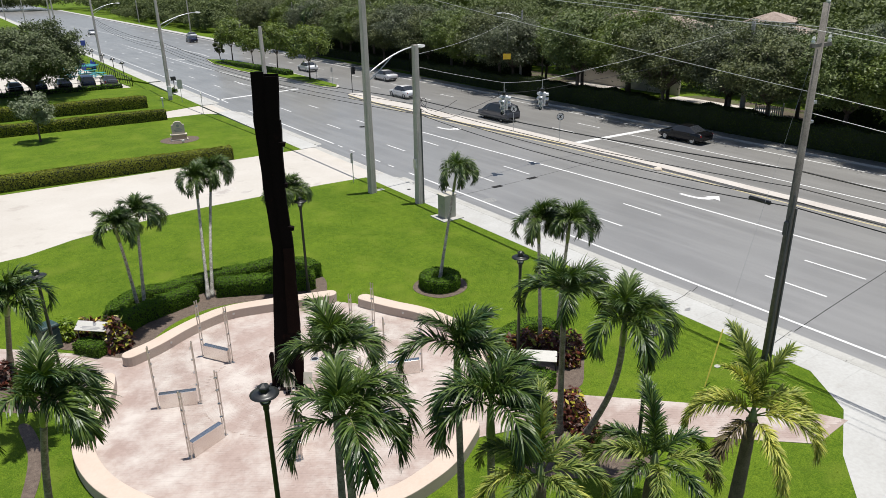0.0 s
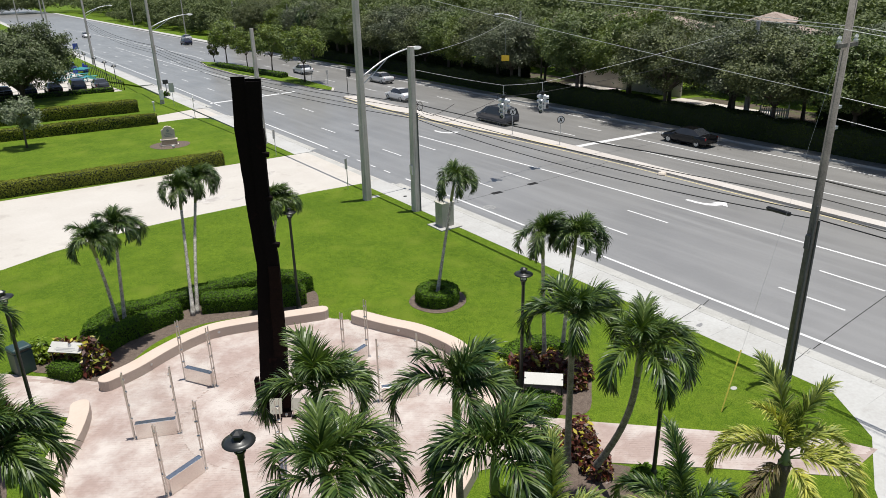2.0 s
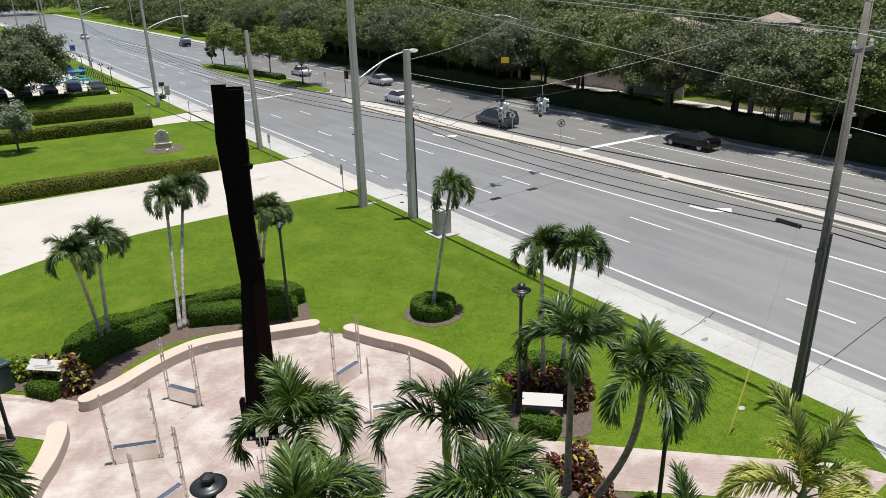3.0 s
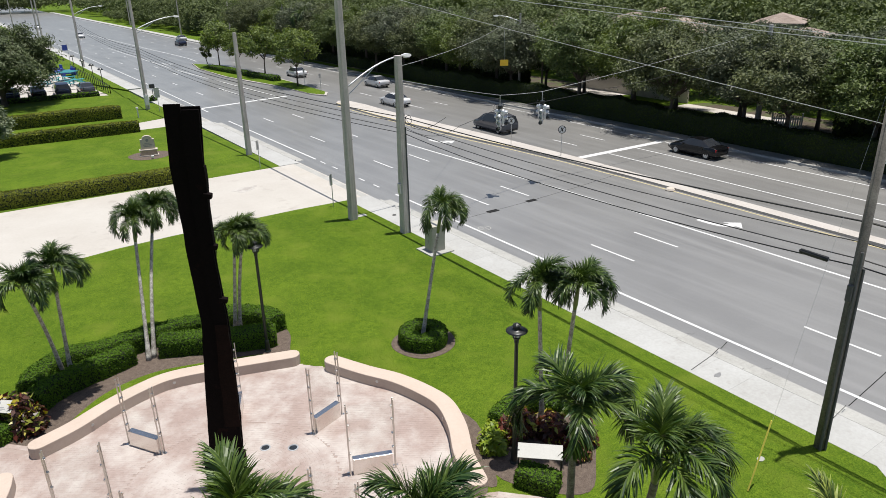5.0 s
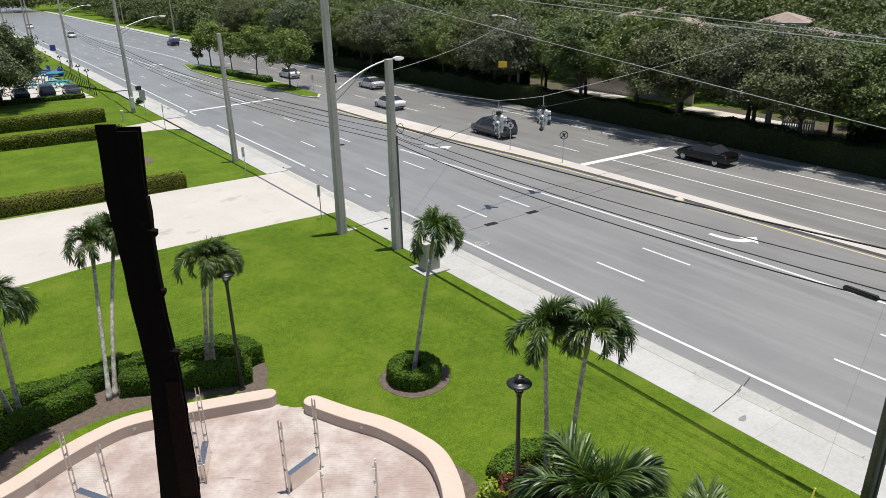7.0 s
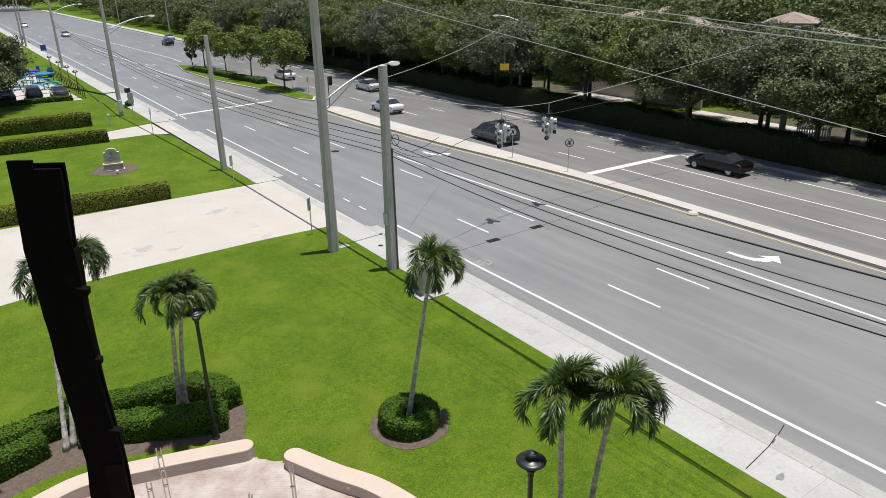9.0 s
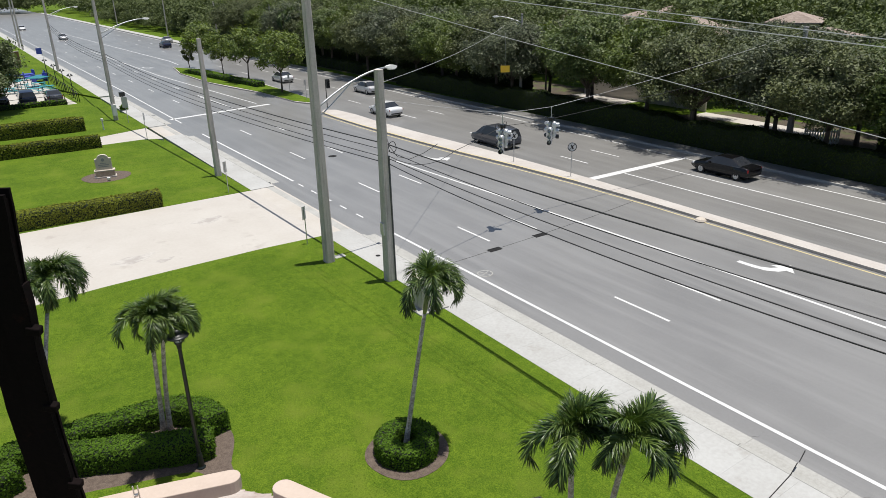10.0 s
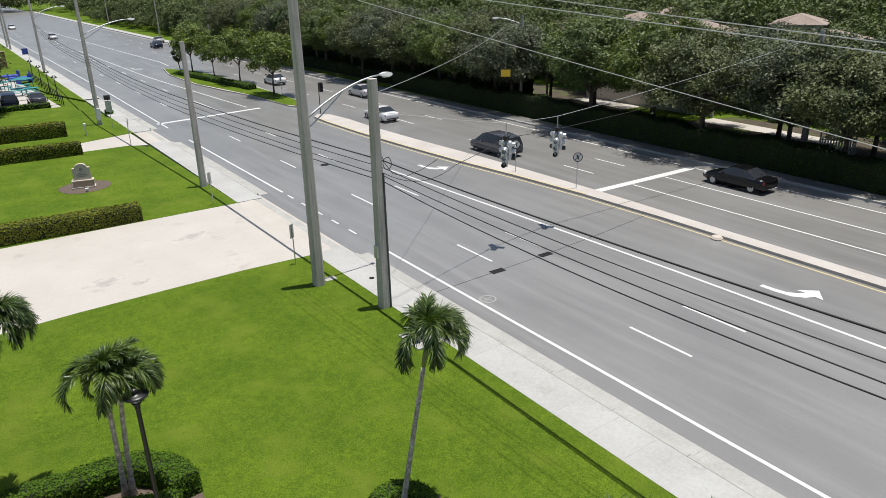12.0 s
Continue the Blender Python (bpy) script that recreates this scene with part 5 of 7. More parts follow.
arc = [(-0.62, 0.62), (-0.62, 1.5), (-0.45, 1.52)] + [(0.42 * math.cos(a), 1.56 + 0.26 * math.sin(a)) for a in np.linspace(math.pi, 0, 11)] + [(0.45, 1.52), (0.62, 1.5), (0.62, 0.62)]
bm = slab([(x, z) for x, z in arc], -0.16, 0.16)
bmesh.ops.transform(bm, matrix=pose(0, 0, 0, 90), verts=bm.verts)
face = part("tablet", bm, M["stone"], mo)
part("emblem", lathe([(0.13, 0), (0.13, 0.012)], 16), M["grey"], face, at=pose(0, -0.16, 1.42, 90))
for k, w in enumerate((0.5, 0.8, 0.7)):
    part("text_bar", boxed(-w / 2, w / 2, -0.172, -0.158, 1.12 - 0.13 * k, 1.17 - 0.13 * k), M["grey"], face)
plate("sign_mulch", ellipse(-17.87, 37.33, 1.75, 1.7, 32, 0, 0.02), 0.0, Z + 0.012, "mulch", "round mulch bed under the stone sign", "planting bed")
sp = thing("spotlight", (-17.95, 35.93, Z), 0, "small pale ground spotlight facing the stone sign", "spotlight")
part("stake", tubed([(0, 0, -0.02), (0, 0, 0.12)], 0.02, 6), M["galv"], sp)
part("head", boxed(-0.12, 0.12, -0.1, 0.1, 0.1, 0.26, bevel=0.03), M["white"], sp)

hedge("long_hedge", [(x, 27.2 - 0.055 * (x + 16.4)) for x in np.arange(-16.4, -53, -1.2)], 0.57, 1.05, 41, "ixora_leaf", 0.08, 480, label="long clipped green and bronze hedge beside the driveway")
hedge("long_hedge", [(x, 48.94 - 0.064 * (x + 16.1)) for x in np.arange(-16.1, -53, -1.2)], 0.53, 1.11, 42, "ixora_leaf", 0.10, 300, label="long clipped hedge beside the side path")
hedge("long_hedge", [(x, 58.23 - 0.066 * (x + 15.9)) for x in np.arange(-15.9, -53, -1.2)], 0.64, 1.38, 43, "ixora_leaf", 0.10, 300, label="long clipped hedge on the far lawn")
hedge("median_hedge", [(8.9 - 0.118 * (y - 75), y) for y in np.arange(74.0, 97, 1.2)], 0.6, 0.7, 44, "hedge_leaf", 0.14, 70, label="clipped hedge on the planted median")
hedge("verge_hedge", [(24.0 + 0.014 * y, y) for y in np.arange(-60, 64, 1.5)], 0.85, 2.05, 45, "verge_shade_leaf", 0.10, 170, wob=0.09, label="tall hedge along the far pavement with tree shade in its leaf colour")
hedge("verge_hedge", [(26.4, y) for y in np.arange(65.6, 117, 1.5)], 0.9, 1.5, 46, "verge_shade_leaf", 0.2, 40, label="hedge along the far pavement with tree shade in its leaf colour")


plate("lamp_bed", ellipse(-19.15, -18.12, 0.5, 0.45, 26, 0, 0.05), 0.0, Z + 0.012, "mulch", "small mulch ring round the lamp post", "planting bed")
BEDS.append(ellipse(-19.15, -18.12, 0.5, 0.45, 26, 0, 0.05))
shrub("shrub", (-19.3, -18.0), 0.42, 0.55, 88, "hedge_leaf", 900, 0.07, "small dark green shrub at the lamp post foot", "shrub", "bed shrubs")
shrub("shrub", (-18.95, -18.35), 0.3, 0.4, 89, "hedge_leaf", 600, 0.07, "small dark green shrub at the lamp post foot", "shrub", "bed shrubs")


# ---------- trees ----------
def leaf_tris(rng, pos, nrm, size, jitter=0.7, long=1.8):
    """Small pointed leaf blades, one triangle each."""
    v, f = leaf_quads(rng, pos, nrm, size, jitter, long)
    v = v.reshape(-1, 4, 3)
    half = (v[:, 1] - v[:, 3]) * 0.5
    out = np.stack([v[:, 0], v[:, 2] + half, v[:, 2] - half], 1).reshape(-1, 3)
    return out, np.arange(len(out)).reshape(-1, 3)


def tree_parts(seed, height, crown_r, trunk_h, n_leaf, leaf_size, r_trunk=0.2, blobs=16, base=None, stems=1, clump=0.085, fill=9):
    """Trunk with forking limbs, and a crown of many small sprays gathered about the limb ends, ragged with gaps."""
    rng = np.random.RandomState(seed)
    base = trunk_h if base is None else base
    bm = bmesh.new()
    fork = Vector((rng.uniform(-0.2, 0.2), rng.uniform(-0.2, 0.2), trunk_h))
    tube(bm, [(0, 0, -0.05), (fork.x * 0.3, fork.y * 0.5, trunk_h * 0.5), fork], [r_trunk * 1.35, r_trunk, r_trunk * 0.85], 9)
    cz, hz = (base + height) / 2, (height - base) / 2
    B = []
    for k in range(blobs):
        a = 2.4 * k + rng.uniform(-0.4, 0.4)
        w = 1 - 2 * (k + 0.5) / blobs
        q = rng.uniform(0.62, 0.86)
        h = math.sqrt(1 - w * w)
        B.append((crown_r * h * q * math.cos(a), crown_r * h * q * math.sin(a), cz + hz * w * q, crown_r * rng.uniform(0.2, 0.33)))
    B = np.array(B)
    for k in range(0, blobs, 2):
        x, y, z, r = B[k]
        tip = Vector((x, y, z))
        mid = fork.lerp(tip, 0.5) + Vector((rng.uniform(-0.3, 0.3), rng.uniform(-0.3, 0.3), 0.25))
        tube(bm, [fork - Vector((0, 0, 0.2)), mid, tip], [r_trunk * 0.6, r_trunk * 0.34, r_trunk * 0.08], 6)
    for k in range(stems - 1):
        tip = Vector((crown_r * 0.35 * math.cos(3 * k + 1), crown_r * 0.35 * math.sin(3 * k + 1), cz))
        tube(bm, [(0.2, 0.1, 0.1), tip * 0.5, tip], [r_trunk, r_trunk * 0.7, r_trunk * 0.2], 8)
    trunk_me = bm_mesh("trunk", bm, M["bark"], True)
    # small sprays over each bough
    C, R = [], []
    for x, y, z, r in B:
        m = max(4, int(fill * (r / (crown_r * 0.26)) ** 2))
        d = rng.normal(0, 1, (m, 3))
        d /= np.linalg.norm(d, axis=1, keepdims=True)
        C.append(np.array([x, y, z]) + d * np.array([r, r, r * 0.75]) * rng.uniform(0.7, 1.15, (m, 1)))
        R.append(crown_r * clump * rng.uniform(0.6, 1.5, m))
    C, R = np.concatenate(C), np.concatenate(R)
    w = R ** 2
    k = rng.choice(len(C), n_leaf, p=w / w.sum())
    d = rng.normal(0, 1, (n_leaf, 3)) * np.array([1, 1, 0.62])
    P = C[k] + d * R[k][:, None] * 0.8
    out = P - np.array([0, 0, cz])
    out /= np.linalg.norm(out, axis=1, keepdims=True) + 1e-6
    v, f = leaf_tris(rng, P, out * 0.5 + np.array([0, 0, 0.7]), leaf_size, 0.6, 1.9)
    return trunk_me, v, f


def make_tree_kind(seed, *a, leaf="oak", **k):
    trunk_me, v, f = tree_parts(seed, *a, **k)
    return trunk_me, mesh_of("crown", v, f, M[leaf])


def tree(kind, x, y, s=1.0, turn=0.0, label="", group="", z=Z):
    t = thing("tree", (x, y, z), turn, label, "tree", group)
    t.matrix_basis = pose(x, y, z, 0, 0, turn) @ Matrix.Diagonal((s, s, s, 1))
    part("trunk", kind[0], None, t)
    part("crown", kind[1], None, t)
    return t


OAKS = [make_tree_kind(100 + i, 9.0 + 0.3 * i, 5.2 + 0.2 * i, 3.0, 29000, 0.135, leaf=("oak", "blue_leaf", "oak", "oak_brown")[i], r_trunk=0.2, blobs=34, base=3.5) for i in range(4)]
OAKS_L = [make_tree_kind(110 + i, 8.8, 4.6, 3.0, 27000, 0.135, leaf="oak_light", r_trunk=0.2, blobs=32, base=3.5) for i in range(2)]
OAKS.append(make_tree_kind(115, 9.1, 4.8, 3.0, 27000, 0.135, leaf="far_green", r_trunk=0.2, blobs=32, base=3.5))
MED = [make_tree_kind(120 + i, 7.2, 2.9, 2.5, 4300, 0.17, leaf="med_leaf", r_trunk=0.09, blobs=15, base=2.6, clump=0.12, fill=6) for i in range(2)]
BIG = make_tree_kind(130, 9.8, 8.0, 1.6, 60000, 0.17, leaf="big_leaf", r_trunk=0.34, blobs=44, base=2.9, stems=3, clump=0.07)
SMALL = make_tree_kind(131, 3.3, 1.35, 1.3, 3000, 0.11, leaf="grey_leaf", r_trunk=0.06, blobs=12, clump=0.13, fill=6)
FIR = make_tree_kind(132, 3.9, 1.0, 0.8, 2600, 0.15, r_trunk=0.07, blobs=12, clump=0.14)

rt = random.Random(5)
y = -24.0
i = 0
while y < 138:
    k = OAKS_L[i % 2] if i % 5 == 3 else OAKS[i % 5]
    x = (24.8 if i % 2 else 26.4) + 0.0155 * y + rt.uniform(-0.4, 0.6)
    if min(abs(y - 37), abs(y - 102)) > 2.6:
        tree(k, x, y, rt.uniform(0.92, 1.08), rt.uniform(0, 360), "dense dark green broadleaf tree behind the tall hedge", "roadside trees")
    y += rt.uniform(4.6, 6.6)
    i += 1
y = 6.0
while y < 46:
    tree(OAKS[i % 5], 31.5 + rt.uniform(-0.8, 1.0), y, rt.uniform(0.85, 0.98), rt.uniform(0, 360), "dense dark green broadleaf tree behind the tall hedge", "roadside trees")
    y += rt.uniform(6.2, 7.6)
    i += 1
OAKS_FAR = [make_tree_kind(140 + i, 8.4, 4.5, 2.0, 9500, 0.2, leaf=l_, r_trunk=0.19, blobs=26) for i, l_ in enumerate(("oak", "oak_brown", "blue_leaf", "far_green"))]
y = -30.0
while y < 135:
    tree(rt.choice(OAKS_FAR), 42.0 + rt.uniform(-2.0, 2.5), y, rt.uniform(0.92, 1.08), rt.uniform(0, 360), "dense green broadleaf tree among the houses", "garden trees")
    y += rt.uniform(5.0, 7.0)
for k in range(48):
    tree(rt.choice(OAKS_FAR), rt.uniform(50, 92), -25 + 3.4 * k + rt.uniform(-1.5, 1.5), rt.uniform(0.5, 0.78), rt.uniform(0, 360), "green broadleaf garden tree between houses", "garden trees")
for x, y, s, k in ((8.56, 105.68, 1, FIR), (8.63, 98.9, 1.1, MED[0]), (9.73, 91.63, 0.85, MED[1]), (9.99, 81.24, 1.05, MED[1]), (9.3, 67.41, 1.12, MED[0])):
    tree(k, x, y, s, rt.uniform(0, 360), "young light green tree on the planted median", "median trees")
tree(BIG, -25.67, 76.57, 0.9, 40, "large spreading dark green tree before the car park")
tree(SMALL, -28.58, 44.89, 1.35, 0, "small round-headed grey-green tree on the lawn")

# Shrub rows added so the zone under the trees reads as shaded.
hedge("shade_undergrowth", [(29.5 + 0.6 * math.sin(q), q) for q in np.arange(-40, 4, 1.6)], 1.2, 2.9, 48, "verge_shade_leaf", 0.22, 45, label="shrubs added under the roadside trees, coloured dark for shade", category="shrubs")
hedge("shade_undergrowth", [(30.4 + 0.6 * math.sin(q), q) for q in np.arange(44, 138, 1.6)], 1.3, 2.7, 49, "verge_shade_leaf", 0.24, 40, label="shrubs added under the roadside trees, coloured dark for shade", category="shrubs")

# ---------- distant woods ----------
def woods(name, rects, n, size, seed, label):
    """Masses of far foliage: lumpy crowns side by side, as one sheet of leaves."""
    rng = np.random.RandomState(seed)
    Vs, Fs, o = [], [], 0
    for x0, x1, y0, y1, h0, h1, step in rects:
        for x in np.arange(x0, x1, step):
            for y in np.arange(y0, y1, step):
                cx, cy = x + rng.uniform(-0.4, 0.4) * step, y + rng.uniform(-0.4, 0.4) * step
                h, r = rng.uniform(h0, h1), step * rng.uniform(0.5, 0.75)
                m = 46
                d = rng.normal(0, 1, (m, 3))
                d[:, 2] = np.abs(d[:, 2]) - 0.6
                d /= np.linalg.norm(d, axis=1, keepdims=True)
                C = np.array([cx, cy, h * 0.55]) + d * np.array([r, r, h * 0.42]) * rng.uniform(0.7, 1.0, (m, 1))
                k = rng.randint(0, m, n)
                P = C[k] + rng.normal(0, 1, (n, 3)) * np.array([1, 1, 0.6]) * step * 0.075
                v, f = leaf_tris(rng, P, d[k] * 0.5 + np.array([0, 0, 0.6]), size * step / 7.0, 0.6, 1.8)
                Vs.append(v)
                Fs.append(f + o)
                o += len(v)
    me = mesh_of(name, np.concatenate(Vs), np.concatenate(Fs), M["woods"])
    solo(name, me, None, label=label, category="woods", kind="stuff")


woods("woods", [(34, 70, 135, 260, 7, 11, 8.0), (29.5, 31, 130, 300, 3.5, 6, 4.5), (98, 112, -40, 135, 6, 10, 9.0), (48, 96, 114, 135, 6, 9, 9.0)], 2400, 0.26, 7, "dense green trees filling the distance behind the houses")
woods("woods", [(-90, -34, 140, 300, 7, 11, 11.0), (40, 120, 262, 420, 8, 13, 15.0), (-120, -26, 302, 420, 8, 13, 14.0), (110, 190, -60, 260, 9, 13, 15.0), (-10, 24, 430, 470, 9, 12, 12.0), (-120, 190, 425, 470, 12, 16, 16.0)], 1700, 0.25, 8, "far tree line along the road to the horizon")

# ---------- poles, street lamps, wires ----------
def concrete_pole(x, y, h, r0, r1, label, lean=(0, 0), group="concrete poles"):
    t = thing("concrete_pole", (x, y, Z), 0, label, "pole", group)
    bm = bmesh.new()
    rings = []
    for s in np.linspace(0, 1, 9):
        r = r0 + (r1 - r0) * s
        q = [(1, 0.7), (0.7, 1), (-0.7, 1), (-1, 0.7), (-1, -0.7), (-0.7, -1), (0.7, -1), (1, -0.7)]
        rings.append([bm.verts.new((lean[0] * s + r * u, lean[1] * s + r * v, -0.05 + (h + 0.05) * s)) for u, v in q])
    for a, b in zip(rings, rings[1:]):
        for k in range(8):
            bm.faces.new((a[k], a[(k + 1) % 8], b[(k + 1) % 8], b[k]))
    bm.faces.new(rings[0][::-1])
    bm.faces.new(rings[-1])
    part("shaft", bm, M["pole"], t)
    return t


def lamp_arm(t, z, reach, rise, turn):
    """A curved arm with a cobra-head lamp, on a pole."""
    c, s = math.cos(radians(turn)), math.sin(radians(turn))
    pts = [(c * reach * u, s * reach * u, z + rise * (1 - (1 - u) ** 1.7)) for u in np.linspace(0, 1, 9)]
    arm = part("lamp_arm", tubed(pts, [0.06, 0.055, 0.05, 0.048, 0.046, 0.044, 0.042, 0.04, 0.038], 8), M["galv"], t, smooth=True)
    pts2 = [(c * reach * u * 0.55, s * reach * u * 0.55, z - 0.45 + (rise * 0.8 + 0.40) * u ** 1.1) for u in np.linspace(0, 1, 6)]
    part("brace", tubed(pts2, 0.03, 6), M["galv"], t)
    bm = bmesh.new()
    for u, w, h0, h1 in ((0, 0.05, -0.04, 0.04), (0.12, 0.12, -0.06, 0.07), (0.35, 0.17, -0.09, 0.10), (0.55, 0.15, -0.10, 0.08), (0.72, 0.06, -0.05, 0.03)):
        ring = [bm.verts.new((u, w * a, h1 if b > 0 else h0)) for a, b in ((-1, -1), (1, -1), (0.7, 1), (-0.7, 1))]
        if u:
            for k in range(4):
                bm.faces.new((prev[k], prev[(k + 1) % 4], ring[(k + 1) % 4], ring[k]))
        else:
            bm.faces.new(ring[::-1])
        prev = ring
    bm.faces.new(prev)
    head = part("lamp_head", bm, M["white"], t, "pale cobra lamp head", at=pose(*pts[-1], 0, 0, turn) @ pose(-0.05, 0, 0))
    part("lens", boxed(0.2, 0.55, -0.1, 0.1, -0.14, -0.08, bevel=0.02), M["lens_clear"], head)


pa = concrete_pole(-12, 11.23, 15.62, 0.25, 0.16, "tall square grey concrete pole with a street lamp arm")
lamp_arm(pa, 7.9, 4.2, 1.6, 4)
pb = concrete_pole(-10.72, 7.22, 10.03, 0.24, 0.17, "square grey concrete signal pole")
part("conduit", tubed([(0.2, -0.24, 0), (0.17, -0.21, 6.2)], 0.045, 8), M["conduit"], pb)
part("conduit", tubed([(0.29, -0.1, 0), (0.26, -0.08, 6.0)], 0.03, 8), M["conduit"], pb)
part("switch_box", boxed(-0.3, -0.2, -0.14, 0.14, 2.4, 3.0, bevel=0.01), M["galv"], pb)
ring_ = [(0.42 + 0.2 * math.cos(a), -0.15 + 0.02 * math.sin(3 * a), 6.55 + 0.26 * math.sin(a)) for a in np.linspace(0, 6.28 * 2.9, 60)]
part("cable_coil", tubed(ring_, 0.016, 5), M["wire"], pb, "coiled black spare cable")
part("cable_loop", tubed([(0.2, 0, 7.1), (0.3, -0.1, 6.6), (0.6, -0.25, 6.1), (1.1, -0.5, 5.95), (1.7, -0.8, 6.2), (2.3, -1.1, 6.6)], 0.014, 5), M["wire"], pb, "sagging black cable")
pc = concrete_pole(-10.96, 31.98, 10.03, 0.22, 0.13, "square grey concrete pole leaning slightly", (-0.05, -0.1))
pe = concrete_pole(-12.18, 61.97, 13.35, 0.22, 0.13, "tall concrete pole with a street lamp arm")
lamp_arm(pe, 8.9, 4.6, 1.3, 4)
part("cabinet", boxed(-0.3, 0.2, -0.4, -0.22, 0.5, 1.7, bevel=0.02), M["white"], pe, "white meter box on the pole")
pf = concrete_pole(-10.26, 117.09, 13.21, 0.22, 0.13, "tall concrete pole with a street lamp arm")
lamp_arm(pf, 8.9, 4.4, 1.3, 4)
for y in (171, 178, 242, 319):
    concrete_pole(-10.2, y, 12.0, 0.2, 0.13, "far grey roadside pole")
for y in (110, 142, 184, 247):
    concrete_pole(25.8, y, 9.5, 0.17, 0.1, "far grey roadside pole")
pl = concrete_pole(26.85, 40.49, 9.68, 0.14, 0.09, "slim grey lamp pole among the trees")
lamp_arm(pl, 8.7, 2.6, 0.7, 130)
pr = concrete_pole(28.78, 9.75, 9.49, 0.22, 0.15, "grey concrete pole among the trees")

# wooden power pole
up = thing("power_pole", (-10.93, -17.39, Z), 0, "weathered wooden power pole with cables and conduits", "power pole")
part("shaft", tubed([(0, 0, -0.05), (0.0, 0, 5), (0.02, 0.05, 12.9)], [0.155, 0.14, 0.11], 12), M["wood"], up, smooth=True)
for k, (dx, dy) in enumerate(((-0.14, -0.10), (0.01, -0.17), (0.15, -0.07))):
    part("conduit", tubed([(dx * 1.1, dy * 1.1, -0.03), (dx * 0.95, dy * 0.95, 6.6 - 0.5 * k)], 0.04, 8), M["conduit"], up)
part("crossarm", boxed(-0.6, 0.6, -0.05, 0.05, 11.55, 11.68, bevel=0.01), M["wood"], up)
for x, z in ((-0.5, 11.68), (0.5, 11.68), (0, 12.9)):
    part("insulator", lathe([(0.05, 0), (0.07, 0.05), (0.04, 0.1), (0.06, 0.15), (0.03, 0.22)], 10, (x, 0, z)), M["white"], up)
for z in (9.75, 9.1):
    part("clevis", boxed(0.1, 0.3, -0.06, 0.06, z - 0.05, z + 0.05, bevel=0.01), M["galv"], up)
part("splice_box", boxed(-0.24, -0.14, -0.08, 0.08, 5.1, 5.6, bevel=0.02), M["conduit"], up)
gw = thing("guy_wire", (-14.5, -17.25, Z), 0, "yellow plastic guard on a slanting guy wire", "guy wire")
part("guard", tubed([(0, 0, 0.02), (0.62, 0.0, 2.15)], 0.024, 8), M["guard"], gw)
part("cable", tubed([(0, 0, -0.02), (3.5, -0.1, 12.0)], 0.003, 5), M["galv"], gw)



def cable(name, a, b, sag, r, material, label, n=22):
    a, b = np.array(a, float), np.array(b, float)
    pts = [a + (b - a) * s - np.array([0, 0, 4 * sag * s * (1 - s)]) for s in np.linspace(0, 1, n)]
    o = pts[0]
    return solo(name, tubed([tuple(p - o) for p in pts], r, 5), M[material], tuple(o), label=label, category="cable")


BLK, LGT = "black overhead cable strung between poles", "thin pale overhead power line"
PU, PB, PC, PE, PF, PN = (-10.72, -17.39), (-10.5, 7.22), (-10.76, 31.9), (-11.92, 62.2), (-10.15, 117.0), (-10.6, -62.0)
for zu, zb, zc, ze, r, sg_ in ((7.52, 6.85, 6.1, 7.0, 0.028, 0.2), (6.92, 6.55, 5.75, 6.7, 0.017, 0.32), (6.42, 6.2, 5.4, 6.4, 0.019, 0.28), (6.2, 5.95, 5.05, 6.1, 0.021, 0.45)):
    cable("cable", (*PU, zu), (*PB, zb), sg_, r, "wire", BLK)
    cable("cable", (*PB, zb), (*PC, zc), 0.1, r, "wire", BLK)
    cable("cable", (*PC, zc), (*PE, ze), 0.3, r, "wire", BLK)
    cable("cable", (*PE, ze), (*PF, ze + 0.8), 0.6, r, "wire", BLK)
    cable("cable", (*PU, zu), (*PN, zu + 0.3), 0.4, r, "wire", BLK)
for dx, z, zz in ((-0.5, 12.25, 14.3), (0.5, 12.25, 14.5), (0, 13.4, 14.55)):
    cable("power_line", (-10.93 + dx, -17.39, z), (-12.0 + dx, 11.25, zz), 0.1, 0.011, "wire_light", LGT)
    cable("power_line", (-10.93 + dx, -17.39, z), (-10.93 + dx, -62, z - 2.5), 0.9, 0.011, "wire_light", LGT)
cable("power_line", (*PU, 10.2), (-11.87, 11.25, 13.85), 0.1, 0.0095, "wire_light", LGT)
cable("power_line", (*PU, 10.2), (*PN, 7.65), 0.7, 0.0095, "wire_light", LGT)
cable("power_line", (*PU, 9.53), (*PN, 7.24), 0.7, 0.0095, "wire_light", LGT)
spl = solo("splice_case", tubed([(0, -0.45, 0), (0, -0.4, 0), (0, 0.4, 0.02), (0, 0.45, 0.02)], [0.03, 0.08, 0.08, 0.03], 10), M["wire"], (-10.72, -16.05, 6.13), label="black cylindrical splice case hung on the cable", category="splice case")

# signal span from the near pole to the pole among the trees
S1, S2 = np.array([-1.46, 9.84, 6.04]), np.array([2.94, 10.57, 5.77])
for a, b, s in (((-10.62, 7.02, 8.88), tuple(S1 + (0, 0, 0.75)), 0.05), (tuple(S1 + (0, 0, 0.75)), tuple(S2 + (0, 0, 0.72)), 0.03), (tuple(S2 + (0, 0, 0.72)), (28.68, 9.76, 9.29), 0.2)):
    cable("span_wire", a, b, s, 0.011, "wire_light", "thin steel span wire holding the signals")
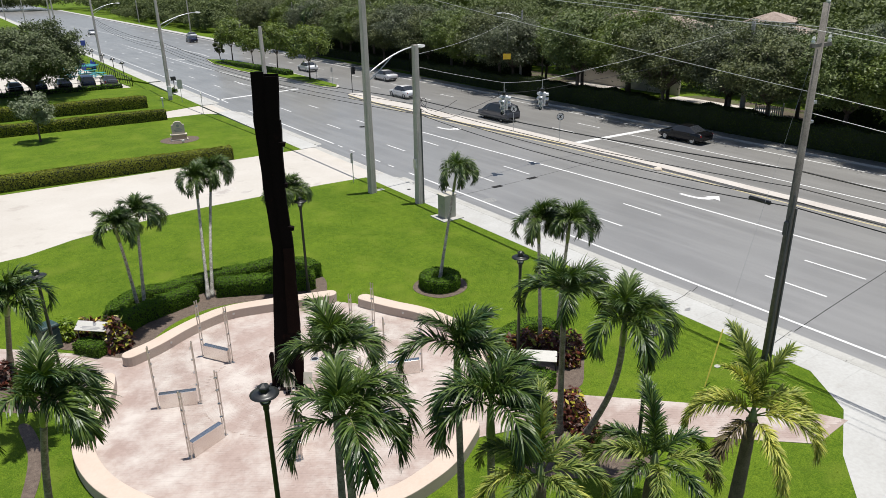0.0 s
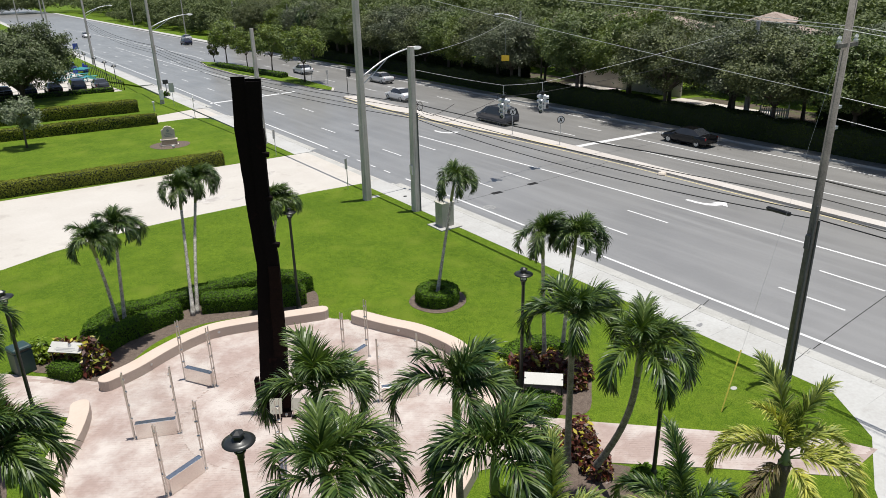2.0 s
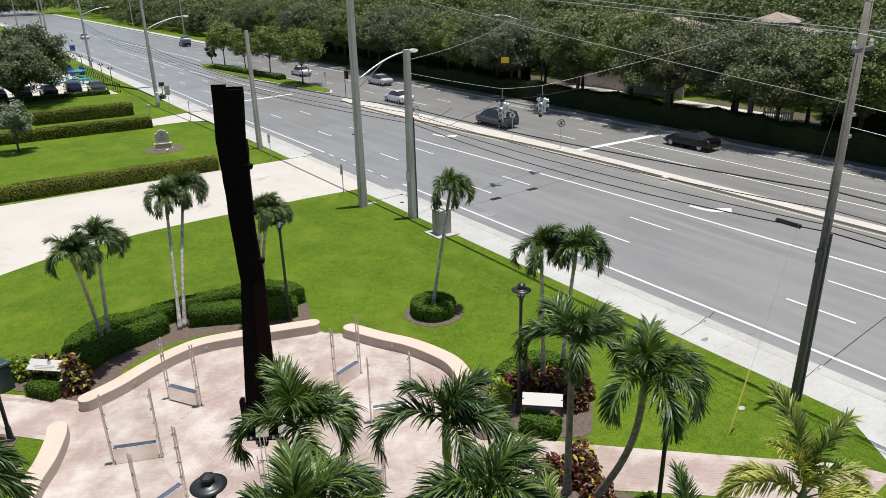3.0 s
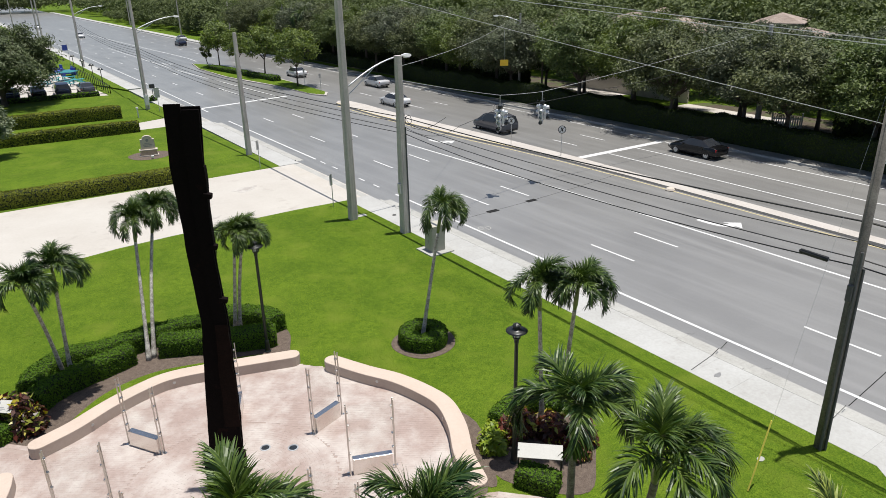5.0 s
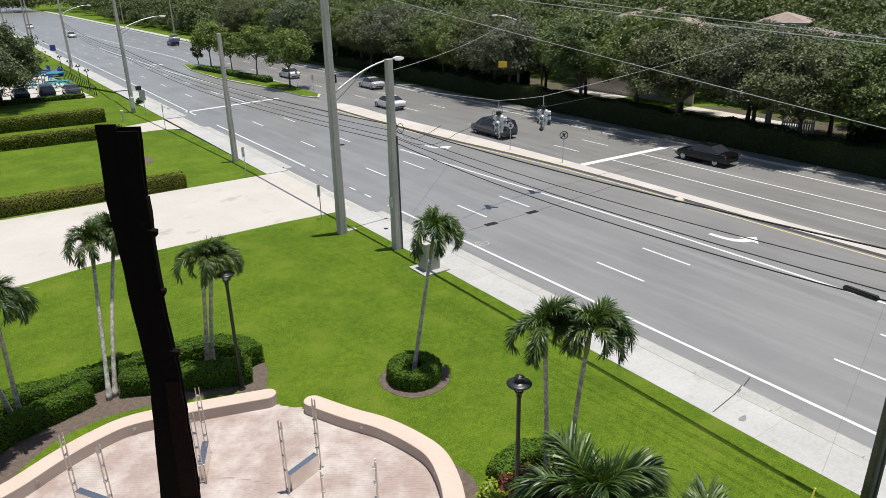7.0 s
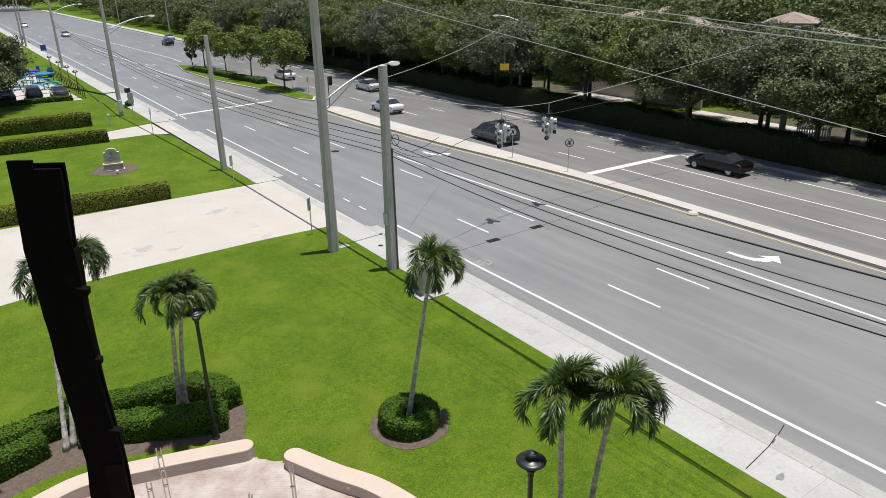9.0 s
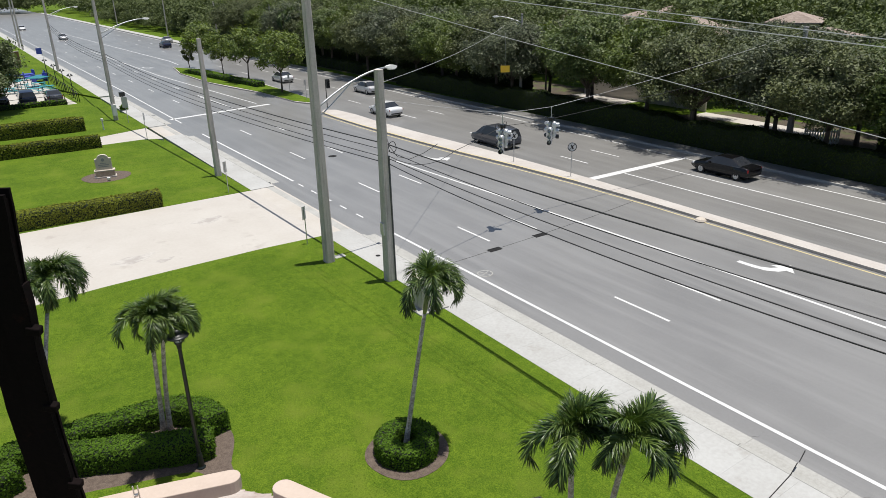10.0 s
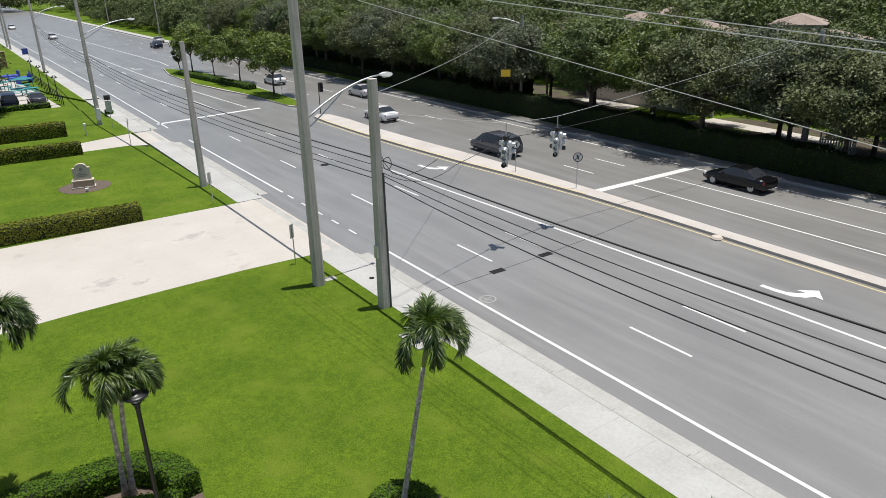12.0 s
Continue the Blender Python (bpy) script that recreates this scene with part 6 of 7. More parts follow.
for a, b, s in (((-10.52, 7.02, 6.33), (-5.58, 8.73, 5.49), 0.55), ((-5.58, 8.73, 5.49), tuple(S1), 0.05), (tuple(S1), tuple(S2), 0.03), (tuple(S2), (28.68, 9.76, 7.37), 0.15)):
    cable("signal_cable", a, b, s, 0.014, "wire", "dark cable feeding the traffic signals")
cable("span_wire", (-10.62, 7.02, 9.66), (29.09, 45.01, 8.85), 0.5, 0.011, "wire_light", "thin steel span wire over the road")


def signal(p, turn):
    t = thing("traffic_signal", tuple(p), turn, "hanging silver traffic signal cluster with dark visors", "traffic signal", "traffic signals")
    part("hanger", tubed([(0, 0, 0.75), (0, 0, -0.1)], 0.025, 6), M["alu"], t)
    part("disconnect_box", boxed(-0.16, 0.16, -0.13, 0.13, -0.14, 0.1, bevel=0.04), M["black"], t)
    for k, a in enumerate((21.47, 153.25, 286.12)):
        h = part("housing", lathe([(0.06, -1.22), (0.15, -1.19), (0.165, -1.0), (0.13, -0.86), (0.165, -0.8), (0.165, -0.62), (0.13, -0.5), (0.165, -0.44), (0.165, -0.26), (0.08, -0.16)], 10), M["alu"], t, at=pose(0, 0, 0.0 if k < 2 else -0.3, 0, 0, a) @ pose(0, -0.2, 0), smooth=True)
        for j in range(3):
            z = -0.35 - 0.36 * j
            part("visor", lathe([(0.125, 0.10), (0.13, 0.30), (0.115, 0.30), (0.11, 0.10)], 12, loop=True), M["alu"] if j < 2 else M["black"], h, at=pose(0, 0, z, 90, 0, 0))
    for sx in (-1, 1):
        ring = [(0.17 * math.cos(q), 0, 0.17 * math.sin(q)) for q in np.linspace(0, 6.2832, 15)]
        part("cable_coil", tubed(ring, 0.014, 5), M["wire"], t, at=pose(sx * 0.45, 0.1, 0.02))
    return t


signal(S1, 20)
signal(S2, 20)
# signal on the median nose
sg = thing("post_signal", (8.2, 52.08, Z), 0, "short post with a black traffic signal on the median nose", "traffic signal")
part("post", tubed([(0, 0, -0.02), (0, 0, 3.3)], 0.045, 8), M["black"], sg)
part("housing", boxed(-0.18, 0.18, -0.15, 0.15, 2.3, 3.3, bevel=0.03), M["black"], sg, at=pose(0.28, 0, 0))
for z in (2.5, 2.8, 3.1):
    part("visor", lathe([(0.12, 0.13), (0.125, 0.3), (0.11, 0.3), (0.1, 0.13)], 12, loop=True), M["black"], sg, at=pose(0.28, 0, z, 90))

ys = thing("hanging_sign", (16.27, 30.72, 5.72), 0, "small yellow sign hung from a span wire", "sign")
part("plate", boxed(-0.42, 0.42, -0.01, 0.01, -0.3, 0.3, bevel=0.004), M["yellow"], ys, at=pose(0, 0, 0, 0, 0, -34))
part("hanger", tubed([(0, 0, 0.3), (0, 0, 3.2)], 0.01, 5), M["galv"], ys)


# ---------- road signs ----------
def post_sign(name, x, y, h, w, ph, label, category="road sign", turn=-34, plate_mat="white", shape="box", group="", ring=False):
    t = thing(name, (x, y, Z), turn, label, category, group)
    part("post", tubed([(0, 0, -0.05), (0, 0, h)], 0.03, 8), M["galv"], t)
    if shape == "disc":
        bm = lathe([(w / 2, 0), (w / 2, 0.012)], 22)
        pl_ = part("plate", bm, M[plate_mat], t, at=pose(0, -0.04, h - w / 2, 90))
        if ring:
            part("ring", lathe([(w / 2, 0.013), (w / 2, 0.02), (w / 2 - 0.05, 0.02), (w / 2 - 0.05, 0.013)], 22, loop=True), M["black"], pl_)
            part("symbol", boxed(-0.05, 0.05, -0.17, 0.17, 0.013, 0.018), M["black"], pl_, at=pose(0, 0, 0, 0, 0, 25))
            part("bar", boxed(-0.025, 0.025, -0.27, 0.27, 0.02, 0.024), M["black"], pl_, at=pose(0, 0, 0, 0, 0, -45))
    elif shape == "oct":
        part("plate", lathe([(w / 2, 0), (w / 2, 0.012)], 8), M[plate_mat], t, at=pose(0, -0.04, h - w / 2, 90, 22.5))
    else:
        pl_ = part("plate", boxed(-w / 2, w / 2, -0.045, -0.033, h - ph, h, bevel=0.003), M[plate_mat], t)
    return t


post_sign("no_turn_sign", 9.21, 14.85, 2.5, 0.66, 0, "round no-turn sign on a dark post on the median", group="median signs", shape="disc", ring=True)
post_sign("no_turn_sign", 8.8, 20.69, 2.4, 0.66, 0, "round no-turn sign on a dark post on the median", group="median signs", shape="disc", ring=True)
for x, y, h, w, ph in ((-11.84, 14.27, 2.2, 0.32, 0.75), (-11.88, 27.06, 2.2, 0.32, 0.75), (-11.48, 59.38, 2.7, 0.6, 1.1), (10.11, 66.8, 2.3, 0.4, 0.5), (9.25, 59.84, 2.4, 0.5, 0.6)):
    post_sign("road_sign", x, y, h, w, ph, "grey-backed rectangular road sign on a thin post", turn=-150 if h < 2.5 else -30, plate_mat="cream", group="road signs")
post_sign("stop_sign", -11.99, 49.29, 2.5, 0.75, 0, "dull grey back of an eight-sided sign on a thin post", turn=70, plate_mat="galv", shape="oct")
bl = thing("path_light", (-14.35, 57.03, Z), 0, "short white bollard light at the lawn edge", "bollard light")
part("post", boxed(-0.06, 0.06, -0.06, 0.06, -0.02, 0.9, bevel=0.01), M["white"], bl)
part("cap", boxed(-0.12, 0.12, -0.12, 0.12, 0.9, 1.15, bevel=0.03), M["white"], bl)

mb = thing("mailbox_sign", (-10.07, 67.72, Z), 0, "small black sign box on a post among weeds", "sign")
part("post", tubed([(0, 0, -0.03), (0, 0, 1.6)], 0.04, 8), M["black"], mb)
part("box", boxed(-0.3, 0.3, -0.2, 0.2, 1.6, 2.1, bevel=0.02), M["black"], mb)
shrub("weed", (-10.07, 68.17), 0.5, 0.6, 97, "hedge_leaf", 200, 0.12, "scruffy green weeds by the post", "shrub")


# ---------- vehicles ----------
def car_shape(kind):
    """Sections along the length: x, sill, belt, roof, half width at belt, half width at roof."""
    if kind == "van":
        return 5.0, [(-2.5, 0.45, 0.85, 0.85, 0.80, 0.80), (-2.42, 0.30, 0.98, 1.02, 0.92, 0.80), (-2.2, 0.25, 1.02, 1.60, 0.97, 0.74), (-1.2, 0.25, 1.04, 1.74, 0.98, 0.74), (0.3, 0.25, 1.02, 1.72, 0.98, 0.72), (0.95, 0.25, 1.0, 1.55, 0.98, 0.68), (1.6, 0.25, 0.98, 1.0, 0.96, 0.80), (2.2, 0.28, 0.82, 0.84, 0.92, 0.78), (2.5, 0.42, 0.62, 0.64, 0.78, 0.70)]
    return 4.7, [(-2.35, 0.45, 0.78, 0.80, 0.76, 0.74), (-2.2, 0.28, 0.92, 0.96, 0.86, 0.76), (-1.6, 0.24, 0.95, 0.99, 0.90, 0.76), (-0.85, 0.22, 0.95, 1.40, 0.91, 0.64), (0.0, 0.22, 0.94, 1.45, 0.91, 0.63), (0.45, 0.22, 0.93, 1.38, 0.91, 0.62), (1.15, 0.22, 0.90, 0.93, 0.90, 0.74), (1.9, 0.25, 0.78, 0.80, 0.86, 0.74), (2.35, 0.40, 0.58, 0.60, 0.74, 0.66)]


def car_parts(kind, paint):
    L_, sec = car_shape(kind)
    body, glass = bmesh.new(), bmesh.new()
    rows_b = []
    for x, zs, zb, zr, wb, wr in sec:
        rows_b.append([(x, -wb * 0.94, zs), (x, -wb, (zs + zb) / 2), (x, -wb * 0.97, zb), (x, -wr, zr), (x, -wr * 0.6, zr + 0.035), (x, wr * 0.6, zr + 0.035), (x, wr, zr), (x, wb * 0.97, zb), (x, wb, (zs + zb) / 2), (x, wb * 0.94, zs)])
    V = [[body.verts.new(p) for p in r] for r in rows_b]
    for i, (a, b) in enumerate(zip(V, V[1:])):
        hi = max(sec[i][3] - sec[i][2], sec[i + 1][3] - sec[i + 1][2]) > 0.3
        both = min(sec[i][3] - sec[i][2], sec[i + 1][3] - sec[i + 1][2]) > 0.3
        for k in range(9):
            is_glass = hi and (k in (2, 6) or (not both and k in (3, 4, 5)))
            if is_glass:
                q = [glass.verts.new(v.co * 1.0) for v in (a[k], a[k + 1], b[k + 1], b[k])]
                glass.faces.new(q)
            else:
                body.faces.new((a[k], a[k + 1], b[k + 1], b[k]))
        body.faces.new((a[9], a[0], b[0], b[9]))
    body.faces.new(V[0][::-1])
    body.faces.new(V[-1])
    return L_, bm_mesh("body", body, paint, True), bm_mesh("window_glass", glass, M["house_glass"])


TYRE = bm_mesh("tyre", lathe([(0.22, -0.1), (0.31, -0.1), (0.325, -0.07), (0.325, 0.07), (0.31, 0.1), (0.22, 0.1)], 20, loop=True), M["tyre"])
RIM = bm_mesh("rim", lathe([(0.22, -0.06), (0.21, 0.08), (0.08, 0.06), (0.05, 0.085)], 14), M["rim"])


def car(x, y, turn, kind, paint, label, group=""):
    t = thing("car", (x, y, 0.0 if x > KERB else Z - 0.012), turn, label, "car", group)
    L_, b, g = car_parts(kind, M[paint])
    bo = part("body", b, None, t)
    part("window_glass", g, None, bo, "dark window glass")
    for sx in (-0.3 * L_, 0.31 * L_):
        for sy in (-1, 1):
            w = part("wheel", TYRE, None, t, at=pose(sx, sy * 0.80, 0.325, 90 if sy < 0 else -90))
            part("rim", RIM, None, w)
    h = car_shape(kind)[1]
    for sy in (-1, 1):
        part("tail_light", boxed(-L_ / 2 + 0.06, -L_ / 2 + 0.16, sy * 0.72 - 0.12, sy * 0.72 + 0.12, 0.68, 0.88, bevel=0.02), M["lens_red"], t)
        part("headlight", boxed(L_ / 2 - 0.32, L_ / 2 - 0.1, sy * 0.68 - 0.12, sy * 0.68 + 0.12, 0.56, 0.70, bevel=0.03), M["lens_clear"], t)
        part("mirror", boxed(0.62, 0.78, sy * 0.98 - 0.08, sy * 0.98 + 0.08, 0.92, 1.04, bevel=0.02), b.materials[0], t)
    part("bumper", boxed(-L_ / 2 + 0.0, -L_ / 2 + 0.1, -0.7, 0.7, 0.36, 0.52, bevel=0.03), M["black"], t)
    return t


car(18.4, 8.47, 90, "sedan", "blackcar", "black saloon car driving on the far carriageway", "cars on the road")
car(11.87, 26.73, 90, "van", "greyvan", "dark grey people carrier on the far carriageway", "cars on the road")
car(11.9, 45.49, 90, "sedan", "whitecar", "white saloon car on the far carriageway", "cars on the road")
car(17.96, 60.33, 90, "sedan", "silver", "silver saloon car in tree shade", "cars on the road")
car(13.87, 78.13, 90, "sedan", "whitecar", "white saloon car beyond the planted median", "cars on the road")
car(16.25, 150.33, 90, "sedan", "darkblue", "dark blue saloon car far along the road", "cars on the road")
car(20.33, 164.35, 90, "sedan", "silver", "silver saloon car far along the road", "cars on the road")
car(2.25, 199.75, -90, "sedan", "silver", "silver saloon car coming along the road", "cars on the road")
car(-1.71, 258.89, -90, "sedan", "whitecar", "white saloon car far along the road", "cars on the road")
rc = random.Random(9)
for k in range(9):
    car(-15.6 - 2.95 * k, 81.6 + 0.24 * k, 90 + rc.uniform(-3, 3), "van" if k == 1 else "sedan", rc.choice(["blackcar", "darkblue", "greyvan", "darkblue", "steelblue"]), "dark car parked nose-in at the car park", "parked cars")

# fence along the car park and play yard
fence = thing("fence", (-13.2, 77.96, Z), 0, "black metal fence round the car park", "fence")
part("rail", boxed(-38, 0.1, -0.02, 0.02, 1.05, 1.1), M["black"], fence)
part("rail", boxed(-38, 0.1, -0.02, 0.02, 0.15, 0.2), M["black"], fence)
for k in range(24):
    part("post", boxed(-1.6 * k - 0.04, -1.6 * k + 0.04, -0.04, 0.04, -0.02, 1.25), M["black"], fence)
part("side_rail", boxed(-0.02, 0.02, 0, 32, 1.05, 1.1), M["black"], fence)
for k in range(21):
    part("post", boxed(-0.04, 0.04, 1.6 * k - 0.04, 1.6 * k + 0.04, -0.02, 1.25), M["black"], fence)
hedge("low_hedge", [(x, 77.5 - 0.065 * (x + 14.7)) for x in np.arange(-14.7, -53, -1.5)], 0.3, 0.6, 47, "hedge_leaf", 0.16, 50, label="low dark hedge before the car park fence")
for x, y in ((-15.4, 98.31), (-18.61, 96.29), (-19.24, 104.5)):
    pt = thing("picnic_canopy", (x, y, Z), 8, "small dark teal canopy on four posts", "canopy", "canopies")
    for a in (-1.1, 1.1):
        for b in (-1.1, 1.1):
            part("post", tubed([(a, b, -0.02), (a, b, 1.3)], 0.05, 6), M["teal"], pt)
    part("roof", lathe([(1.7, 1.25), (1.7, 1.3), (0.15, 1.6)], 4), M["teal"], pt)
for k, y in enumerate((84.3, 91.2, 99.2, 108.6)):
    lb = thing("yard_lamp", (-12.9, y, Z), 0, "short dark post lamp with a round hood", "lamp post", "yard lamps")
    part("post", tubed([(0, 0, -0.02), (0, 0, 2.6)], 0.05, 8), M["black"], lb)
    part("hood", lathe([(0.1, 2.55), (0.38, 2.62), (0.36, 2.7), (0.12, 2.9)], 14), M["black"], lb)
for k, (x, y, tr) in enumerate(((-15.02, 91.92, 5.43), (-16.83, 90.58, 13.04), (-15.49, 96.58, 0), (-17.63, 96.2, 8.72), (-19.54, 92.9, 4.35))):
    pt = thing("picnic_table", (x, y, Z), tr, "teal painted picnic table with two benches", "picnic table", "picnic tables")
    part("tabletop", boxed(-0.9, 0.9, -0.38, 0.38, 0.70, 0.76, bevel=0.015), M["teal_light"], pt)
    for sd in (-0.72, 0.72):
        part("bench", boxed(-0.9, 0.9, sd - 0.14, sd + 0.14, 0.42, 0.46, bevel=0.012), M["teal_light"], pt)
    for q in (-0.6, 0.6):
        part("leg", boxed(q - 0.04, q + 0.04, -0.75, 0.75, 0.36, 0.42), M["teal"], pt)
        part("leg", boxed(q - 0.05, q + 0.05, -0.06, 0.06, -0.02, 0.7), M["teal"], pt)
for k, (x, y, w) in enumerate(((-14.83, 107.81, 2.84), (-16.27, 111.24, 3.5), (-14.48, 104.62, 1.74))):
    bx = thing("play_block", (x, y, Z), 10 * k, "dark blue play equipment in the yard", "play equipment", "play yard")
    part("deck", boxed(-w / 2, w / 2, -0.7, 0.7, 0.35, 0.6, bevel=0.03), M["blue"], bx)
    for q in (-1, 1):
        part("side_panel", boxed(q * w / 2 - 0.06, q * w / 2 + 0.06, -0.7, 0.7, -0.02, 1.2, bevel=0.02), M["blue"], bx)
tb = thing("brick_pillar_wall", (-15.36, 131.37, Z), 0, "terracotta wall with a green and yellow board on top", "wall")
part("body", boxed(-3.4, 1.0, -0.2, 0.2, -0.05, 2.6, bevel=0.03), M["terracotta"], tb)
part("cap", boxed(-3.5, 1.1, -0.28, 0.28, 2.6, 2.72, bevel=0.02), M["stone"], tb)
part("board", boxed(-2.2, 0.6, -0.27, -0.21, 1.5, 2.4, bevel=0.01), M["lime_board"], tb)
fl = thing("banner", (-11.38, 123.74, Z), 0, "blue feather banner on a thin pole", "banner")
part("pole", tubed([(0, 0, -0.02), (0, 0, 3.6)], 0.03, 6), M["galv"], fl)
part("cloth", boxed(-0.9, -0.02, -0.01, 0.01, 2.5, 3.5, bevel=0.004), M["blue"], fl)


# ---------- houses behind the trees ----------
def house(x, y, w, d, h, turn, label):
    t = thing("house", (x, y, Z), turn, label, "house", "houses")
    wl = part("wall", boxed(-w / 2, w / 2, -d / 2, d / 2, -0.1, h, bevel=0.02), M["house"], t)
    bm = bmesh.new()
    e, rise = 0.6, d * 0.22
    lo = [bm.verts.new(p) for p in ((-w / 2 - e, -d / 2 - e, h), (w / 2 + e, -d / 2 - e, h), (w / 2 + e, d / 2 + e, h), (-w / 2 - e, d / 2 + e, h))]
    up_ = [bm.verts.new((v.co.x, v.co.y, h + 0.18)) for v in lo]
    r0, r1 = bm.verts.new((-w / 2 + d / 2, 0, h + rise)), bm.verts.new((w / 2 - d / 2, 0, h + rise))
    bm.faces.new(lo[::-1])
    for k in range(4):
        bm.faces.new((lo[k], lo[(k + 1) % 4], up_[(k + 1) % 4], up_[k]))
    bm.faces.new((up_[0], up_[1], r1, r0))
    bm.faces.new((up_[1], up_[2], r1))
    bm.faces.new((up_[2], up_[3], r0, r1))
    bm.faces.new((up_[3], up_[0], r0))
    rf = part("roof", bm, M["tile"], t, "clay tile hip roof")
    # courses of tile as raised rolls on the slopes
    n = 16
    for k in range(n):
        f = (k + 0.5) / n
        zz = h + 0.19 + (rise - 0.18) * f
        hw, hy = (w / 2 + e) - (d / 2 + e) * f * 0.98, (d / 2 + e) * (1 - f)
        cm = bmesh.new()
        tube(cm, [(-hw, -hy, zz), (hw, -hy, zz), (hw, hy, zz), (-hw, hy, zz), (-hw, -hy, zz)], 0.02, 5)
        part("tile_course", cm, M["tile"], rf)
    for k in range(3):
        yy = -d / 2 + d * (k + 0.5) / 3
        wi = part("window", boxed(-w / 2 - 0.04, -w / 2 + 0.02, yy - 0.6, yy + 0.6, 1.0, 2.3), M["white"], t)
        part("pane", boxed(-w / 2 - 0.05, -w / 2 - 0.042, yy - 0.52, yy + 0.52, 1.08, 2.22), M["house_glass"], wi)
    for k in range(3):
        xx = -w / 2 + w * (k + 0.5) / 3
        wi = part("window", boxed(xx - 0.6, xx + 0.6, -d / 2 - 0.04, -d / 2 + 0.02, 1.0, 2.3), M["white"], t)
        part("pane", boxed(xx - 0.52, xx + 0.52, -d / 2 - 0.05, -d / 2 - 0.042, 1.08, 2.22), M["house_glass"], wi)
    return t


HL = "cream house with a pinkish clay tile roof behind trees"
for x, y, w, d, h, tr in ((58.84, 15.73, 10, 8, 3.3, 5), (68.47, 49.42, 14, 11, 4.5, -8), (51.84, 61.59, 14, 11, 3.2, 4), (90.14, 76.65, 9, 7, 4.7, 0), (51.47, -11.72, 15, 11, 2.9, 0), (52.63, 87.5, 15, 11, 3.2, 6), (94.91, 47.22, 10, 7.5, 5.0, 24), (78.86, 33.94, 8, 6, 4.2, -12), (104.98, 80.64, 9, 7, 5.0, 15)):
    house(x, y, w, d, h, tr, HL)
gw_ = solo("garden_wall", boxed(-0.12, 0.12, 15, 32, -0.1, 2.6, bevel=0.02), M["house"], (37.25, 8.46, Z), label="cream garden wall behind the trees", category="garden wall")
plate("garden_path", [(34.25, 10.58), (36.35, 10.51), (37.01, 23.22), (34.71, 23.32)], 0.0, Z + 0.012, "apron", "sunlit pale garden path", "path")
plate("garden_path", [(34.21, 32.14), (37.11, 31.99), (37.58, 40.31), (34.87, 40.46)], 0.0, Z + 0.012, "drive", "sunlit pale garden path", "path")


gg = thing("garden_gate", (31.24, 8.35, Z), -50, "white painted picket gate behind the hedge", "gate")
for z in (0.25, 1.15):
    part("rail", boxed(-1.2, 1.2, -0.03, 0.03, z, z + 0.12, bevel=0.01), M["white"], gg)
for k in range(2):
    part("post", boxed(-1.32 + 2.52 * k, -1.2 + 2.52 * k, -0.07, 0.07, -0.05, 1.75, bevel=0.02), M["white"], gg)
for k in range(12):
    part("picket", boxed(-1.1 + 0.2 * k - 0.06, -1.1 + 0.2 * k + 0.06, -0.055, -0.031, 0.1, 1.4 + 0.12 * math.sin(math.pi * k / 11), bevel=0.01), M["white"], gg)

# ---------- grass blades ----------
rg = np.random.RandomState(12)
gx, gy = rg.uniform(-36, WALK_IN - 0.05, 190000), rg.uniform(-23, 14.5, 190000)
edge_y = np.interp(-gx, [-p[0] for p in drive_edge], [p[1] for p in drive_edge])
keep = (gy < edge_y - 0.05) & ~inside(plaza_poly, gx, gy) & ~inside(path_r, gx, gy) & ~inside(path_l, gx, gy)
keep &= ~inside([tuple(p) for p in smooth_line(bed_a, 4, True)], gx, gy) & (np.hypot(gx + 17.1, gy + 4.1) > 1.3) & ~inside(CORNER, gx, gy)
for bed in BEDS:
    keep &= ~inside(bed, gx, gy)
gp = np.stack([gx[keep], gy[keep], np.full(keep.sum(), Z + 0.008)], 1)
gv, gf = leaf_quads(rg, gp, np.tile([0.0, 0.0, 1.0], (len(gp), 1)), 0.013, 0.55, 4.0)
gv[:, 2] = np.maximum(gv[:, 2], Z - 0.02)
solo("grass", mesh_of("grass", gv, gf, M["blades"]), None, label="short mown grass blades over the lawn", category="grass", kind="stuff")


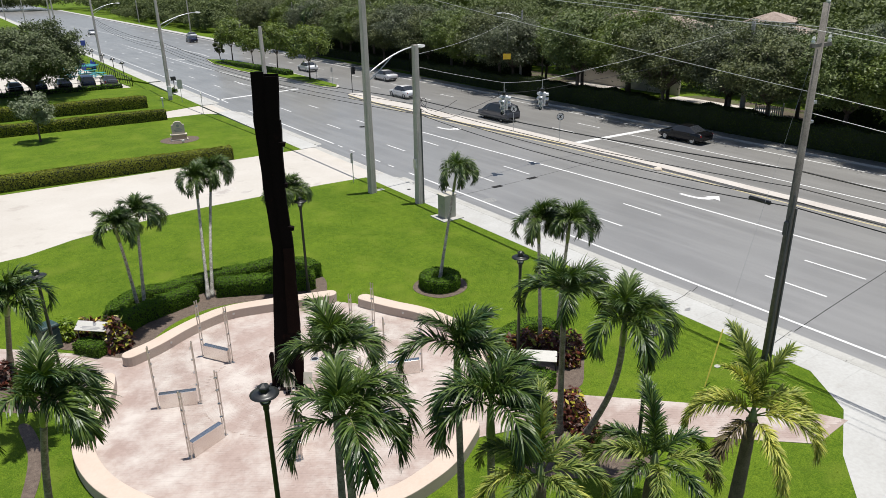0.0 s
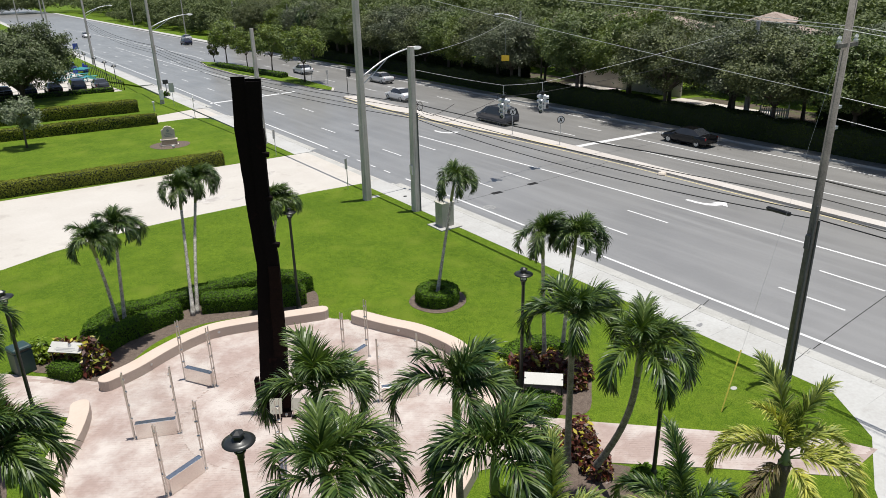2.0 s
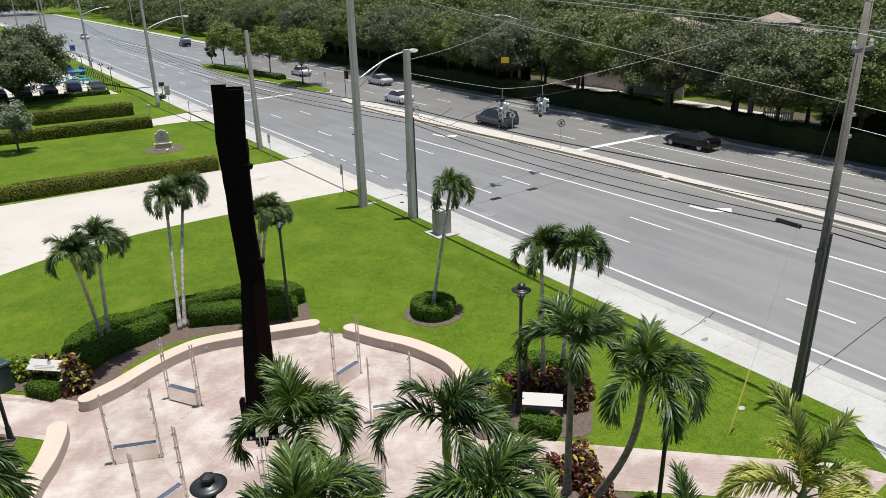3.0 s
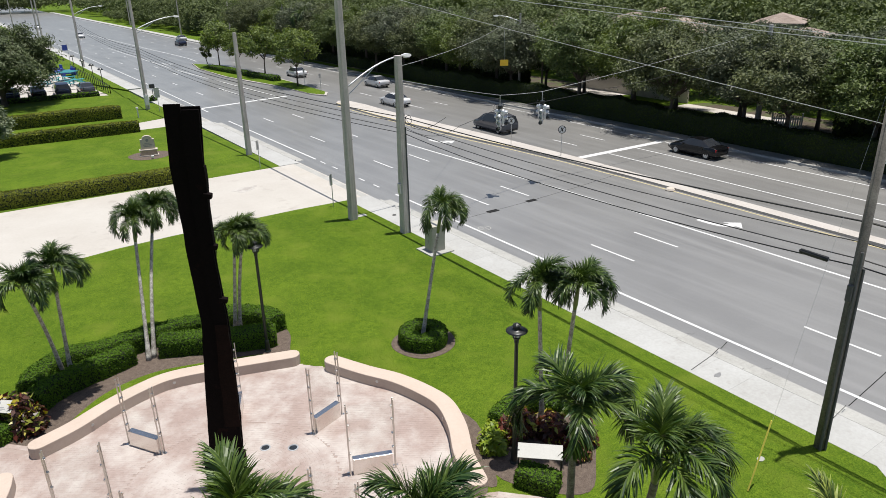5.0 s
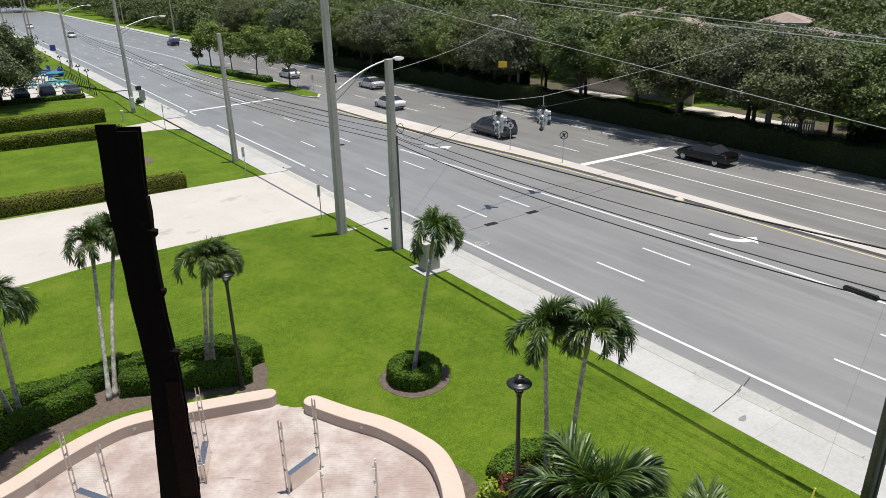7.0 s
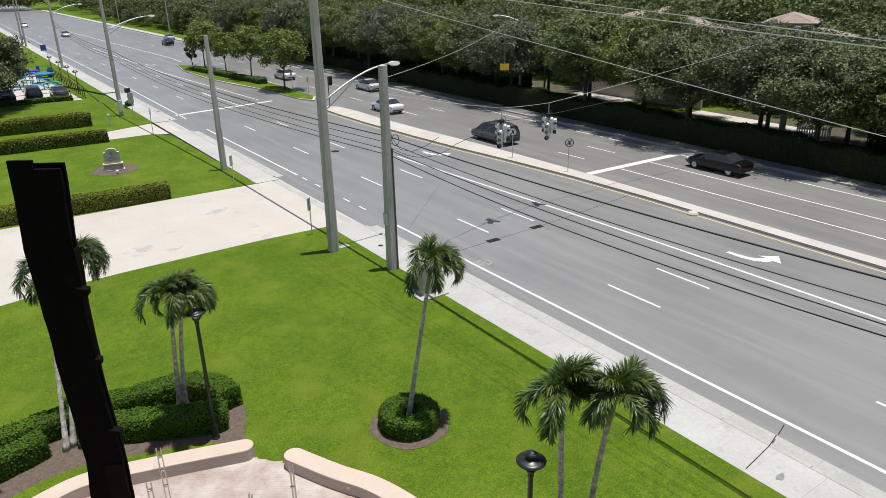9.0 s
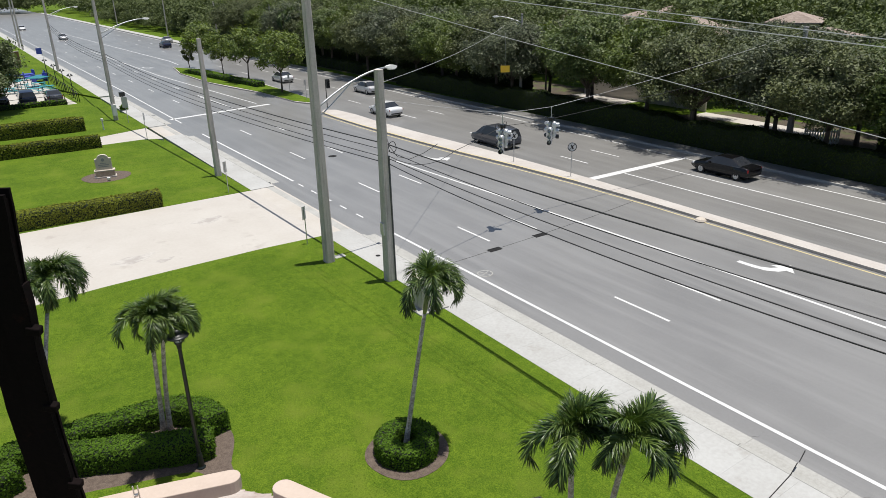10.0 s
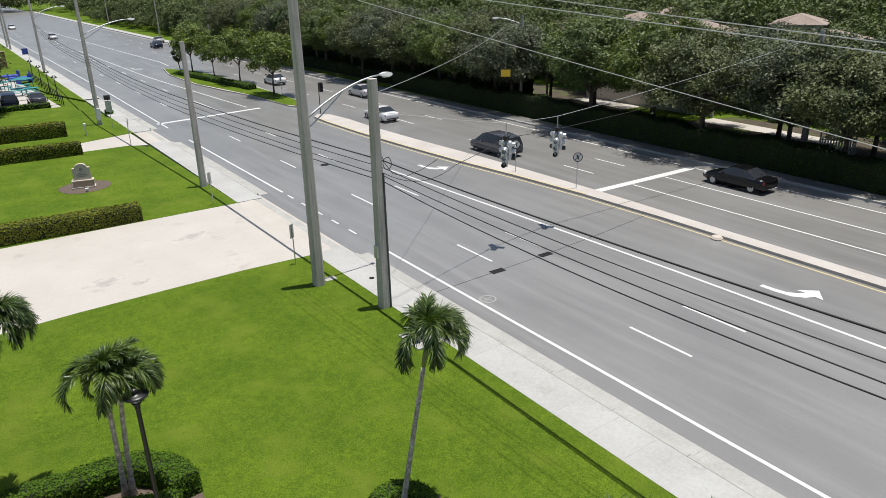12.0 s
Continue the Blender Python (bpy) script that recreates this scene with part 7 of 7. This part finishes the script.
# ---------- pavers ----------
def paver_layout():
    """Centres, turns and lengths of all pavers: rings round the column, running bond beyond."""
    out = []
    R0, LW, WW = 2.95, 0.204, 0.104
    r = 0.9
    while r < R0:
        n = int(2 * math.pi * r / LW)
        off = random.random() * 6.28
        for k in range(n):
            a = off + 2 * math.pi * k / n
            out.append((CX + r * math.cos(a), CY + r * math.sin(a), a + math.pi / 2, 2 * math.pi * r / n))
        r += WW
    n = int(2 * math.pi * (R0 + 0.07) / WW)
    for k in range(n):                      # border course, laid on end
        a = 2 * math.pi * k / n
        out.append((CX + (R0 + 0.06) * math.cos(a), CY + (R0 + 0.06) * math.sin(a), a, LW))
    th = radians(-34)
    c, s = math.cos(th), math.sin(th)
    U, V_ = np.meshgrid(np.arange(-90, 120), np.arange(-110, 120))
    u = (U + 0.5 * (V_ % 2)) * LW
    v = V_ * WW
    x, y = CX + u * c - v * s, CY + u * s + v * c
    rr = np.hypot(x - CX, y - CY)
    def field(poly):
        P = [np.array(p) for p in poly]
        good = inside(poly, x, y)
        for p, q in zip(P, P[1:] + P[:1]):
            d = (q - p) / np.linalg.norm(q - p)
            along = np.clip((x - p[0]) * d[0] + (y - p[1]) * d[1], 0, np.linalg.norm(q - p))
            good &= np.hypot(x - p[0] - along * d[0], y - p[1] - along * d[1]) > 0.17
        return good

    for poly, k0, k1 in ((path_r, 0, 4), (path_r, 5, 9), (path_l, 0, 3), (path_l, 4, 8)):
        for p, q in zip(poly[k0:k1], poly[k0 + 1:k1 + 1]):
            p, q = np.array(p), np.array(q)
            d = (q - p) / np.linalg.norm(q - p)
            nin = np.array([d[1], -d[0]])
            a = math.atan2(d[1], d[0])
            for k in range(int(np.linalg.norm(q - p) / LW)):
                for row in (0, 1):
                    c_ = p + d * LW * (k + 0.5) + nin * (0.052 + 0.104 * row)
                    if not inside(plaza_poly, c_[0], c_[1]):
                        out.append((c_[0], c_[1], a, LW))
    ok = (inside(plaza_poly, x, y) & (rr > R0 + 0.18)) | ((field(path_r) | field(path_l)) & ~inside(plaza_poly, x, y))
    out += [(a, b, th, LW) for a, b in zip(x[ok], y[ok])]
    return out


def paver_box(l, w=0.104):
    h, j = Z + 0.020, 0.0006
    b = 0.001
    a0, b0 = l / 2 - j, w / 2 - j
    a1, b1 = a0 - b, b0 - b
    v = [(-a0, -b0, 0.02), (a0, -b0, 0.02), (a0, b0, 0.02), (-a0, b0, 0.02), (-a0, -b0, h - b), (a0, -b0, h - b), (a0, b0, h - b), (-a0, b0, h - b), (-a1, -b1, h), (a1, -b1, h), (a1, b1, h), (-a1, b1, h)]
    f = [(8, 9, 10, 11)] + [(k, (k + 1) % 4, 4 + (k + 1) % 4, 4 + k) for k in range(4)] + [(4 + k, 4 + (k + 1) % 4, 8 + (k + 1) % 4, 8 + k) for k in range(4)]
    return np.array(v), np.array(f)


random.seed(4)
lay = paver_layout()
near_p = sorted([p for p in lay if abs(p[3] - 0.204) < 1e-6 and p[2] < 0], key=lambda p: math.hypot(p[0] + 20.9, p[1] + 7.6))[:300]
near_set = set(near_p)
pv, pf = paver_box(0.204)
one = mesh_of("paver", pv, pf, M["paver_piece"])
for x, y, a, l in near_p:
    part("paver", one, None, plaza, at=Matrix.Translation((x, y, random.uniform(-0.0006, 0.0006))) @ Matrix.Rotation(a + random.uniform(-0.015, 0.015), 4, "Z"))
AV, AF, o = [], [], 0
for p in lay:
    if p in near_set:
        continue
    x, y, a, l = p
    v, f = paver_box(l)
    a += random.uniform(-0.015, 0.015)
    c, s = math.cos(a), math.sin(a)
    q = np.stack([x + v[:, 0] * c - v[:, 1] * s, y + v[:, 0] * s + v[:, 1] * c, v[:, 2] + random.uniform(-0.0006, 0.0006)], 1)
    AV.append(q)
    AF.append(f + o)
    o += len(v)
pm = mesh_of("pavers", np.concatenate(AV), np.concatenate(AF), M["paver"])
tagged(part("pavers", pm, None, plaza, "pinkish tan clay pavers with pale bloom"), kind="stuff")
